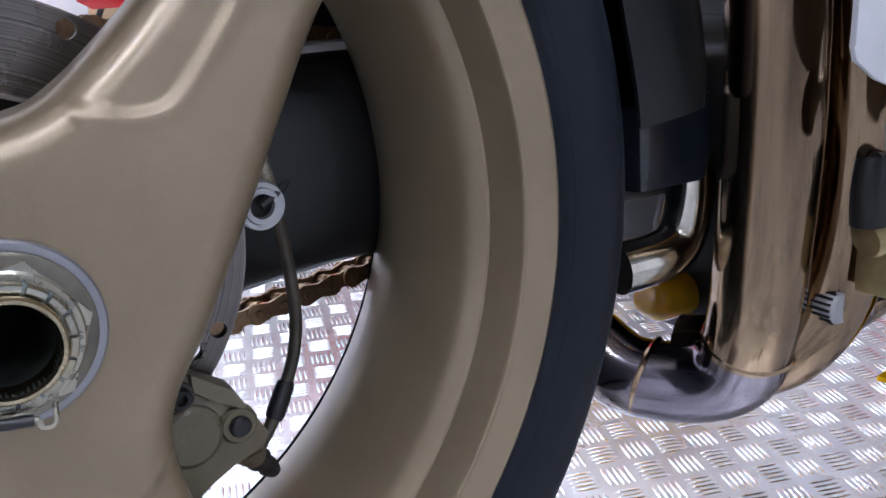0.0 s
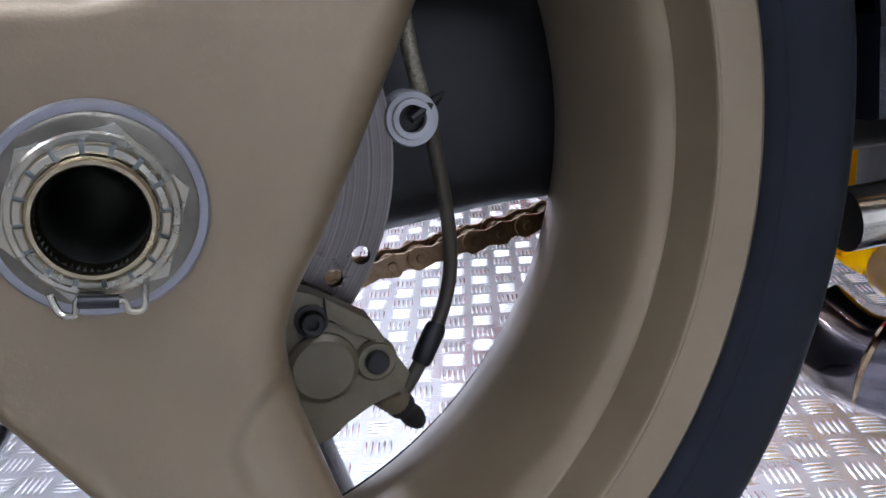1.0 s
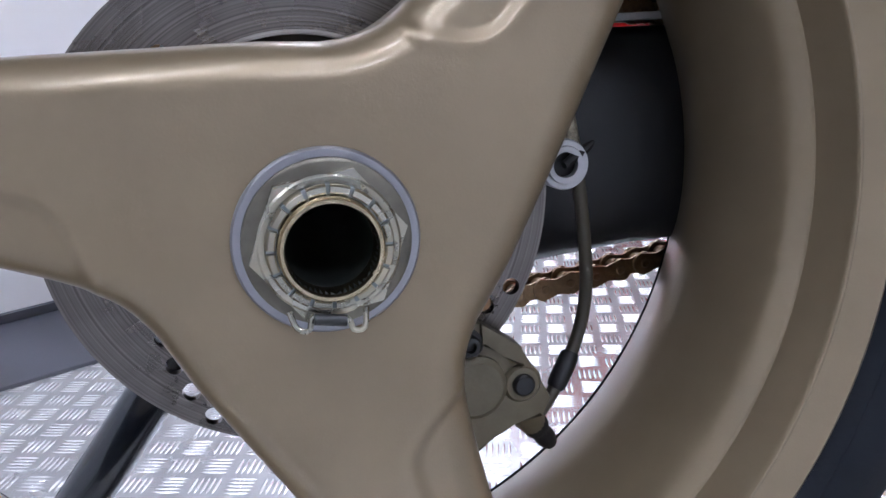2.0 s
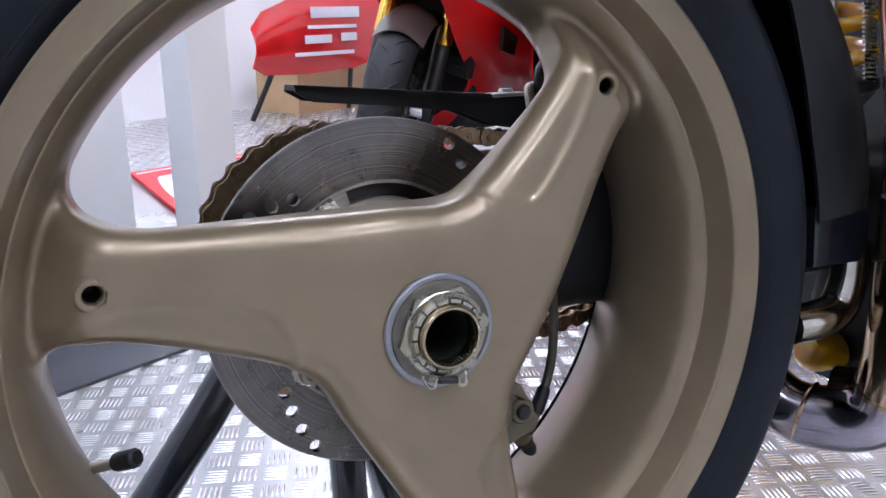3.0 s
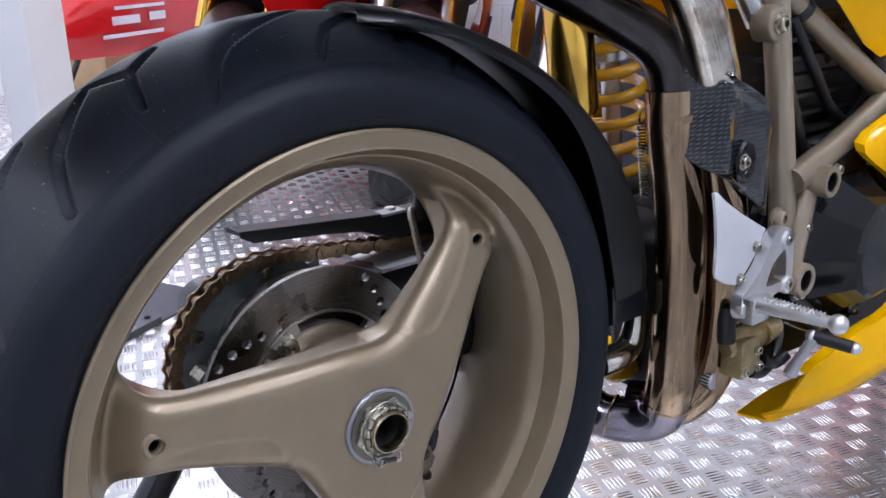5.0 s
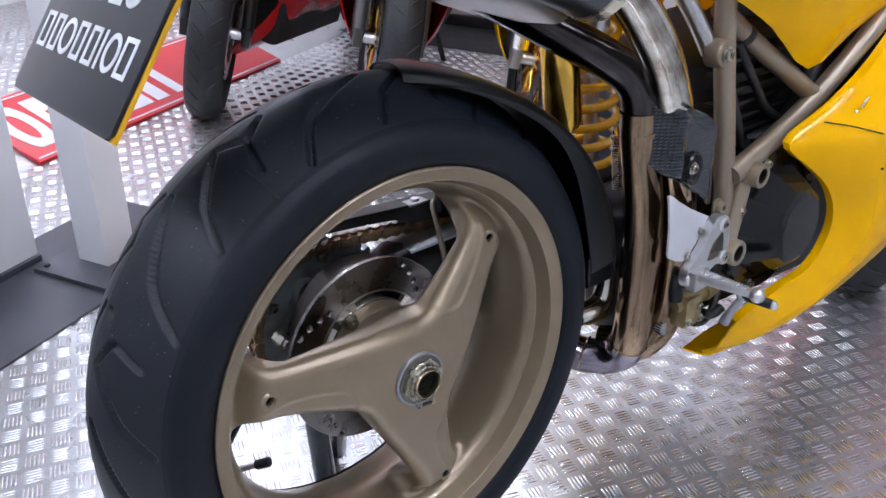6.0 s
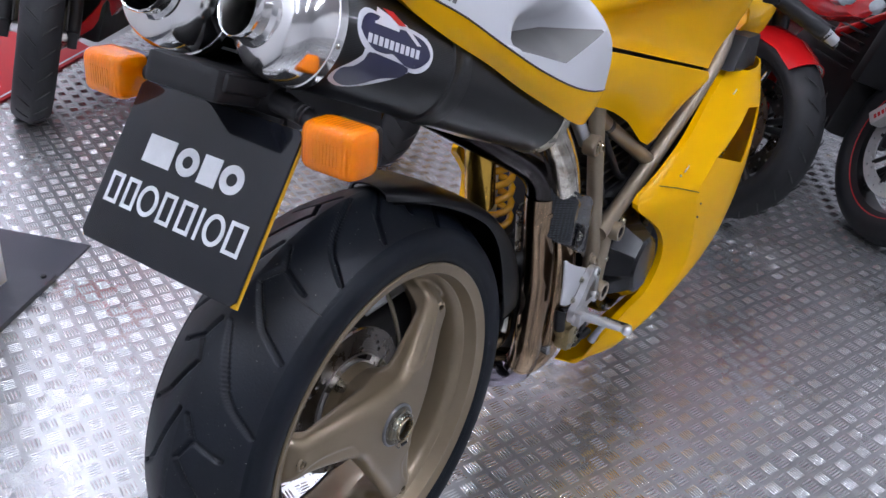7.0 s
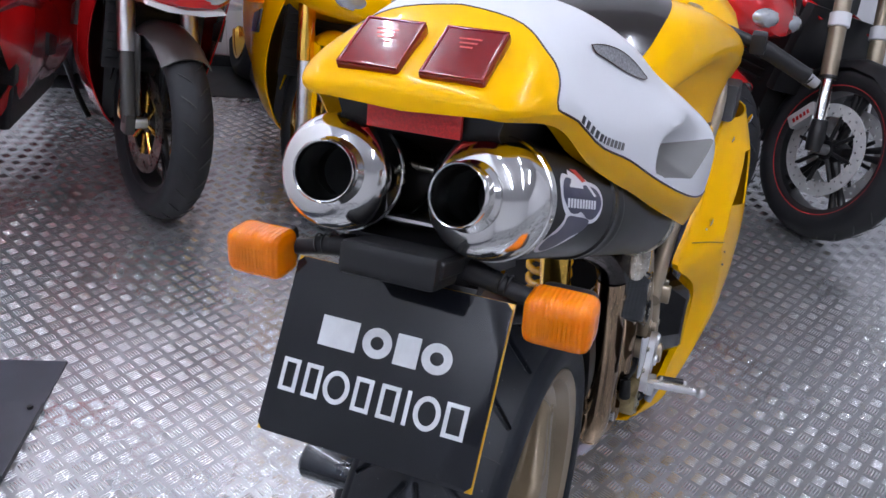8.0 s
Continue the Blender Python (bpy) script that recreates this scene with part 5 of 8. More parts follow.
part("side_casting", slab([(0.425, 0.27), (0.46, 0.27), (0.53, 0.33), (0.53, 0.46), (0.46, 0.46), (0.43, 0.38), (0.420, 0.345)], "y", -0.075, 0.04, 0.01), ENGINE, BIKE, "grey engine side casting")
part("pivot_plate", slab([(0.398, 0.352), (0.412, 0.346), (0.444, 0.330), (0.470, 0.318), (0.468, 0.304), (0.430, 0.306), (0.402, 0.316)], "y", -0.104, -0.094, 0.002), ALU_GREY, BIKE, "pale cast pivot plate")
knob = part("filler_cap", lathe([(0.0001, -0.016), (0.0085, -0.016), (0.0100, -0.014), (0.0100, 0)], 24, Matrix.Translation((0.4050, -0.106, 0.3310))), ALU_GREY, BIKE, "knurled grey cap")
for k in range(18):
    part("cap_rib", box((0.0102, -0.008, 0), (0.0016, 0.012, 0.0016), 0.0003, Matrix.Translation((0.4050, -0.106, 0.3310)) @ Matrix.Rotation(2 * math.pi * k / 18, 4, "Y"), 1), ENGINE, knob)

# trellis frame
part("frame_rear_tube", tube([(0.4750, -0.1120, 0.760), (0.4755, -0.1160, 0.710), (0.4790, -0.1350, 0.550), (0.4800, -0.140, 0.47)], 0.0135, 20, 4), FRAME_GOLD, BIKE, "gold-painted frame tube")
part("frame_main_tube", tube([(0.478, -0.146, 0.5405), (0.680, -0.145, 0.608), (0.860, -0.172, 0.760), (0.930, -0.160, 0.84)], 0.0142, 20, 4), FRAME_GOLD, BIKE, "long gold-painted frame tube")
part("frame_brace_tube", tube([(0.4760, -0.105, 0.748), (0.535, -0.108, 0.708), (0.672, -0.140, 0.612)], 0.0130, 20, 3), FRAME_GOLD, BIKE, "gold-painted frame brace")
part("tape_band", lathe([(0.0136, -0.006), (0.0140, -0.005), (0.0140, 0.005), (0.0136, 0.006)], 24, along((0.535, -0.108, 0.708), (0.672, -0.140, 0.612))), BLACK, BIKE, "black tape round the tube")
part("frame_lower_tube", tube([(0.512, -0.146, 0.535), (0.490, -0.152, 0.490), (0.470, -0.156, 0.445)], 0.0120, 18, 3), FRAME_GOLD, BIKE)
for p, r in (((0.5130, -0.150, 0.5380), 0.0165), ((0.4680, -0.156, 0.4440), 0.0175)):
    lug = part("engine_mount", lathe([(r * 0.62, -0.020), (r * 0.66, -0.0225), (r * 0.95, -0.0225), (r, -0.020), (r, 0.03)], 28, Matrix.Translation(p)), FRAME_GOLD, BIKE, "gold engine mounting lug")
    part("mount_bore", lathe([(0.0001, -0.006), (r * 0.62, -0.006), (r * 0.62, -0.021)], 24, Matrix.Translation(p)), BLACK, lug)
part("footrest_boss", moved(hex_bolt(0.008, 0.010), Matrix.Translation((0.4400, -0.155, 0.512))), FRAME_GOLD, BIKE)
part("seat_strut", tube([(0.462, -0.105, 0.698), (0.440, -0.098, 0.735), (0.40, -0.088, 0.79), (0.35, -0.080, 0.85)], 0.0115, 16, 3), ALU, BIKE, "silver seat support strut")
part("strut_eye", lathe([(0.006, -0.012), (0.016, -0.011), (0.018, -0.008), (0.018, 0.010)], 24, Matrix.Translation((0.4615, -0.118, 0.6975))), FRAME_GOLD, BIKE)
part("strut_bolt", moved(hex_bolt(0.0078, 0.007), Matrix.Translation((0.4615, -0.130, 0.6975))), STEEL, BIKE)

# engine mass and clutch cover
eng = part("engine_block", slab([(0.47, 0.30), (0.90, 0.26), (0.98, 0.40), (0.86, 0.62), (0.70, 0.70), (0.52, 0.66), (0.48, 0.50)], "y", -0.095, 0.13, 0.02), ENGINE, BIKE, "dark grey twin-cylinder engine")
for k in range(7):
    part("cooling_fin", slab([(0.50, 0.575 + 0.02 * k), (0.66, 0.575 + 0.02 * k), (0.66, 0.580 + 0.02 * k), (0.50, 0.580 + 0.02 * k)], "y", -0.112, -0.08, 0.001), ENGINE, eng)
part("throttle_body", tube([(0.56, -0.05, 0.72), (0.60, -0.06, 0.68), (0.64, -0.08, 0.66)], 0.028, 18, 3), ENGINE, eng)
part("cable", tube([(0.52, -0.108, 0.70), (0.56, -0.118, 0.64), (0.60, -0.116, 0.60), (0.66, -0.112, 0.57)], 0.006, 10, 5), BLACK_PLASTIC, eng)
part("cable", tube([(0.50, -0.112, 0.66), (0.52, -0.120, 0.60), (0.55, -0.116, 0.56), (0.60, -0.112, 0.55)], 0.007, 10, 5), BLACK, eng)
part("coolant_hose", tube([(0.58, -0.100, 0.55), (0.63, -0.118, 0.56), (0.70, -0.118, 0.60), (0.74, -0.10, 0.66)], 0.016, 14, 5), BLACK_PLASTIC, eng)
CC = Vector((0.580, -0.150, 0.455))
clutch = part("clutch_cover", lathe([(0.0001, -0.052), (0.048, -0.052), (0.055, -0.048), (0.080, -0.012), (0.084, -0.006), (0.094, -0.005), (0.098, -0.001), (0.098, 0.06)], 10, Matrix.Translation(CC)), CLUTCH, BIKE, "glossy dark faceted clutch cover", 20)
part("cover_ring", lathe([(0.088, -0.002), (0.090, -0.008), (0.103, -0.008), (0.106, -0.003), (0.106, 0.05)], 48, Matrix.Translation(CC)), CLUTCH, clutch)
for k in range(8):
    a = radians(22 + 45 * k)
    part("cover_bolt", moved(hex_bolt(0.0052, 0.007), Matrix.Translation(CC + Vector((0.0965 * math.cos(a), -0.008, 0.0965 * math.sin(a))))), STEEL, clutch)


# ---- silencers ----
def silencer(mouth, front, label):
    m = along(mouth, front)
    L = (Vector(front) - Vector(mouth)).length
    can = part("silencer", lathe([(0.0550, 0.072), (0.0572, 0.075), (0.0572, L - 0.012), (0.0545, L - 0.010)], 56, m), CARBON_FINE, BIKE, label)
    part("end_cone", lathe([(0.0250, 0.060), (0.0262, 0.004), (0.0270, 0.001), (0.0282, 0.0), (0.0294, 0.002), (0.0296, 0.006), (0.0286, 0.009), (0.0284, 0.0170), (0.0305, 0.0190), (0.0322, 0.0205), (0.0326, 0.0235), (0.0400, 0.0262), (0.0480, 0.0305), (0.0535, 0.0375), (0.0565, 0.0470), (0.0578, 0.0590), (0.0578, 0.072)], 72, m), CHROME, can, "polished steel end cone", 30)
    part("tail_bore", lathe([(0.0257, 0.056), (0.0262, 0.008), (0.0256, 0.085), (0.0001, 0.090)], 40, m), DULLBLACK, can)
    part("end_band", lathe([(0.0570, 0.0675), (0.0592, 0.0685), (0.0592, 0.0775), (0.0560, 0.0785)], 56, m), CHROME, can)
    part("front_band", lathe([(0.0560, L - 0.020), (0.0588, L - 0.018), (0.0588, L - 0.006), (0.0480, L + 0.004), (0.0260, L + 0.012), (0.0245, L + 0.03)], 56, m), STEEL, can)
    part("strap", lathe([(0.0572, 0.228), (0.0600, 0.229), (0.0600, 0.234), (0.0585, 0.236), (0.0585, 0.250), (0.0600, 0.252), (0.0600, 0.257), (0.0572, 0.258)], 56, m), BLACK, can, "black clamp strap")
    for k in range(3):
        a = 2.0 + k * 2.1
        part("rivet", ball(m @ Vector((0.0580 * math.cos(a), 0.0730, 0.0580 * math.sin(a))), 0.0030, 10), STEEL, can)
    return can, m


def wrap_patch(m, outline, r):
    """A thin sticker laid round a silencer: outline of (along, degrees round)."""
    loops = [Vector((s, a * 0.001, 0)) for s, a in outline]
    bm = bmesh.new()
    top = []
    c_s = sum(s for s, _ in outline) / len(outline)
    c_a = sum(a for _, a in outline) / len(outline)
    rings = []
    for f in (1.0, 0.75, 0.5, 0.25):
        rings.append([bm.verts.new(m @ Vector((r * math.cos(radians(c_a + (a - c_a) * f)), c_s + (s - c_s) * f, r * math.sin(radians(c_a + (a - c_a) * f))))) for s, a in outline])
    cen = bm.verts.new(m @ Vector((r * math.cos(radians(c_a)), c_s, r * math.sin(radians(c_a)))))
    n = len(outline)
    for a, b in zip(rings, rings[1:]):
        for k in range(n):
            bm.faces.new((a[k], a[(k + 1) % n], b[(k + 1) % n], b[k]))
    for k in range(n):
        bm.faces.new((rings[-1][k], rings[-1][(k + 1) % n], cen))
    bmesh.ops.recalc_face_normals(bm, faces=bm.faces)
    return bm


CAN_R = ((-0.2020, -0.0450, 1.0070), (0.2230, -0.1338, 0.8229))
CAN_L = ((-0.2020, 0.0850, 1.0060), (0.2230, 0.1738, 0.8229))
can_r, MR = silencer(*CAN_R, "carbon silencer with polished cone and a shield-shaped sticker")
silencer(*CAN_L, "carbon silencer with polished cone")
# sticker on the outer side: (along, degrees round) in the silencer's own axes
SHIELD = [(0.0905, 24), (0.0935, 33), (0.1034, 40), (0.1178, 39), (0.1405, 34), (0.1632, 35), (0.1862, 31), (0.1961, 19), (0.1932, 4), (0.1813, -5), (0.1653, -6), (0.1461, 0.5), (0.1280, -1), (0.1122, -1), (0.0985, 6), (0.0915, 15)]
TAIL_ = [(0.1080, 3), (0.1376, 3), (0.1698, 0), (0.1640, -11), (0.1412, -25), (0.1184, -38), (0.0991, -44), (0.0835, -38), (0.0839, -26), (0.0960, -14), (0.1045, -5)]


def shrunk(o, ds, da):
    cs, ca = sum(q[0] for q in o) / len(o), sum(q[1] for q in o) / len(o)
    return [(q[0] - math.copysign(min(ds, abs(q[0] - cs)), q[0] - cs), q[1] - math.copysign(min(da, abs(q[1] - ca)), q[1] - ca)) for q in o]


for o in (TAIL_, SHIELD):
    part("sticker_edge", wrap_patch(MR, [tuple(q) for q in spline(o, 3, True)], 0.0576), WHITEPRINT, can_r, "pale rim of the sticker")
part("sticker", wrap_patch(MR, [tuple(q) for q in spline(shrunk(TAIL_, 0.004, 3.2), 3, True)], 0.0579), NAVY, can_r, "navy blue sticker")
part("sticker", wrap_patch(MR, [tuple(q) for q in spline(shrunk(SHIELD, 0.0045, 4.0), 3, True)], 0.0580), NAVY, can_r)
for k in range(10):
    s0 = 0.1050 + 0.0073 * k
    part("sticker_bar", wrap_patch(MR, [(s0, 8.0), (s0 + 0.0052, 8.0), (s0 + 0.0052, 16.5), (s0, 16.5)], 0.0583), WHITEPRINT, can_r, "row of short white print bars" if k == 0 else "")
part("sticker_mark", wrap_patch(MR, [(0.1120, 27), (0.1450, 27), (0.1480, 36), (0.1180, 45)], 0.0583), WHITEPRINT, can_r)
part("sticker_mark", wrap_patch(MR, [(0.1250, 46), (0.1395, 46), (0.1560, 35), (0.1450, 33)], 0.0586), REDPRINT, can_r)
part("sticker_mark", wrap_patch(MR, [(0.1480, 36), (0.1560, 37), (0.1770, 21), (0.1710, 20)], 0.0585), WHITEPRINT, can_r)
part("link_bracket", tube([(-0.10, -0.005, 0.978), (-0.10, 0.045, 0.980)], 0.004, 10, 1), STEEL, BIKE, "wired bracket between the silencers")
part("belly_tray", shell([[Vector((x, y, z0 + dz)) for y, dz in ((-0.085, 0.012), (-0.070, 0.004), (-0.02, 0.0), (0.06, 0.0), (0.115, 0.004), (0.150, 0.016))] for x, z0 in ((-0.128, 0.934), (-0.10, 0.922), (-0.02, 0.880), (0.12, 0.806), (0.22, 0.758))], 0.003), ALU, BIKE, "bare metal tray under the silencers")

# ---- tail unit ----
# each section: x, then half-width and height at crown, hump edge, hump foot, shoulder, side, panel seam, lower edge
TAIL = [(-0.174, 0, 1.078, 0.040, 1.077, 0.062, 1.076, 0.074, 1.074, 0.078, 1.072, 0.078, 1.070, 0.075, 1.068),
        (-0.170, 0, 1.084, 0.050, 1.083, 0.074, 1.081, 0.088, 1.078, 0.094, 1.074, 0.094, 1.070, 0.090, 1.066),
        (-0.158, 0, 1.091, 0.060, 1.090, 0.087, 1.087, 0.101, 1.081, 0.108, 1.075, 0.108, 1.069, 0.102, 1.063),
        (-0.130, 0, 1.101, 0.068, 1.100, 0.096, 1.095, 0.112, 1.086, 0.121, 1.075, 0.123, 1.065, 0.117, 1.055),
        (-0.095, 0, 1.111, 0.070, 1.109, 0.099, 1.101, 0.117, 1.087, 0.131, 1.069, 0.136, 1.052, 0.128, 1.036),
        (-0.050, 0, 1.124, 0.066, 1.120, 0.100, 1.104, 0.122, 1.080, 0.149, 1.038, 0.153, 1.012, 0.142, 0.992),
        (0.000, 0, 1.132, 0.064, 1.127, 0.108, 1.102, 0.131, 1.074, 0.166, 1.018, 0.173, 0.983, 0.160, 0.955),
        (0.050, 0, 1.128, 0.070, 1.122, 0.128, 1.092, 0.148, 1.058, 0.184, 1.000, 0.191, 0.949, 0.174, 0.924),
        (0.096, 0, 1.112, 0.080, 1.106, 0.145, 1.074, 0.165, 1.038, 0.204, 0.990, 0.214, 0.917, 0.192, 0.890),
        (0.150, 0, 1.085, 0.080, 1.078, 0.150, 1.045, 0.182, 1.012, 0.224, 0.968, 0.230, 0.889, 0.210, 0.855),
        (0.200, 0, 1.045, 0.080, 1.040, 0.152, 1.012, 0.200, 0.988, 0.238, 0.948, 0.236, 0.872, 0.220, 0.826),
        (0.235, 0, 0.992, 0.080, 0.988, 0.150, 0.972, 0.196, 0.958, 0.236, 0.926, 0.236, 0.866, 0.218, 0.818),
        (0.258, 0, 0.950, 0.080, 0.946, 0.140, 0.938, 0.180, 0.928, 0.218, 0.904, 0.220, 0.862, 0.204, 0.820),
        (0.268, 0, 0.915, 0.070, 0.912, 0.120, 0.908, 0.155, 0.902, 0.188, 0.886, 0.192, 0.860, 0.180, 0.826)]
TAIL = [list(v) for v in spline(TAIL, 6)]
TAIL_X = np.array([s[0] for s in TAIL])
TAIL_COL = [np.array([s[j] for s in TAIL]) for j in range(15)]


def tail_profile(x):
    """Right half of the cross-section at x: crown to seam, then seam to lower edge."""
    vals = [float(np.interp(x, TAIL_X, TAIL_COL[j])) for j in range(1, 15)]
    pts = [(vals[2 * j], vals[2 * j + 1]) for j in range(7)]
    up = spline(pts[:6], 10)
    low = spline([pts[4], pts[5], pts[6]], 8)[8:]
    return [Vector((q[0], q[1])) for q in up], [Vector((q[0], q[1])) for q in low]


def scoop_push(x, z):
    """How far the flank is drawn in above the ledge of the scoop."""
    zt = 0.9465
    zb = 0.9175 + (x - 0.1356) * 0.42 if x > 0.1356 else 0.9175 + (0.1356 - x) * 0.36
    depth = 0.052 * ss((x - 0.055) / 0.045) * max(0.0, min(1.0, (0.203 - x) / 0.050))
    if z > zt:
        return depth * (1 - ss((z - zt) / 0.048))
    if z > zb:
        return depth * (z - zb) / (zt - zb)
    return 0.0


def seam_x(s):
    """Where the white panel begins, from the crown (0) to the flank (1)."""
    return -0.034 - 0.044 * ss(s / 0.5) - 0.042 * ss((s - 0.45) / 0.4) + 0.014 * ss((s - 0.93) / 0.07)


HOOD_N, PANEL_N, COLS = 26, 74, 64
X_REAR, X_FRONT = -0.174, 0.268


def tail_point(x, s, side, push=True):
    up, low = tail_profile(x)
    if s <= 1:
        f = s * (len(up) - 1)
        q = up[min(int(f), len(up) - 2)].lerp(up[min(int(f) + 1, len(up) - 1)], f - min(int(f), len(up) - 2))
        h = q.x - (scoop_push(x, q.y) if push and s > 0.4 else 0.0)
        return Vector((x, MID - side * h, q.y))
    f = (s - 1) * (len(low) - 1)
    q = low[min(int(f), len(low) - 2)].lerp(low[min(int(f) + 1, len(low) - 1)], f - min(int(f), len(low) - 2))
    return Vector((x, MID - side * q.x, q.y))


def column(x, zt, zb):
    """Stops down the flank, with two of them on the ledge's edges."""
    up, _ = tail_profile(x)
    n = len(up) - 1

    def at(z):
        for i in range(n // 2, n):
            if up[i].y >= z > up[i + 1].y:
                return (i + (up[i].y - z) / (up[i].y - up[i + 1].y)) / n
        return None
    a, b = at(zt), at(zb)
    if a is None or b is None:
        a, b = 0.80, 0.86
    return [a * k / 40 for k in range(41)] + [a + (b - a) * k / 10 for k in range(1, 11)] + [b + (1 - b) * k / 12 for k in range(1, 13)]


def ledge(x):
    zb = 0.9175 + (x - 0.1356) * 0.42 if x > 0.1356 else 0.9175 + (0.1356 - x) * 0.36
    return 0.9465, min(zb, 0.9445)


tail_bm = bmesh.new()
hoods, bands, whites, ledges = [], [], [], []
for side in (1, -1):
    hood = []
    for i in range(HOOD_N + 1):
        row = []
        for k in range(COLS + 1):
            s = k / COLS
            row.append(tail_point(X_REAR + (seam_x(s) - X_REAR) * (i / HOOD_N) ** 1.5, s, side))
        xl = X_REAR + (seam_x(1.0) - X_REAR) * (i / HOOD_N) ** 1.5
        row += [tail_point(xl, 1 + k / 8, side) for k in range(1, 9)]
        row += [row[-1] + Vector((0.004, side * 0.006, 0.003)), row[-1] + Vector((0.010, side * 0.020, 0.004))]
        hood.append(row)
    band = []
    for i in range(PANEL_N + 1):
        x = seam_x(1.0) + (X_FRONT - seam_x(1.0)) * i / PANEL_N
        row = [tail_point(x, 1 + k / 8, side) for k in range(9)]
        row += [row[-1] + Vector((0.002, side * 0.006, 0.003)), row[-1] + Vector((0.004, side * 0.022, 0.006))]
        band.append(row)
    for grid in (hood, band):
        vs = [[tail_bm.verts.new(q) for q in r] for r in grid]
        for a, b in zip(vs, vs[1:]):
            for j in range(len(a) - 1):
                tail_bm.faces.new((a[j], b[j], b[j + 1], a[j + 1]))
        if grid is hood:
            rear = vs[0]
            cen = tail_bm.verts.new((X_REAR - 0.001, MID, 1.064))
            for j in range(COLS + 8):
                tail_bm.faces.new((rear[j], rear[j + 1], cen))
        else:
            tip = vs[-1]
            cen = tail_bm.verts.new((X_FRONT + 0.002, MID - side * 0.150, 0.845))
            for j in range(8):
                tail_bm.faces.new((tip[j], tip[j + 1], cen))
    rows = []
    for i in range(PANEL_N + 1):
        f = i / PANEL_N
        x0 = seam_x(0.86) + (X_FRONT - seam_x(0.86)) * f
        cols = column(max(x0, 0.062), *ledge(max(x0, 0.062)))
        rows.append([tail_point(seam_x(s) + (X_FRONT - seam_x(s)) * f, s, side) for s in cols])
    wb, lb = bmesh.new(), bmesh.new()
    wv = [[wb.verts.new(q) for q in r] for r in rows]
    lv = [[lb.verts.new(q) for q in r[40:51]] for r in rows]
    for i in range(PANEL_N):
        x0 = seam_x(0.86) + (X_FRONT - seam_x(0.86)) * (i + 0.5) / PANEL_N
        for j in range(62):
            if 40 <= j < 50 and 0.068 < x0 < 0.200:
                lb.faces.new((lv[i][j - 40], lv[i + 1][j - 40], lv[i + 1][j - 39], lv[i][j - 39]))
            else:
                wb.faces.new((wv[i][j], wv[i + 1][j], wv[i + 1][j + 1], wv[i][j + 1]))
    cen = wb.verts.new((X_FRONT + 0.006, MID - side * 0.10, 0.880))
    for j in range(62):
        wb.faces.new((wv[-1][j], wv[-1][j + 1], cen))
    bmesh.ops.delete(lb, geom=[v for v in lb.verts if not v.link_faces], context="VERTS")
    whites.append(wb)
    ledges.append(lb)
bmesh.ops.remove_doubles(tail_bm, verts=tail_bm.verts, dist=1e-5)
tail = part("seat_unit", tail_bm, YELLOW, BIKE, "glossy yellow tail unit with a white hump panel", 50)
for side, wb, lb in zip((1, -1), whites, ledges):
    part("number_panel", wb, WHITE, tail, "white lacquered hump panel", 42)
    part("scoop", lb, GREYDUCT, tail, "grey ledge of the cooling scoop", 60)
    seam = [tail_point(seam_x(k / 24), k / 24, side) for k in range(25)] + [tail_point(seam_x(1.0) + (X_FRONT - seam_x(1.0)) * k / 24, 1.0, side) for k in range(1, 25)]
    part("panel_seam", tube([tuple(q) for q in seam], 0.0011, 6, 1), SEAM, tail, "thin dark seam")
    # wire-mesh vent on the flank of the hump
    mesh_rows = []
    for i in range(13):
        x = 0.008 + 0.090 * i / 12
        mid_s = 0.505 + 0.085 * i / 12
        w = 0.058 * math.sin(math.pi * (0.10 + 0.90 * i / 12)) ** 0.7 + 0.002
        row = []
        for k in range(7):
            q = tail_point(x, mid_s + w * (k - 3) / 3, side, False)
            row.append(q + Vector((0, -side * 0.0012, 0.0012)))
        mesh_rows.append(row)
    part("mesh_grille", loft(mesh_rows, caps=False, closed=False), MESH, tail, "grey wire-mesh vent")
    edge = [r[0] for r in mesh_rows] + [r[-1] for r in reversed(mesh_rows)]
    part("grille_rim", tube([tuple(q) for q in edge] + [tuple(edge[0])], 0.0006, 6, 1), SEAM, tail)
# faint print on the panel
for k, (x, w, ink) in enumerate(((-0.080, 0.0058, 0), (-0.0725, 0.0058, 0), (-0.065, 0.0058, 0), (-0.0575, 0.0062, 0), (-0.050, 0.0055, 0), (-0.044, 0.0026, 0), (-0.038, 0.0050, 1), (-0.0315, 0.0050, 1), (-0.025, 0.0050, 1), (-0.0185, 0.0050, 1), (-0.012, 0.0050, 1))):
    c = tail_point(x, 0.915, 1)
    du = (tail_point(x + 0.004, 0.915, 1) - c).normalized()
    dv = (tail_point(x, 0.89, 1) - c).normalized()
    nn = du.cross(dv).normalized()
    if nn.y > 0:
        nn = -nn
    dv = nn.cross(du)
    m = Matrix((du, nn, dv)).transposed().to_4x4()
    m.translation = c + nn * 0.0004
    part("print_mark", box((0, 0, 0), (w * 0.92, 0.0006, 0.0072), 0, m), GREYPRINT if ink == 0 else GREYDUCT, tail, "row of small dark print marks" if k == 0 else "")
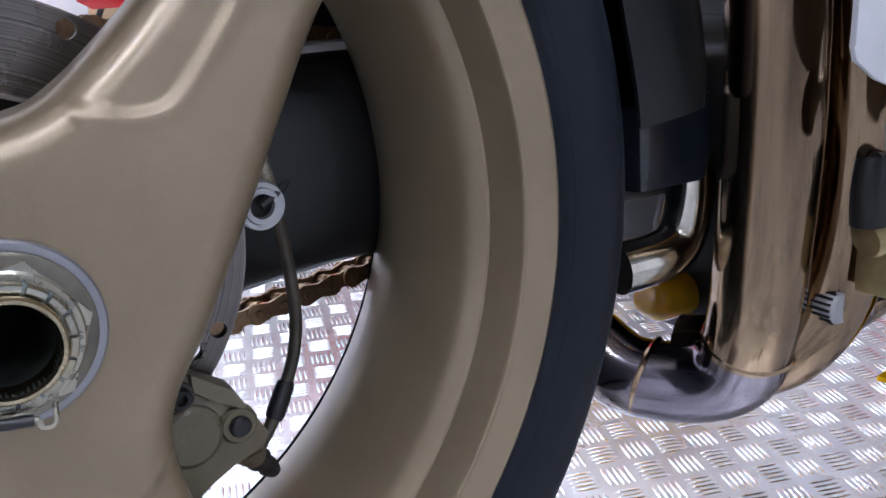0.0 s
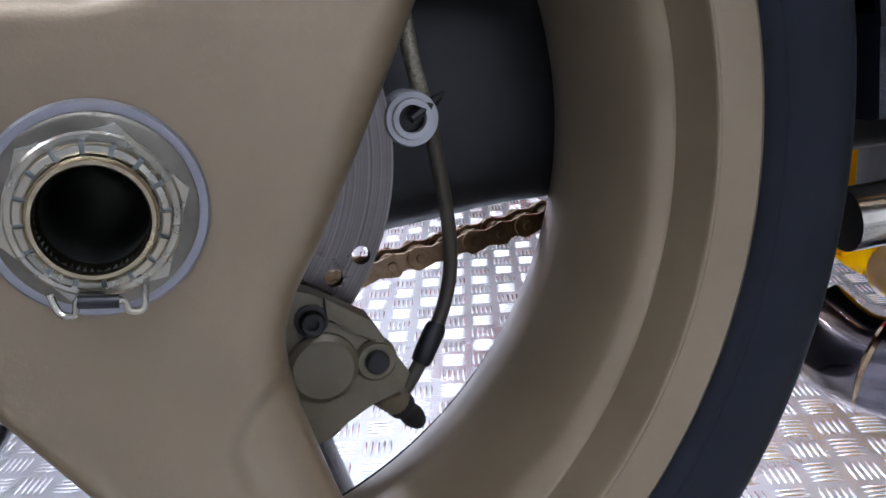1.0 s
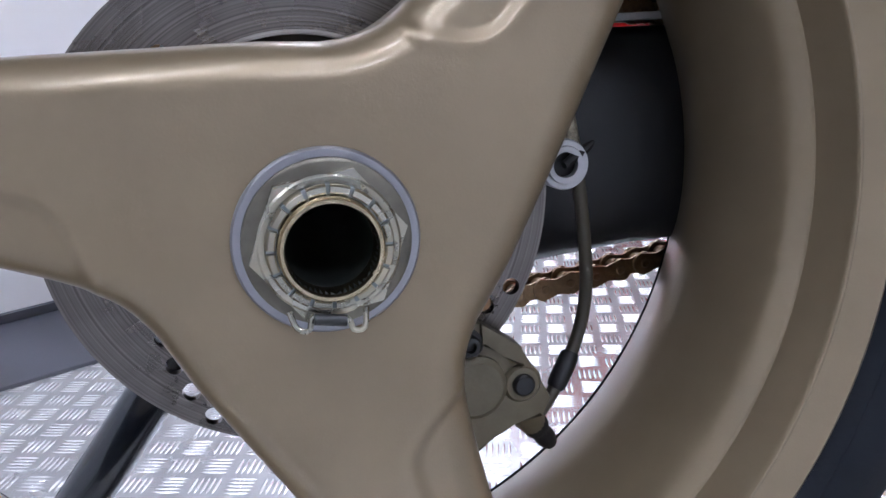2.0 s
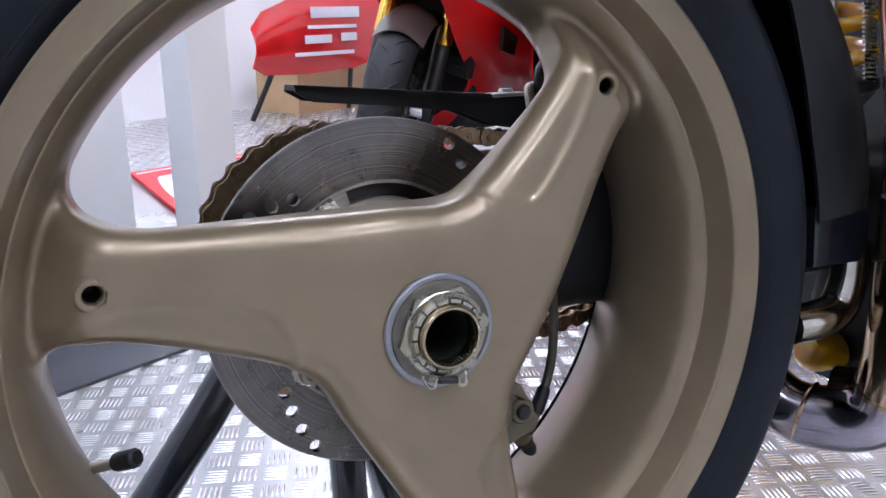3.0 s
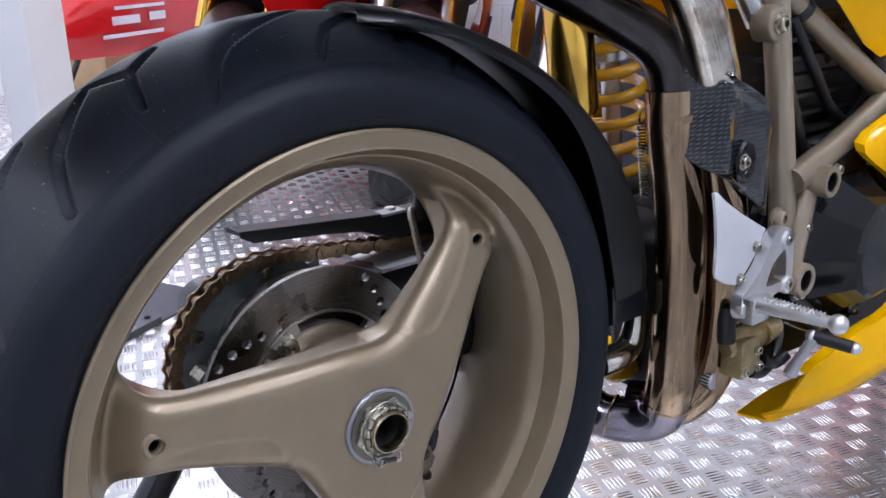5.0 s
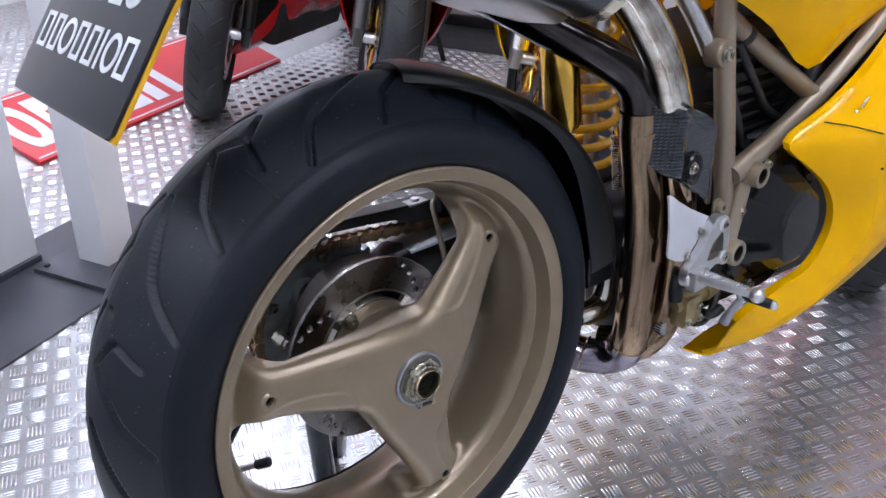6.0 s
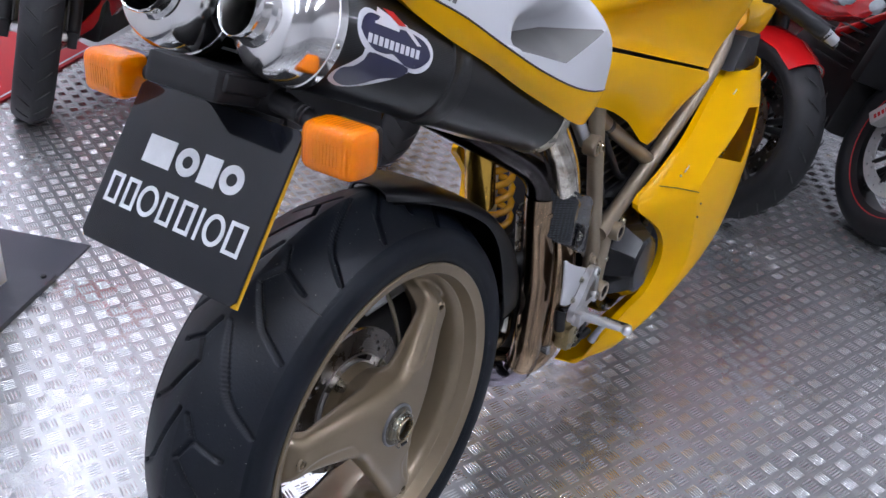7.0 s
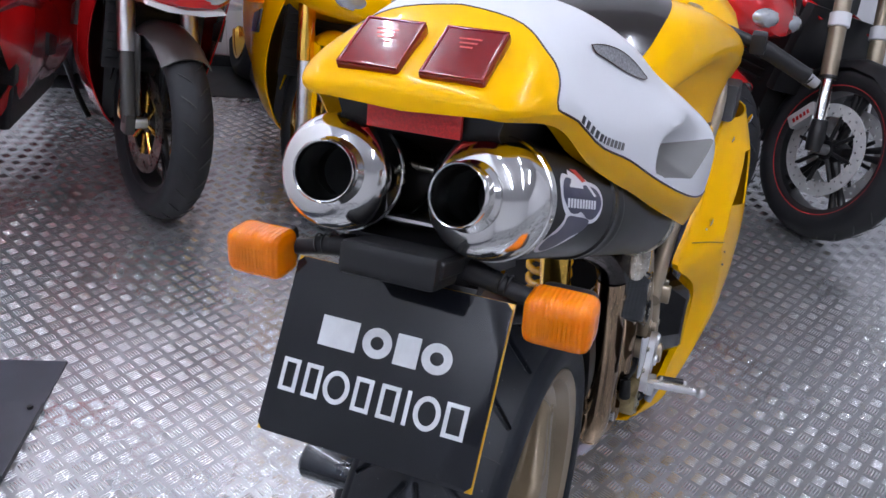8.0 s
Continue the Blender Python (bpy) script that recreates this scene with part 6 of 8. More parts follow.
# tail lights on the sloping top, reflector below
slope = math.atan2(0.0275, 0.0685)
for cy in (0.0605, -0.0205):
    m = Matrix.Translation((-0.1245, cy, 1.1005)) @ Matrix.Rotation(-slope, 4, "Y")
    tl = part("tail_light", box((0, 0, 0.003), (0.072, 0.062, 0.012), 0.005, m, 3), REDLENS, tail, "square red tail light lens")
    for a, b, w, d in ((0.0335, 0, 0.003, 0.060), (-0.0335, 0, 0.003, 0.060), (0, 0.0285, 0.064, 0.003), (0, -0.0285, 0.064, 0.003)):
        part("lens_rim", box((a, b, 0.0088), (w, d, 0.0022), 0.0010, m), REDLENS, tl)
    for j in range(3):
        part("lens_print", box((0.016 - 0.006 * j, 0, 0.0113), (0.0022, 0.022 - 0.005 * j, 0.0003), 0, m), REFLECT, tl)
part("rear_reflector", box((0, 0, 0), (0.006, 0.094, 0.027), 0.002, Matrix.Translation((-0.1455, MID, 1.0480)) @ Matrix.Rotation(radians(8), 4, "Y")), REFLECT, BIKE, "wide red reflector under the tail")
part("under_tray", loft([[Vector((x, MID + y, z)) for y, z in ((-w, z1), (w, z1), (w * 0.9, z0), (-w * 0.9, z0))] for x, w, z0, z1 in ((-0.138, 0.085, 1.030, 1.062), (-0.05, 0.095, 0.985, 1.03), (0.10, 0.12, 0.90, 0.99), (0.24, 0.14, 0.83, 0.93))]), BLACK_PLASTIC, BIKE, "black plastic under-tray")
# plate carrier: hanger, lamp, arms, indicators, plate
tilt = math.atan2(0.1045, 0.150)
PM = Matrix.Translation((-0.2205, 0.0215, 0.8180)) @ Matrix.Rotation(tilt, 4, "Y")
hang = part("plate_hanger", loft([[Vector((x, MID + y, z)) for y, z in ((-w, z1), (w, z1), (w, z0), (-w, z0))] for x, w, z0, z1 in ((-0.150, 0.070, 0.872, 0.922), (-0.110, 0.066, 0.870, 0.915), (-0.06, 0.060, 0.855, 0.892), (0.02, 0.055, 0.82, 0.850))]), BLACK_PLASTIC, BIKE, "black plastic plate hanger")
part("hanger_back", slab([(-0.070, -0.060), (0.070, -0.060), (0.075, 0.095), (-0.075, 0.095)], "x", 0.006, 0.012, 0.002, PM), BLACK_PLASTIC, hang)
lampm = Matrix.Translation((-0.196, MID - 0.008, 0.9260)) @ Matrix.Rotation(radians(20), 4, "Y")
part("plate_lamp", box((0, 0, 0), (0.062, 0.098, 0.032), 0.010, lampm, 4), BLACK_PLASTIC, hang, "black rounded plate lamp housing")
part("lamp_brow", box((0.006, 0, 0.004), (0.058, 0.104, 0.018), 0.006, lampm, 3), BLACK_PLASTIC, hang)
plate = part("show_plate", slab([tuple(p) for p in ((-0.1145 + 0.006, -0.089), (0.1145 - 0.006, -0.089), (0.1145, -0.083), (0.1145, 0.083), (0.1085, 0.089), (-0.1085, 0.089), (-0.1145, 0.083), (-0.1145, -0.083))], "x", -0.0030, 0.0006, 0.0006, PM), PLATE_BLACK, BIKE, "glossy black dealer plate with rows of white shapes", 30)
part("plate_backing", slab([(-0.1155, -0.0895), (0.1155, -0.0895), (0.1155, 0.0895), (-0.1155, 0.0895)], "x", 0.0008, 0.0046, 0.0006, PM), PLATE_EDGE, plate, "yellow plastic backing plate")


def mark(y, z, w, h, ring, shear=0.0):
    if ring:
        o = [(y + w / 2 * math.cos(a), z + h / 2 * math.sin(a)) for a in (2 * math.pi * k / 28 for k in range(28))]
        hole = [(y + (w / 2 - ring) * math.cos(a), z + (h / 2 - ring) * math.sin(a)) for a in (2 * math.pi * k / 24 for k in range(24))]
        return slab(o, "x", -0.0036, -0.0029, 0, PM, [hole])
    return slab([(y - w / 2, z - h / 2), (y + w / 2, z - h / 2), (y + w / 2, z + h / 2), (y - w / 2, z + h / 2)], "x", -0.0036, -0.0029, 0, PM)


def lat(a):
    return 0.1145 - a * 0.229


def hgt(f):
    return 0.089 - f * 0.178


for a0, a1, ring in ((0.185, 0.375, 0), (0.39, 0.535, 0.0085), (0.545, 0.66, 0), (0.665, 0.81, 0.0085)):
    part("white_shape", mark((lat(a0) + lat(a1)) / 2, hgt(0.375), abs(lat(a1) - lat(a0)) * 0.94, 0.0300, ring), PLATE_TEXT, plate)
for k, (a0, a1, ring) in enumerate(((0.05, 0.145, 0), (0.165, 0.255, 0), (0.265, 0.39, 0.0048), (0.405, 0.50, 0), (0.525, 0.625, 0), (0.65, 0.668, 0), (0.69, 0.81, 0.0048), (0.82, 0.93, 0))):
    y0, y1 = lat(a0), lat(a1)
    w = abs(y1 - y0)
    if ring or w < 0.008:
        part("white_shape", mark((y0 + y1) / 2, hgt(0.665), w, 0.0330, ring), PLATE_TEXT, plate)
    else:
        c, hw, zc, hh = (y0 + y1) / 2, w * 0.44, hgt(0.665), 0.0165
        outer = [(c - hw, zc - hh), (c + hw, zc - hh), (c + hw, zc + hh), (c - hw, zc + hh)]
        part("white_shape", slab(outer, "x", -0.0036, -0.0029, 0, PM, [[(c - hw + 0.0042, zc - hh + 0.0042), (c + hw - 0.0042, zc - hh + 0.0042), (c + hw - 0.0042, zc + hh - 0.0042), (c - hw + 0.0042, zc + hh - 0.0042)]]), PLATE_TEXT, plate)
for s in (1, -1):
    arm_ = part("indicator_arm", tube([(-0.150, MID + s * 0.060, 0.905), (-0.155, MID + s * 0.095, 0.900), (-0.158, MID + s * 0.130, 0.893)], [0.013, 0.010, 0.0085], 16, 4), BLACK_PLASTIC, hang)
    for j in range(3):
        part("arm_rib", lathe([(0.0100, -0.0015), (0.0112, 0), (0.0100, 0.0015)], 16, along((-0.1535 - 0.001 * j, MID + s * (0.088 + 0.007 * j), 0.901), (-0.158, MID + s * 0.140, 0.893))), BLACK_PLASTIC, hang)
    im = Matrix.Translation((-0.1640, MID + s * 0.1590, 0.8900)) @ Matrix.Rotation(radians(4), 4, "Y")
    ind = part("indicator", box((0.010, 0, 0), (0.026, 0.052, 0.042), 0.012, im, 4), BLACK_PLASTIC, BIKE, "orange rear indicator in a black shell")
    part("indicator_lens", box((-0.0105, 0, 0), (0.044, 0.0655, 0.0485), 0.0190, im, 6), ORANGE, ind, "ribbed amber lens")
    for j in range(8):
        part("lens_rib", box((-0.0324, -0.014 + 0.004 * j, -0.001), (0.0010, 0.0020, 0.020), 0.0003, im, 1), ORANGE, ind)

# ---- tank, side panel, seat ----
tank_secs = []
for x, w, zt, zm, zb in ((0.345, 0.085, 0.940, 0.915, 0.893), (0.37, 0.120, 0.965, 0.920, 0.884), (0.43, 0.145, 0.995, 0.925, 0.866), (0.50, 0.162, 1.015, 0.928, 0.846), (0.58, 0.180, 1.024, 0.930, 0.824), (0.66, 0.195, 1.018, 0.928, 0.801), (0.74, 0.208, 1.000, 0.920, 0.779), (0.82, 0.218, 0.975, 0.905, 0.756), (0.88, 0.221, 0.950, 0.888, 0.739), (0.93, 0.214, 0.925, 0.875, 0.727), (0.955, 0.180, 0.900, 0.865, 0.740)):
    ring = []
    prof = spline([(0.0, zt), (0.45 * w, zt - 0.006), (0.86 * w, zt - 0.030), (w, zm), ((0.92 - 0.19 * math.sin(math.pi * ss((x - 0.36) / 0.50))) * w, zm * 0.62 + zb * 0.38), ((0.86 - 0.12 * math.sin(math.pi * ss((x - 0.36) / 0.50))) * w, zm * 0.25 + zb * 0.75), (0.86 * w, zb)], 5)
    right = [Vector((x, MID - p[0], p[1])) for p in prof]
    left = [Vector((x, 2 * MID - p.y, p.z)) for p in reversed(right[1:])]
    tank_secs.append(right + left)
tank = part("fuel_tank", loft([[q.to_3d() for q in r] for r in zip(*[spline(list(col), 3) for col in zip(*tank_secs)])]), YELLOW, BIKE, "glossy yellow fuel tank", 50)
pad_rows = []
for x, w, wt, zt in ((0.352, 0.050, 0.100, 0.948), (0.375, 0.085, 0.122, 0.968), (0.43, 0.108, 0.145, 0.995), (0.50, 0.116, 0.162, 1.015), (0.58, 0.116, 0.180, 1.024), (0.65, 0.100, 0.193, 1.019), (0.70, 0.060, 0.202, 1.010)):
    row = []
    for s in (-1, -0.75, -0.5, -0.25, 0, 0.25, 0.5, 0.75, 1):
        h = abs(w * s)
        z = zt - 0.006 * h / (0.45 * wt) if h < 0.45 * wt else zt - 0.006 - 0.024 * (h - 0.45 * wt) / (0.41 * wt)
        row.append(Vector((x, MID + w * s, z + 0.006)))
    pad_rows.append(row)
part("tank_pad", shell([[q.to_3d() for q in r] for r in zip(*[spline(list(col), 4) for col in zip(*pad_rows)])], 0.003), surface("smoked_tank_pad", (0.012, 0.010, 0.009), 0.16, 0, coat=0.3, vary=0.05, scale=8), tank, "dark glossy tank pad")
part("filler_ring", lathe([(0.030, 0.008), (0.040, 0.008), (0.042, 0.0)], 32, Matrix.Translation((0.72, MID, 1.004)) @ Matrix.Rotation(radians(98), 4, "X")), ALU, tank)
seat = part("rider_seat", loft([[Vector((x, MID + w * math.cos(a), z + 0.018 * math.sin(a))) for a in (2 * math.pi * k / 20 for k in range(20))] for x, w, z in ((0.22, 0.10, 0.905), (0.27, 0.135, 0.885), (0.34, 0.130, 0.880), (0.41, 0.095, 0.905))]), SEATHIDE, BIKE, "black padded rider seat")
for side in (1, -1):
    def fs(x, y, z):
        return Vector((x, y if side == 1 else 2 * MID - y, z))
    rows = []
    for (xa, ya, za), (xb, yb, zb) in (((0.330, -0.160, 0.886), (0.300, -0.150, 0.812)), ((0.420, -0.166, 0.862), (0.430, -0.142, 0.772)), ((0.520, -0.172, 0.834), (0.540, -0.140, 0.720)), ((0.620, -0.174, 0.807), (0.640, -0.146, 0.652)), ((0.740, -0.174, 0.773), (0.735, -0.155, 0.690)), ((0.868, -0.168, 0.738), (0.860, -0.164, 0.731))):
        rows.append([fs(xa + (xb - xa) * t, ya + (yb - ya) * t - 0.010 * math.sin(math.pi * t), za + (zb - za) * t) for t in (k / 8 for k in range(9))])
    part("side_panel", shell([[q.to_3d() for q in r] for r in zip(*[spline(list(col), 3) for col in zip(*rows)])], 0.004), YELLOW, BIKE, "yellow side panel below the tank", 50)
part("subframe_cover", tube([(0.300, -0.120, 0.850), (0.335, -0.118, 0.815), (0.365, -0.112, 0.785)], [0.020, 0.022, 0.016], 18, 4), BLACK_PLASTIC, BIKE)

# ---- fairing ----
I = [(0.890, -0.188, 0.742), (0.800, -0.186, 0.684), (0.730, -0.186, 0.640), (0.650, -0.181, 0.602), (0.567, -0.174, 0.569), (0.605, -0.190, 0.530), (0.640, -0.200, 0.498), (0.668, -0.203, 0.455), (0.668, -0.201, 0.410), (0.632, -0.197, 0.372), (0.575, -0.190, 0.360), (0.527, -0.184, 0.347), (0.496, -0.174, 0.328)]
M_ = [(0.945, -0.215, 0.735), (0.880, -0.228, 0.680), (0.800, -0.236, 0.635), (0.735, -0.238, 0.598), (0.690, -0.237, 0.572), (0.690, -0.240, 0.540), (0.702, -0.241, 0.500), (0.715, -0.240, 0.455), (0.708, -0.236, 0.400), (0.655, -0.216, 0.340), (0.590, -0.202, 0.318), (0.530, -0.186, 0.300), (0.495, -0.155, 0.286)]
O = [(1.010, -0.218, 0.740), (0.965, -0.246, 0.665), (0.930, -0.256, 0.590), (0.895, -0.260, 0.540), (0.870, -0.260, 0.500), (0.850, -0.258, 0.470), (0.830, -0.255, 0.440), (0.805, -0.250, 0.418), (0.770, -0.243, 0.392), (0.690, -0.215, 0.330), (0.610, -0.190, 0.290), (0.545, -0.165, 0.272), (0.495, -0.128, 0.258)]
B_ = [(1.100, -0.130, 0.740), (1.090, -0.150, 0.640), (1.070, -0.160, 0.560), (1.050, -0.165, 0.500), (1.030, -0.165, 0.450), (1.010, -0.165, 0.410), (0.985, -0.160, 0.370), (0.950, -0.155, 0.340), (0.900, -0.145, 0.305), (0.800, -0.125, 0.270), (0.680, -0.105, 0.252), (0.580, -0.090, 0.248), (0.495, -0.095, 0.247)]


def vent(f):
    """Inner and outer edge of the air outlet across the fairing at a row."""
    t = max(0.0, min(1.0, (f - 1.0) / 1.5))
    return 1.34 - 0.32 * t, 1.94 - 0.14 * t


def fairing_point(cols, a, g, side):
    i, mm, o = cols[0][a], cols[1][a], cols[2][a]
    p = i.lerp(mm, g) if g <= 1 else mm.lerp(o, g - 1) + Vector((0, -0.006 * math.sin(math.pi * (g - 1)), 0))
    return Vector((p.x, p.y if side == 1 else 2 * MID - p.y, p.z))


FAIR = [spline(c, 4) for c in (I, M_, O, B_)]


def fairing_mesh(side):
    bm = bmesh.new()
    vs = []
    for a in range(len(FAIR[0])):
        gi, go = vent(a / 4)
        i, o, bb = FAIR[0][a], FAIR[2][a], FAIR[3][a]
        edge = i + Vector((0.002, 0.012, 0.002))
        row = [Vector((edge.x, edge.y if side == 1 else 2 * MID - edge.y, edge.z))]
        row += [fairing_point(FAIR, a, g, side) for g in (0, 0.25, 0.5, 0.75, 1.0, gi, (gi + go) / 2, go, 2.0)]
        for t in (0.3, 0.65, 1.0):
            p = o.lerp(bb, t) + Vector((0.01, -0.02, -0.005)) * math.sin(math.pi * t)
            row.append(Vector((p.x, p.y if side == 1 else 2 * MID - p.y, p.z)))
        vs.append([bm.verts.new(p) for p in row])
    for a in range(len(vs) - 1):
        for k in range(len(vs[0]) - 1):
            # air outlet left open
            if 4 <= a < 10 and k in (6, 7):
                continue
            bm.faces.new((vs[a][k], vs[a + 1][k], vs[a + 1][k + 1], vs[a][k + 1]))
    bmesh.ops.recalc_face_normals(bm, faces=bm.faces)
    bmesh.ops.solidify(bm, geom=bm.faces[:], thickness=0.0035)
    return bm


fair_r = part("side_fairing", fairing_mesh(1), YELLOW, BIKE, "yellow side fairing with air outlet and lower belly pan", 32)
part("side_fairing", fairing_mesh(-1), YELLOW, BIKE, "yellow side fairing", 32)
part("radiator", box((0.985, MID, 0.60), (0.03, 0.30, 0.26), 0.005, None), BLACK, BIKE, "dark radiator core")
for k in range(14):
    f = 1.05 + 1.40 * k / 13
    a = min(int(f * 4), 9)
    w = f * 4 - a
    gi, go = vent(f)
    p0 = fairing_point(FAIR, a, gi - 0.02, 1).lerp(fairing_point(FAIR, a + 1, gi - 0.02, 1), w) + Vector((0, 0.008, 0))
    p1 = fairing_point(FAIR, a, gi + 0.5 * (go - gi), 1).lerp(fairing_point(FAIR, a + 1, gi + 0.5 * (go - gi), 1), w) + Vector((0, 0.022, 0))
    part("louvre", tube([tuple(p0), tuple(p1)], 0.0016, 6, 1), BLACK, fair_r)
part("outlet_duct", box((0.90, -0.130, 0.595), (0.12, 0.08, 0.12), 0.02), BLACK_PLASTIC, BIKE, "dark duct behind the air outlet")
for p in ((0.6880, -0.2075, 0.6080), (0.8910, -0.2085, 0.7010), (0.995, -0.232, 0.716)):
    sc = part("fairing_fastener", lathe([(0.0001, -0.0020), (0.0050, -0.0032), (0.0095, -0.0024), (0.0115, 0.0)], 24, Matrix.Translation(p) @ Matrix.Rotation(radians(24), 4, "X") @ Matrix.Rotation(radians(10), 4, "Z")), CHROME, fair_r, "bright quick-release fastener")
part("fairing_rivet", ball((0.678, -0.2040, 0.597), 0.003, 10), CHROME, fair_r)
part("fairing_rivet", ball((0.902, -0.2120, 0.692), 0.003, 10), CHROME, fair_r)
part("fairing_rivet", ball((0.705, -0.2430, 0.545), 0.002, 10), BLACK, fair_r)
part("fairing_rivet", ball((0.700, -0.2440, 0.520), 0.002, 10), BLACK, fair_r)
part("panel_gap", tube([(0.625, -0.1870, 0.5905), (0.655, -0.2130, 0.5835), (0.690, -0.2395, 0.5715)], 0.0009, 6, 4), BLACK, fair_r)
# dark air duct and nose
part("air_duct", slab([(0.87, 0.745), (0.93, 0.80), (1.02, 0.79), (1.02, 0.725), (0.93, 0.735)], "y", -0.205, -0.150, 0.008), BLACK_PLASTIC, BIKE, "dark plastic air duct")
nose_rows = []
for x, w, zt, zb in ((1.00, 0.20, 0.90, 0.74), (1.12, 0.21, 0.95, 0.68), (1.25, 0.19, 0.96, 0.66), (1.38, 0.14, 0.90, 0.68), (1.46, 0.06, 0.80, 0.70)):
    nose_rows.append([Vector((x, MID + w * math.sin(a), (zt + zb) / 2 - (zt - zb) / 2 * math.cos(a))) for a in (math.pi * (-0.92 + 1.84 * k / 20) for k in range(21))])
part("nose_fairing", shell(nose_rows, 0.004), YELLOW, BIKE, "yellow nose fairing")
# handlebars
hb = part("handlebar", tube([(0.955, -0.150, 0.905), (0.965, -0.215, 0.880), (0.985, -0.300, 0.835), (0.992, -0.330, 0.815)], [0.012, 0.012, 0.012, 0.012], 16, 4), BLACK, BIKE, "clip-on handlebar with rubber grip")
part("grip", tube([(0.970, -0.232, 0.872), (0.972, -0.238, 0.869), (0.988, -0.316, 0.825), (0.990, -0.322, 0.822)], [0.0150, 0.0170, 0.0165, 0.0185], 18, 3), BLACK_PLASTIC, hb)
part("bar_end", tube([(0.990, -0.324, 0.820), (0.998, -0.345, 0.806)], [0.012, 0.010], 14, 1), ALU_GREY, hb)
part("switch_box", box((0.968, -0.222, 0.882), (0.045, 0.030, 0.040), 0.008), BLACK_PLASTIC, hb)
part("brake_lever", tube([(0.990, -0.215, 0.868), (1.035, -0.250, 0.838), (1.050, -0.310, 0.800), (1.052, -0.340, 0.785)], [0.008, 0.008, 0.007, 0.008], 12, 5), BLACK, hb)
part("fork_clamp", tube([(0.93, -0.15, 0.87), (0.93, -0.10, 0.89), (0.93, MID, 0.90), (0.93, 0.14, 0.89), (0.93, 0.19, 0.87)], 0.022, 14, 3), GOLDEN, hb)
part("fork_cap", lathe([(0.0001, 0.03), (0.016, 0.03), (0.018, 0.02), (0.027, 0.015), (0.027, -0.03)], 24, Matrix.Translation((0.935, -0.085, 0.92)) @ Matrix.Rotation(radians(110), 4, "X")), GOLDEN, hb)
part("damper_knob", lathe([(0.0001, 0.04), (0.010, 0.04), (0.012, 0.03), (0.012, 0.0)], 18, Matrix.Translation((0.86, MID + 0.01, 0.985)) @ Matrix.Rotation(radians(90), 4, "X")), ALU, hb)
part("knob_ring", lathe([(0.012, 0.006), (0.030, 0.006), (0.032, 0.0), (0.03, -0.008)], 24, Matrix.Translation((0.86, MID + 0.01, 0.985)) @ Matrix.Rotation(radians(90), 4, "X")), REDPRINT, hb)
part("fork_seal_sleeve", tube([(0.985, -0.085, 0.80), (1.03, -0.085, 0.72)], 0.03, 20, 1), FRAME_GOLD, BIKE)


# ---- front wheels and the other machines ----
def wheel_tyre_rings(R, w):
    return [(R - 0.088, -w * 0.62), (R - 0.078, -w * 0.80), (R - 0.060, -w * 0.97), (R - 0.045, -w), (R - 0.028, -w * 0.90), (R - 0.012, -w * 0.62), (R - 0.003, -w * 0.30), (R, 0.0)]


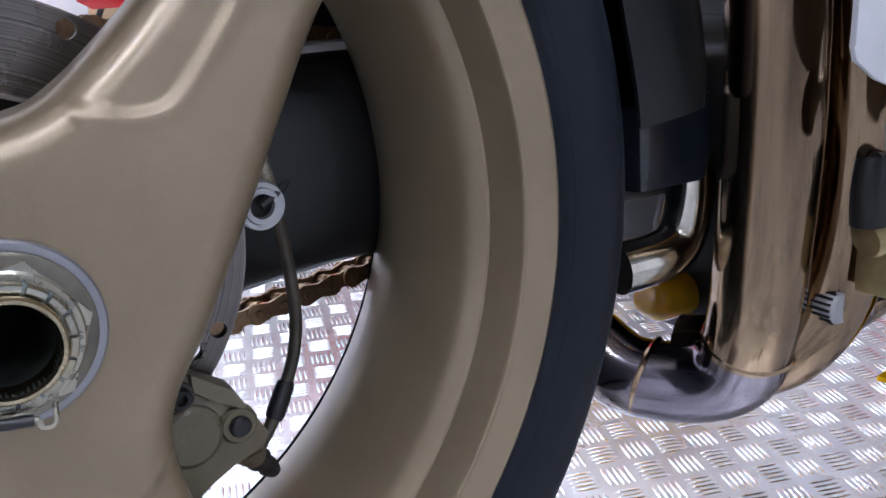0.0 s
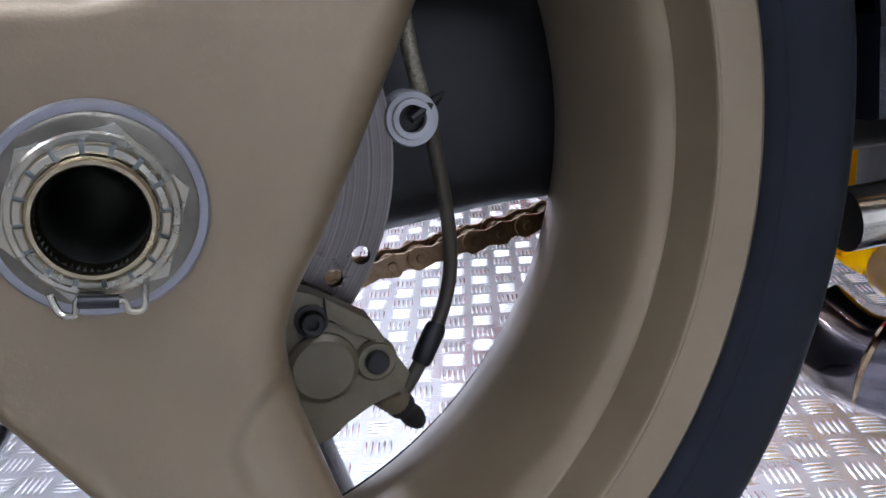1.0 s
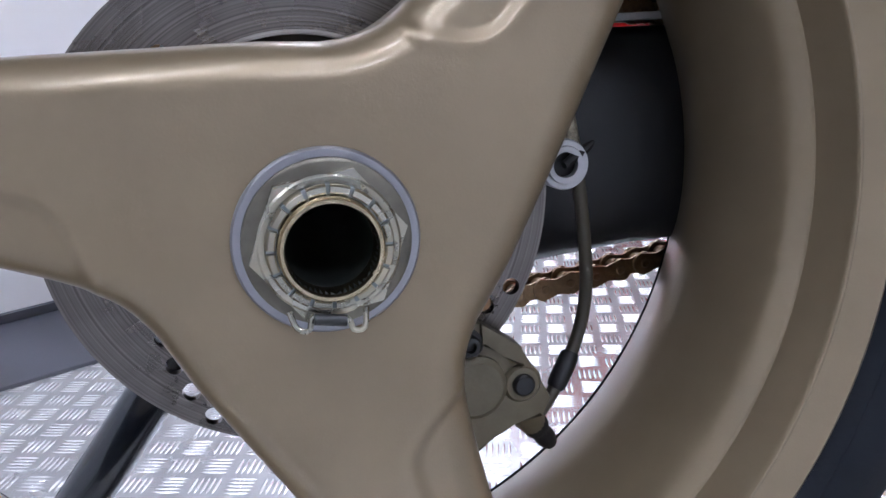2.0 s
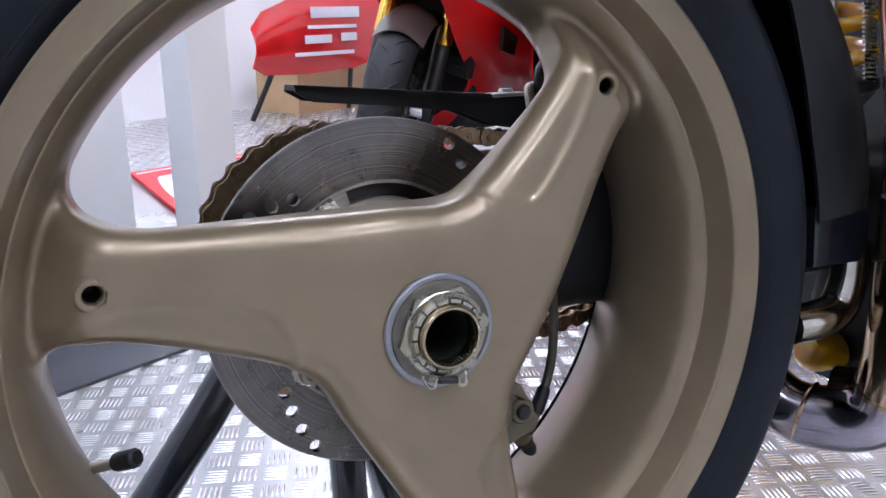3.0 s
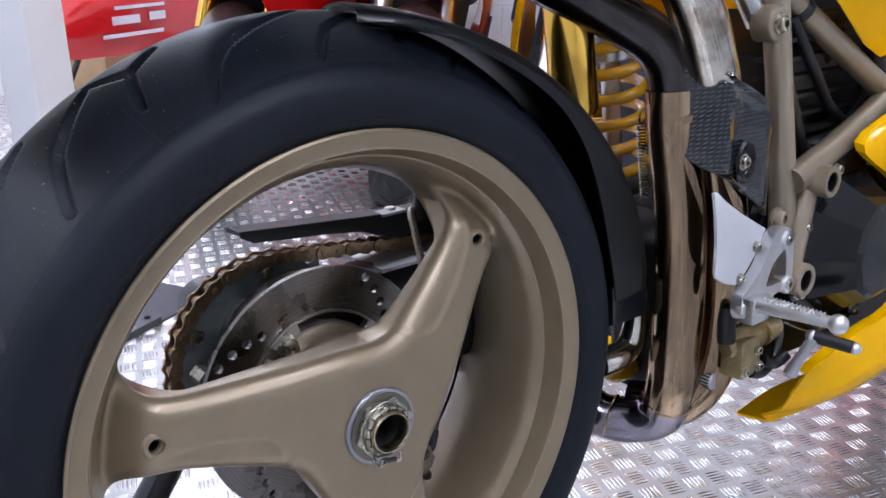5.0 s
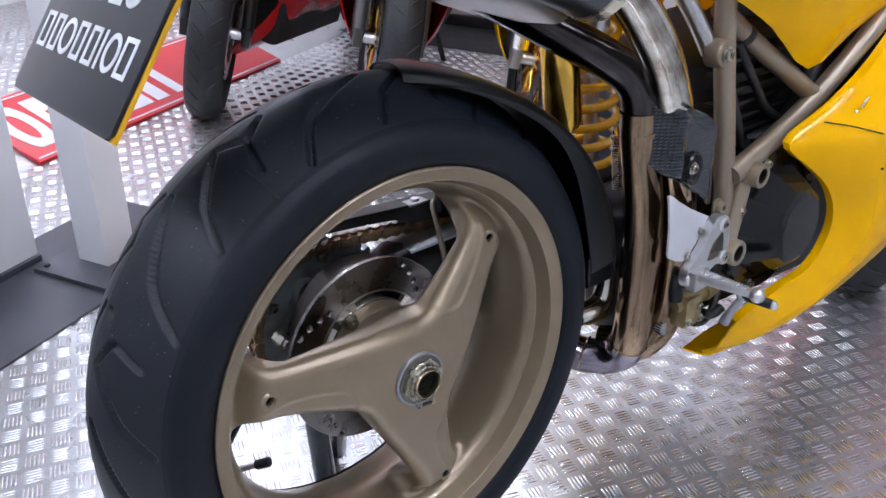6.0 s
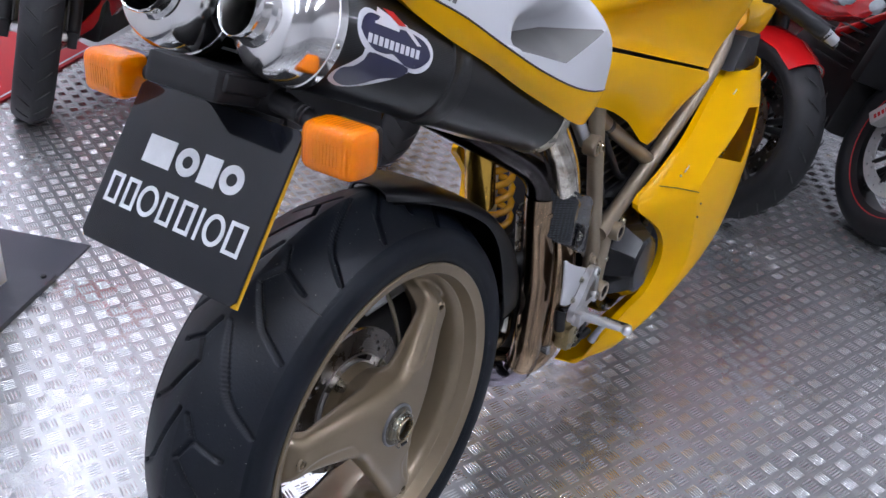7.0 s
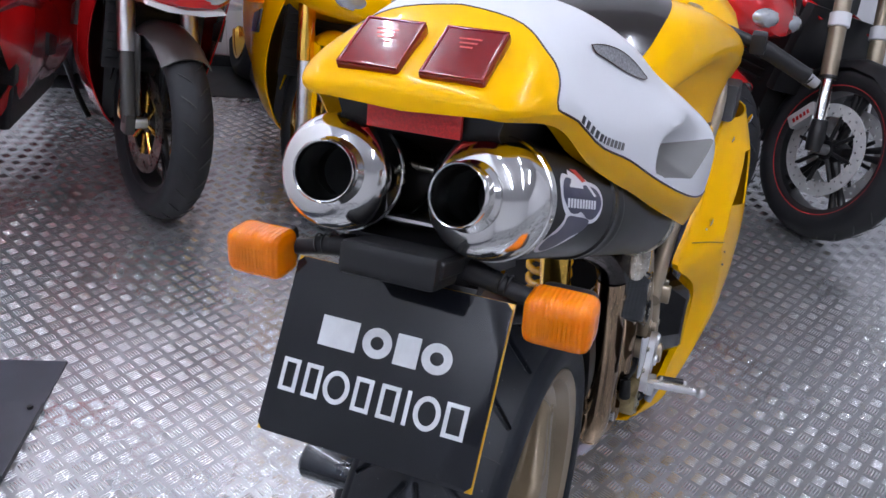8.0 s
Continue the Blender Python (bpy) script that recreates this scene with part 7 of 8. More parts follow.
def front_wheel(parent, c, R=0.300, w=0.060, rim_mat=None, stripe=None, spokes=5, disc_mat=None, label="", carrier=None, turn=None, hole=0.098):
    """Tyre, cast rim with spokes, two drilled discs, round an axle along y."""
    m = (turn or Matrix.Identity(4)) @ Matrix.Translation(c)
    half = spline(wheel_tyre_rings(R, w), 3)
    ring = [(p[0], p[1]) for p in half] + [(p[0], -p[1]) for p in reversed(half[:-1])]
    rm = rim_mat or GOLD
    bm = lathe([(R - 0.090, -w * 0.66), (R - 0.082, -w * 0.72), (R - 0.100, -w * 0.55), (R - 0.104, 0.0), (R - 0.100, w * 0.55), (R - 0.082, w * 0.72), (R - 0.090, w * 0.66)], 72, m)
    arms = []
    for k in range(spokes):
        a = 2 * math.pi * k / spokes + 0.35
        for da in ((0.0,) if spokes < 4 else (0.10, -0.10)):
            p0 = Vector((0.03 * math.cos(a), 0, 0.03 * math.sin(a)))
            p1 = Vector(((R - 0.100) * math.cos(a + da), 0, (R - 0.100) * math.sin(a + da)))
            arms.append(moved(tube([p0, p0.lerp(p1, 0.5), p1], [0.017, 0.010, 0.015] if spokes > 3 else [0.03, 0.022, 0.026], 10, 3, flat=1.0), m))
    wh = part("front_wheel", bm, rm, parent, label)
    part("hub", lathe([(0.018, -0.045), (0.032, -0.045), (0.040, -0.02), (0.040, 0.02), (0.032, 0.045), (0.018, 0.045)], 28, m), rm, wh)
    for arm_bm in arms:
        part("spoke", arm_bm, rm, wh)
    part("tyre", lathe(ring, 96, m), RUBBER_WORN, wh, "black road tyre")
    for k in range(26):
        a = 2 * math.pi * k / 26
        for s in (1, -1):
            pts = []
            for t in (0.12, 0.4, 0.75):
                yy = s * w * t
                aa = a + 0.12 * t * 1.6 + (0.12 if s > 0 else 0)
                rr = R - 0.010 * t * t - 0.012 * t ** 4 + 0.0004
                pts.append(m @ Vector((rr * math.cos(aa), yy, rr * math.sin(aa))))
            part("tread_groove", tube(pts, [0.0012, 0.0022, 0.0014], 6, 2), BLACK, wh)
    if stripe:
        for s in (1, -1):
            part("rim_stripe", lathe([(R - 0.0835, s * w * 0.735), (R - 0.0800, s * w * 0.765), (R - 0.0790, s * w * 0.74)], 72, m), stripe, wh, "thin red rim stripe")
    hs = []
    for k in range(20):
        for q in range(2):
            a = 2 * math.pi * (k + 0.5 * q) / 20
            hs.append(circle((0.122 + 0.018 * q) * math.cos(a), (0.122 + 0.018 * q) * math.sin(a), 0.0042, 8))
    for s in (1, -1):
        dk = part("brake_disc", slab(circle(0, 0, 0.155, 72), "y", s * 0.050 - 0.0025, s * 0.050 + 0.0025, 0, m, [circle(0, 0, hole, 48)] + hs), disc_mat or DISC_STEEL, wh, "drilled brake disc")
        for k in range(8):
            a = 2 * math.pi * k / 8
            part("disc_arm", tube([m @ Vector((0.035 * math.cos(a), s * 0.046, 0.035 * math.sin(a))), m @ Vector(((hole + 0.006) * math.cos(a), s * 0.048, (hole + 0.006) * math.sin(a)))], 0.007, 8, 1), carrier or BLACK, wh)
    part("axle", lathe([(0.010, -0.085), (0.016, -0.085), (0.018, -0.080), (0.018, 0.080), (0.016, 0.085), (0.010, 0.085)], 24, m), ALU, wh)
    return wh


STEER = Matrix.Translation((1.375, MID, 0)) @ Matrix.Rotation(radians(22), 4, "Z") @ Matrix.Translation((-1.375, -MID, 0))
front_wheel(BIKE, (1.375, MID, 0.312), 0.300, 0.060, GOLD, None, 3, None, "bronze-gold front wheel", None, STEER)
for s in (1, -1):
    part("fork_leg", tube([(1.395, MID + s * 0.095, 0.318), (1.345, MID + s * 0.095, 0.45), (1.20, MID + s * 0.095, 0.80)], [0.026, 0.028, 0.024], 18, 2), GOLDEN, BIKE, "gold upside-down fork leg")
mg = []
for ang in (150, 125, 100, 80, 60, 40, 20):
    a = radians(ang)
    mg.append([Vector((1.375 + (0.318 - 0.04 * abs(s) ** 2) * math.cos(a), MID + 0.072 * s, 0.318 + (0.318 - 0.04 * abs(s) ** 2) * math.sin(a))) for s in (-1, -0.6, -0.2, 0.2, 0.6, 1)])
part("front_mudguard", moved(shell(mg, 0.003), STEER), YELLOW, BIKE, "yellow front mudguard")


# ---- paddock stand ----
stand = new("paddock_stand")
tagged(stand, "black tubular paddock stand holding up the rear wheel hub", "stand")
part("pin_sleeve", tube([(0.006, 0.150, 0.408), (0.006, 0.156, 0.408), (0.006, 0.262, 0.402), (0.006, 0.268, 0.402)], [0.024, 0.029, 0.029, 0.024], 28, 1), STANDBLUE, stand)
part("pin", tube([(0.004, 0.060, 0.414), (0.006, 0.160, 0.408)], 0.016, 20, 1), STEEL, stand)
part("rear_leg", tube([(0.008, 0.196, 0.402), (-0.060, 0.180, 0.306), (-0.133, 0.171, 0.209), (-0.285, 0.158, 0.024)], 0.0165, 20, 2), STANDBLUE, stand)
part("front_leg", tube([(0.020, 0.205, 0.400), (0.032, 0.196, 0.250), (0.033, 0.184, 0.150), (0.034, 0.165, 0.020)], 0.0165, 20, 3), STANDBLUE, stand)
part("front_leg", tube([(0.025, 0.235, 0.400), (0.055, 0.210, 0.260), (0.076, 0.205, 0.160), (0.110, 0.262, 0.020)], 0.0180, 20, 3), STANDBLUE, stand)
part("cross_bar", tube([(-0.285, 0.125, 0.018), (-0.285, 0.195, 0.018)], 0.0165, 18, 1), STANDBLUE, stand)
part("foot_bar", tube([(0.034, 0.130, 0.018), (0.110, 0.300, 0.018)], 0.0170, 18, 1), STANDBLUE, stand)
part("foot_pad", box((0.034, 0.160, 0.006), (0.06, 0.05, 0.012), 0.003), BLACK_PLASTIC, stand)


# ---- parked machines behind ----
def sport_bike(m, paint, label, guard_mat=None, rim_mat=None, disc_carrier=None, fork_mat=None, white_nose=False, name="motorcycle", steer=0.0, leg_mat=None, vee=False):
    root = new(name)
    root.matrix_basis = m
    tagged(root, label, "motorcycle", "parked motorcycles")
    # the front end turned on its steering axis
    S = Matrix.Translation((-0.06, 0, 0)) @ Matrix.Rotation(radians(steer), 4, "Z") @ Matrix.Translation((0.06, 0, 0))
    front_wheel(root, (0, 0, 0.300), 0.300, 0.060, rim_mat or BLACK, None, 5, None, "front wheel", disc_carrier, S)
    for s in (1, -1):
        leg = part("fork_leg", moved(tube([(0.0, s * 0.098, 0.300), (-0.02, s * 0.098, 0.36), (-0.10, s * 0.098, 0.58)], [0.022, 0.024, 0.021], 18, 2), S), leg_mat or fork_mat or ALU, root)
        part("fork_tube", moved(tube([(-0.07, s * 0.098, 0.50), (-0.22, s * 0.098, 0.92)], 0.027, 18, 1), S), GOLDEN if fork_mat is None else fork_mat, root)
        part("caliper", box((-0.045, s * 0.088, 0.345), (0.055, 0.05, 0.10), 0.012, S), GOLDEN if disc_carrier else CALIPER, leg)
        part("axle_clamp", box((0.0, s * 0.100, 0.298), (0.05, 0.03, 0.06), 0.008, S), leg_mat or ALU, leg)
    g = []
    for ang in (172, 152, 132, 112, 92, 74, 56):
        a = radians(ang)
        g.append([Vector(((0.315 - 0.045 * abs(s) ** 2.2) * math.cos(a), 0.076 * s, 0.300 + (0.315 - 0.045 * abs(s) ** 2.2) * math.sin(a))) for s in (-1, -0.75, -0.5, -0.25, 0, 0.25, 0.5, 0.75, 1)])
    mud = part("front_mudguard", moved(shell(g, 0.003), S), guard_mat or paint, root, "front mudguard")
    for s in (1, -1):
        part("mudguard_stay", moved(slab([(-0.05, 0.31), (0.025, 0.33), (-0.03, 0.56), (-0.17, 0.57)], "y", s * 0.078 - 0.003, s * 0.078 + 0.003, 0.001), S), guard_mat or paint, mud)
    # upper and lower fairing shells
    hull = []
    for x, w, zt, zb in ((0.215, 0.060, 0.775, 0.715), (0.17, 0.125, 0.84, 0.690), (0.06, 0.185, 0.93, 0.665), (-0.08, 0.215, 1.00, 0.64), (-0.22, 0.225, 0.98, 0.58), (-0.36, 0.22, 0.93, 0.60), (-0.46, 0.20, 0.88, 0.66)):
        hull.append([Vector((x, w * math.copysign(abs(math.sin(a)) ** 0.7, math.sin(a)), (zt + zb) / 2 - (zt - zb) / 2 * math.cos(a))) for a in (2 * math.pi * k / 28 for k in range(28))])
    part("nose_fairing", loft(hull), paint, root, "upper fairing", 50)
    for s in (1, -1):
        rows = []
        # either a smooth front edge or one with a deep notch behind the wheel
        edge = ((0.10, 0.74, -0.56, 0.80, 0.225), (0.00, 0.63, -0.66, 0.70, 0.242), (-0.10, 0.52, -0.72, 0.59, 0.240), (-0.20, 0.43, -0.70, 0.48, 0.225), (-0.24, 0.36, -0.74, 0.38, 0.200), (-0.16, 0.27, -0.80, 0.28, 0.145), (-0.10, 0.17, -0.82, 0.18, 0.04)) if vee else ((-0.04, 0.70, -0.60, 0.78, 0.215), (-0.12, 0.58, -0.66, 0.68, 0.225), (-0.18, 0.46, -0.68, 0.57, 0.222), (-0.20, 0.36, -0.70, 0.46, 0.205), (-0.20, 0.27, -0.76, 0.36, 0.17), (-0.22, 0.20, -0.82, 0.28, 0.12), (-0.26, 0.15, -0.84, 0.19, 0.03))
        for x0, z0, x1, z1, w in edge:
            rows.append([Vector((x0 + (x1 - x0) * t, s * (w * (1 - (0.30 * (1 - t) if vee else 0)) - 0.03 * (2 * t - 1) ** 2 + 0.012 * math.sin(3 * math.pi * t)), z0 + (z1 - z0) * t)) for t in (k / 10 for k in range(11))])
        part("side_fairing", shell([[q.to_3d() for q in r] for r in zip(*[spline(list(col), 3) for col in zip(*rows)])], 0.004), paint, root, "side fairing")
        part("air_outlet", slab([(-0.20, 0.60), (-0.30, 0.56), (-0.30, 0.50), (-0.22, 0.52)], "y", s * 0.222 - 0.006, s * 0.222 + 0.006, 0.002), BLACK, root)
        lamp = part("headlight", loft([[Vector((x, s * (0.060 + 0.052 * math.cos(a) * f), 0.755 + 0.030 * math.sin(a) * f)) for a in (2 * math.pi * k / 20 for k in range(20))] for x, f in ((0.10, 1.0), (0.198, 1.0), (0.212, 0.8), (0.218, 0.4))]), GLASS, root, "clear headlamp")
        if not vee:
            part("indicator", box((0.02, s * 0.235, 0.735), (0.05, 0.06, 0.03), 0.01, None, 3), ORANGE, root, "amber indicator")
        part("mirror_stalk", tube([(0.02, s * 0.17, 0.97), (0.06, s * 0.26, 1.05)], 0.010, 10, 1), BLACK, root)
        part("grip", tube([(-0.20, s * 0.20, 0.93), (-0.26, s * 0.34, 0.89)], 0.017, 14, 1), BLACK_PLASTIC, root)
    part("radiator", box((-0.19, 0, 0.56), (0.04, 0.30, 0.30), 0.004), BLACK, root, "dark radiator")
    for k in range(9):
        part("radiator_fin", box((-0.168, 0, 0.44 + 0.028 * k), (0.004, 0.28, 0.004), 0.0005, None, 1), ENGINE, root)
    if white_nose:
        part("nose_stripe", loft([[Vector((x + 0.004, y, z)) for y, z in ((-0.11, 0.705), (-0.05, 0.692), (0.05, 0.692), (0.11, 0.705), (0.10, 0.714), (0.0, 0.703), (-0.10, 0.714))] for x in (0.165, 0.200)]), WHITE, root, "white nose flash")
    part("engine", slab([(-0.24, 0.22), (-0.75, 0.20), (-0.80, 0.50), (-0.50, 0.62), (-0.26, 0.50)], "y", -0.13, 0.13, 0.02), ENGINE, root)
    tk = []
    for x, w, z in ((-0.42, 0.10, 0.93), (-0.50, 0.15, 0.98), (-0.62, 0.165, 0.98), (-0.74, 0.13, 0.92), (-0.82, 0.09, 0.86)):
        tk.append([Vector((x, w * math.cos(a), z - 0.10 + 0.12 * math.sin(a))) for a in (2 * math.pi * k / 22 for k in range(22))])
    part("fuel_tank", loft(tk), paint, root, "fuel tank")
    tl = []
    for x, w, z in ((-0.82, 0.11, 0.83), (-1.0, 0.13, 0.90), (-1.2, 0.12, 0.98), (-1.4, 0.07, 1.04)):
        tl.append([Vector((x, w * math.cos(a), z + 0.05 * math.sin(a))) for a in (2 * math.pi * k / 18 for k in range(18))])
    part("seat_unit", loft(tl), paint, root, "tail unit")
    bm = lathe([(0.215, -0.08), (0.225, -0.085), (0.20, -0.06), (0.195, 0), (0.20, 0.06), (0.225, 0.085), (0.215, 0.08)], 48)
    rw = part("rear_wheel", moved(bm, Matrix.Translation((-1.40, 0, 0.315))), rim_mat or BLACK, root, "rear wheel")
    for k in range(5):
        a = 2 * math.pi * k / 5
        part("spoke", moved(tube([(0.0, 0, 0.0), (0.2 * math.cos(a), 0, 0.2 * math.sin(a))], [0.03, 0.02], 10, 1), Matrix.Translation((-1.40, 0, 0.315))), rim_mat or BLACK, rw)
    half = spline(wheel_tyre_rings(0.315, 0.092), 3)
    part("tyre", lathe([(p[0], p[1]) for p in half] + [(p[0], -p[1]) for p in reversed(half[:-1])], 72, Matrix.Translation((-1.40, 0, 0.315))), RUBBER_WORN, rw)
    part("swingarm", tube([(-0.85, 0.06, 0.38), (-1.15, 0.10, 0.33), (-1.40, 0.10, 0.315)], 0.035, 14, 3), ALU_GREY, root)
    part("side_stand", tube([(-0.80, 0.14, 0.30), (-0.83, 0.20, 0.15), (-0.86, 0.27, 0.012), (-0.81, 0.285, 0.010)], 0.011, 12, 3), BLACK, root, "black side stand folded out")
    part("footpeg", tube([(-0.95, -0.16, 0.42), (-0.96, -0.26, 0.425)], 0.011, 12, 1), ALU, root)
    part("footpeg", tube([(-0.95, 0.16, 0.42), (-0.96, 0.26, 0.425)], 0.011, 12, 1), ALU, root)
    return root


def parked(x, y, rear_deg, lean=0.0):
    """A pose from the front tyre's foot and the bearing in which the machine's rear lies."""
    return Matrix.Translation((x, y, 0)) @ Matrix.Rotation(radians(rear_deg + 180), 4, "Z") @ Matrix.Rotation(radians(lean), 4, "X")


sport_bike(parked(0.748, 2.048, 29, -14), RED, "glossy red sport motorcycle with gold forks, parked by the ramp", GREYPAINT, BLACK, None, None, steer=26, leg_mat=BLACK, vee=True)
sport_bike(parked(1.100, 1.52, 50, -11), RED, "red sport motorcycle with a carbon-grey mudguard on its side stand", GREYPAINT, BLACK, GOLDEN, ALU, True, steer=9, leg_mat=GREYPAINT)
sport_bike(parked(1.33, 1.05, 42, -11), YELLOW, "yellow sport motorcycle with gold-rimmed wheels on its side stand", None, GOLDEN, GOLDEN, None, steer=12)
sport_bike(parked(1.865, 0.035, 58, -12), RED, "red sport motorcycle with black wheels and a red front mudguard", None, BLACK, None, BLACK)

# naked machine with a trellis frame
NK = new("motorcycle")
NK.matrix_basis = parked(2.093, -0.440, 42, -15)
tagged(NK, "red and white naked motorcycle with black wheels striped red", "motorcycle", "parked motorcycles")
front_wheel(NK, (0, 0, 0.300), 0.300, 0.060, BLACK, REDPRINT, 5, PALE_DISC, "black front wheel with a red rim stripe", hole=0.112)
for s in (1, -1):
    leg = part("fork_leg", tube([(0.0, s * 0.10, 0.285), (-0.012, s * 0.10, 0.33), (-0.030, s * 0.10, 0.385)], [0.024, 0.028, 0.025], 18, 2), BLACK, NK)
    part("fork_slider", tube([(-0.025, s * 0.10, 0.365), (-0.10, s * 0.10, 0.55)], 0.0205, 18, 1), CHROME, NK)
    part("fork_tube", tube([(-0.084, s * 0.10, 0.510), (-0.27, s * 0.10, 0.975)], 0.0270, 18, 1), FRAME_GOLD, NK, "pale gold fork tube")
    part("fork_seal", lathe([(0.027, -0.006), (0.0295, -0.004), (0.0295, 0.004), (0.027, 0.006)], 24, along((-0.086, s * 0.10, 0.515), (-0.27, s * 0.10, 0.975))), BLACK, NK)
    part("fork_band", lathe([(0.027, -0.024), (0.034, -0.021), (0.034, 0.021), (0.027, 0.024)], 24, along((-0.155, s * 0.10, 0.690), (-0.27, s * 0.10, 0.975))), WHITE, NK, "white fork clamp")
    part("guard_stay", tube([(-0.045, s * 0.112, 0.36), (-0.100, s * 0.095, 0.56)], 0.006, 10, 1), ALU, NK)
    cm = Matrix.Translation((-0.105, s * 0.088, 0.372)) @ Matrix.Rotation(radians(38), 4, "Y")
    part("caliper", box((0, 0, 0), (0.046, 0.048, 0.112), 0.010, cm), PALE_DISC, leg, "silver brake caliper with a red mark")
    for k in range(5):
        part("caliper_mark", box((0.004, s * 0.0252, -0.030 + 0.015 * k), (0.014, 0.002, 0.009), 0.0005, cm), REDPRINT, leg)
    part("axle_end", lathe([(0.0001, 0.112), (0.012, 0.112), (0.020, 0.106), (0.020, 0.09)], 20, Matrix.Translation((0, 0, 0.300)) @ (Matrix.Identity(4) if s > 0 else Matrix.Rotation(math.pi, 4, "Z"))), CHROME, leg)
    for k, (a, b) in enumerate((((-0.28, 0.80), (-0.55, 0.86)), ((-0.28, 0.80), (-0.52, 0.62)), ((-0.55, 0.86), (-0.52, 0.62)), ((-0.55, 0.86), (-0.82, 0.72)), ((-0.52, 0.62), (-0.82, 0.72)))):
        part("frame_tube", tube([(a[0], s * (0.10 + 0.02 * (k % 2)), a[1]), (b[0], s * 0.15, b[1])], 0.016, 14, 1), RED, NK, "red frame tube")
g = []
for ang in (160, 140, 120, 100, 80, 60):
    a = radians(ang)
    g.append([Vector(((0.315 - 0.04 * abs(s) ** 2.2) * math.cos(a), 0.072 * s, 0.300 + (0.315 - 0.04 * abs(s) ** 2.2) * math.sin(a))) for s in (-1, -0.6, -0.2, 0.2, 0.6, 1)])
part("front_mudguard", shell(g, 0.003), BLACK_PLASTIC, NK, "black front mudguard")
part("engine", slab([(-0.26, 0.22), (-0.80, 0.20), (-0.86, 0.60), (-0.70, 0.80), (-0.34, 0.82), (-0.28, 0.62)], "y", -0.14, 0.14, 0.03), ENGINE, NK, "dark engine")
part("radiator", box((-0.235, 0, 0.56), (0.04, 0.34, 0.30), 0.006), BLACK, NK, "dark radiator")
for k in range(6):
    part("cooling_fin", box((-0.42, 0, 0.42 + 0.03 * k), (0.20, 0.32, 0.008), 0.002, Matrix.Identity(4)), ENGINE, NK)
part("exhaust", tube([(-0.40, 0.12, 0.55), (-0.32, 0.17, 0.40), (-0.40, 0.18, 0.25), (-0.70, 0.16, 0.20)], 0.025, 16, 5), DARKPIPE, NK)
tk = []
for x, w, z, h in ((-0.30, 0.09, 0.97, 0.05), (-0.38, 0.15, 0.99, 0.11), (-0.52, 0.175, 1.00, 0.13), (-0.66, 0.15, 0.96, 0.11), (-0.76, 0.10, 0.90, 0.06)):
    tk.append([Vector((x, w * math.cos(a), z + h * math.sin(a))) for a in (2 * math.pi * k / 24 for k in range(24))])
part("fuel_tank", loft(tk), RED, NK, "red fuel tank")
part("tank_stripe", shell([[Vector((x, s * w * math.cos(a) * 1.012, z + h * math.sin(a) * 1.02)) for a in (radians(20), radians(45), radians(70), radians(88))] for s in (1,) for x, w, z, h in ((-0.38, 0.15, 0.99, 0.11), (-0.52, 0.175, 1.00, 0.13), (-0.66, 0.15, 0.96, 0.11))], 0.002), WHITE, NK, "white tank panel")
part("saddle", loft([[Vector((x, w * math.cos(a), z + 0.03 * math.sin(a))) for a in (2 * math.pi * k / 16 for k in range(16))] for x, w, z in ((-0.74, 0.09, 0.86), (-0.90, 0.13, 0.84), (-1.2, 0.12, 0.88), (-1.4, 0.08, 0.93))]), SEATHIDE, NK)
part("handlebar", tube([(-0.26, -0.38, 1.08), (-0.24, -0.15, 1.06), (-0.24, 0.15, 1.06), (-0.26, 0.38, 1.08)], 0.012, 12, 3), BLACK, NK)
part("headlamp", loft([[Vector((x, 0.085 * f * math.cos(a), 0.90 + 0.085 * f * math.sin(a))) for a in (2 * math.pi * k / 24 for k in range(24))] for x, f in ((-0.20, 0.6), (-0.12, 1.0), (-0.06, 1.0), (-0.04, 0.85))]), BLACK, NK)
rw = part("rear_wheel", lathe([(0.215, -0.08), (0.225, -0.085), (0.20, -0.06), (0.195, 0), (0.20, 0.06), (0.225, 0.085), (0.215, 0.08)], 48, Matrix.Translation((-1.44, 0, 0.315))), BLACK, NK)
half = spline(wheel_tyre_rings(0.315, 0.09), 3)
part("tyre", lathe([(p[0], p[1]) for p in half] + [(p[0], -p[1]) for p in reversed(half[:-1])], 72, Matrix.Translation((-1.44, 0, 0.315))), RUBBER_WORN, rw)
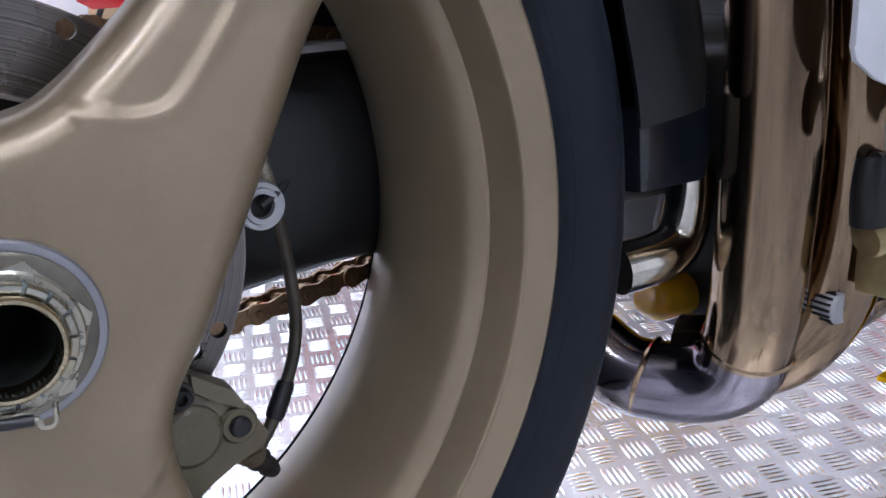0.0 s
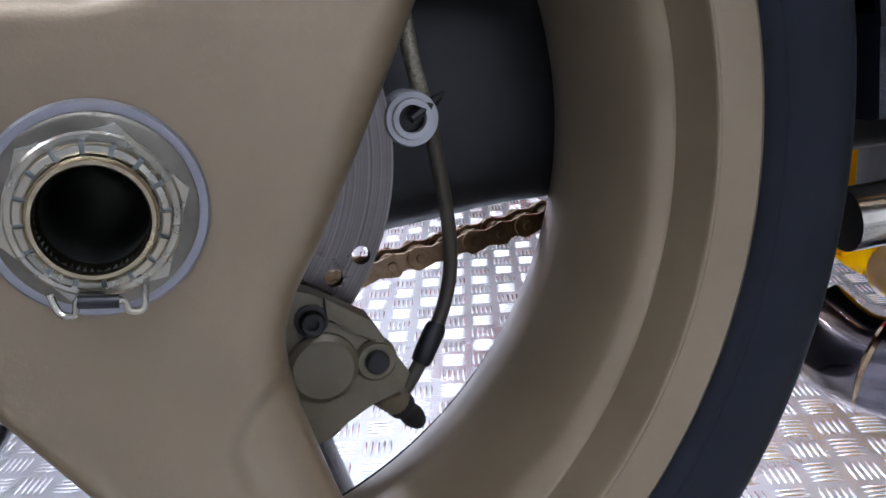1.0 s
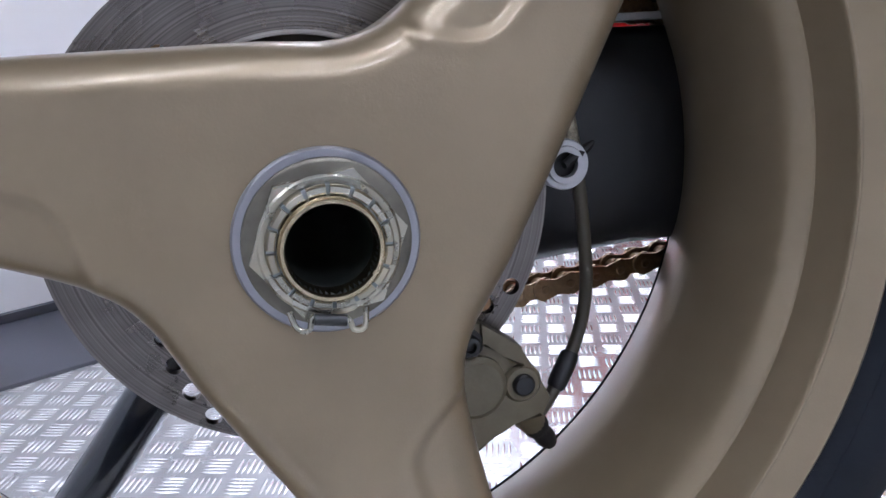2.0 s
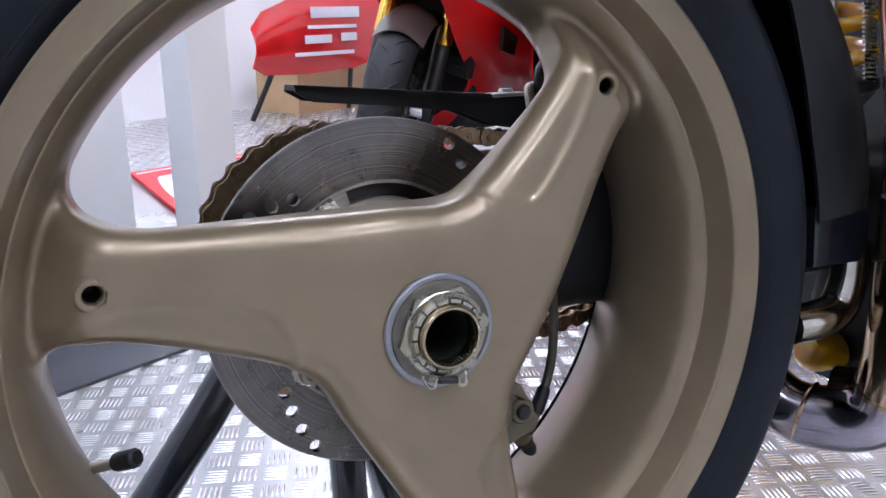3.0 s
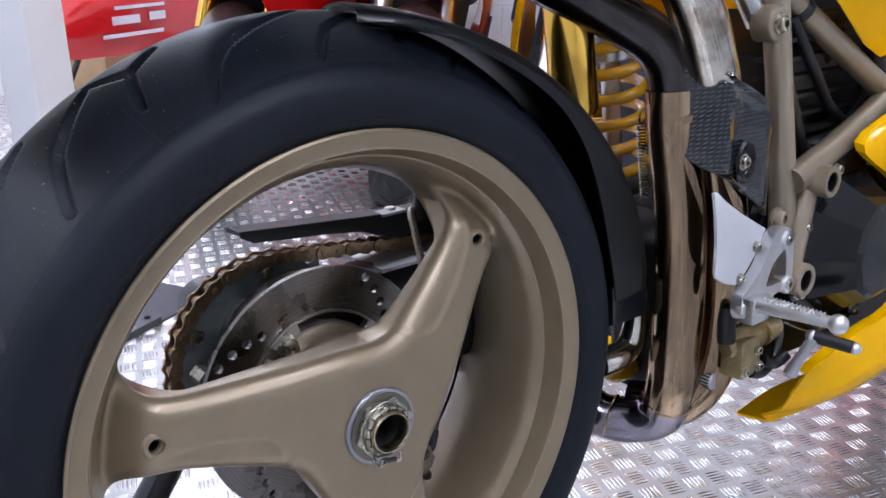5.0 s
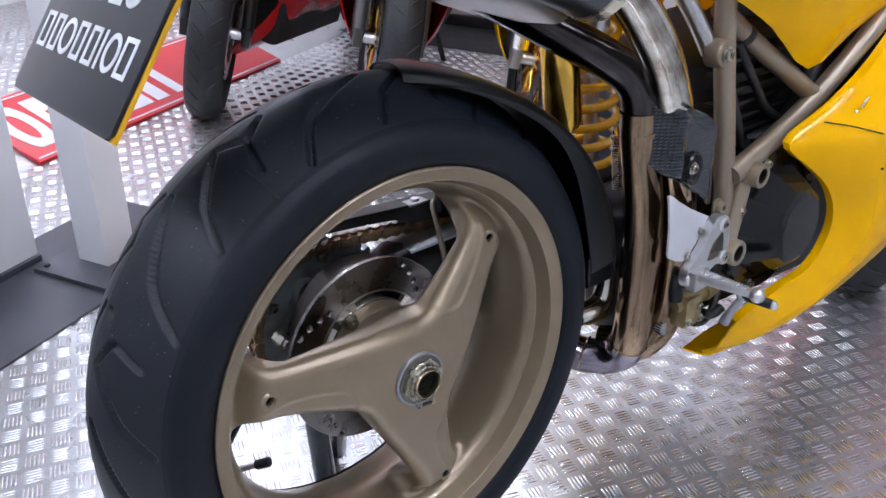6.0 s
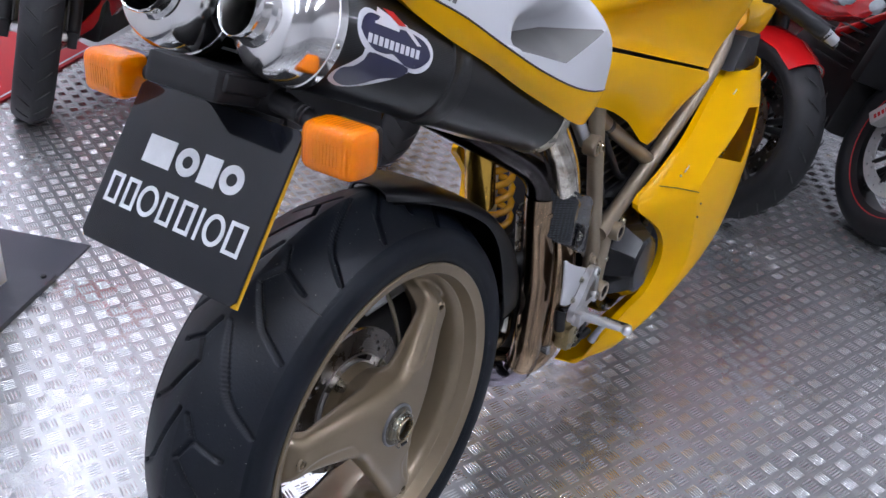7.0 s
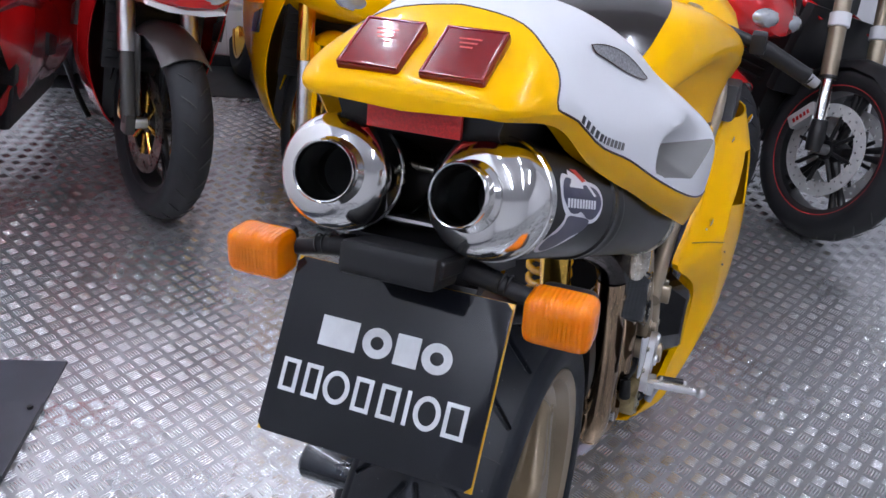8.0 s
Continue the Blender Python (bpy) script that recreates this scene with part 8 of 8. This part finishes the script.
part("swingarm", tube([(-0.80, 0.06, 0.40), (-1.15, 0.10, 0.34), (-1.44, 0.10, 0.315)], 0.035, 14, 3), BLACK, NK)
part("side_stand", tube([(-0.80, 0.14, 0.30), (-0.84, 0.20, 0.15), (-0.88, 0.27, 0.012)], 0.011, 12, 3), BLACK, NK)

# frame, tank and saddle sit low between the forks and the engine
for ob in NK.children:
    if ob.name.split(".")[0] in ("frame_tube", "fuel_tank", "tank_stripe", "saddle"):
        ob.matrix_basis = Matrix.Translation((0.06, 0, -0.115))

# ---- clutter on the platform ----
DZ = 0.107
crate = finish("cardboard_box", box((2.47, 2.78, DZ + 0.12), (0.52, 0.30, 0.24), 0.004, ROOM), CARD)
tagged(crate, "plain brown cardboard box standing on the platform", "box")
part("flap_seam", box((2.47, 2.78, DZ + 0.2415), (0.006, 0.30, 0.002), 0.0005, ROOM), GREYDUCT, crate)
race = new("fairing_stack")
tagged(race, "red race belly pan with white print bars, propped up", "fairing")
rows = []
for x, z0, z1 in ((0.0, 0.24, 0.40), (0.06, 0.21, 0.46), (0.30, 0.20, 0.54), (0.60, 0.21, 0.60), (0.86, 0.26, 0.62)):
    rows.append([Vector((x, -0.03 * math.sin(math.pi * t), z0 + (z1 - z0) * t)) for t in (k / 8 for k in range(9))])
race.matrix_basis = ROOM @ Matrix.Translation((1.80, 2.42, DZ)) @ Matrix.Rotation(radians(3), 4, "Z")
part("panel", shell(rows, 0.006), RED, race)
part("prop", tube([(0.10, 0.14, 0.012), (0.20, 0.02, 0.34)], 0.012, 10, 1), BLACK, race)
part("prop", tube([(0.70, 0.14, 0.012), (0.62, 0.02, 0.40)], 0.012, 10, 1), BLACK, race)
for z, x0, x1, h in ((0.455, 0.30, 0.60, 0.045), (0.395, 0.28, 0.58, 0.014), (0.345, 0.26, 0.42, 0.034), (0.350, 0.48, 0.58, 0.034), (0.285, 0.20, 0.56, 0.016)):
    part("print_bar", box(((x0 + x1) / 2, -0.037, z), (x1 - x0, 0.003, h), 0.0005, Matrix.Rotation(radians(0), 4, "Y")), WHITEPRINT, race)
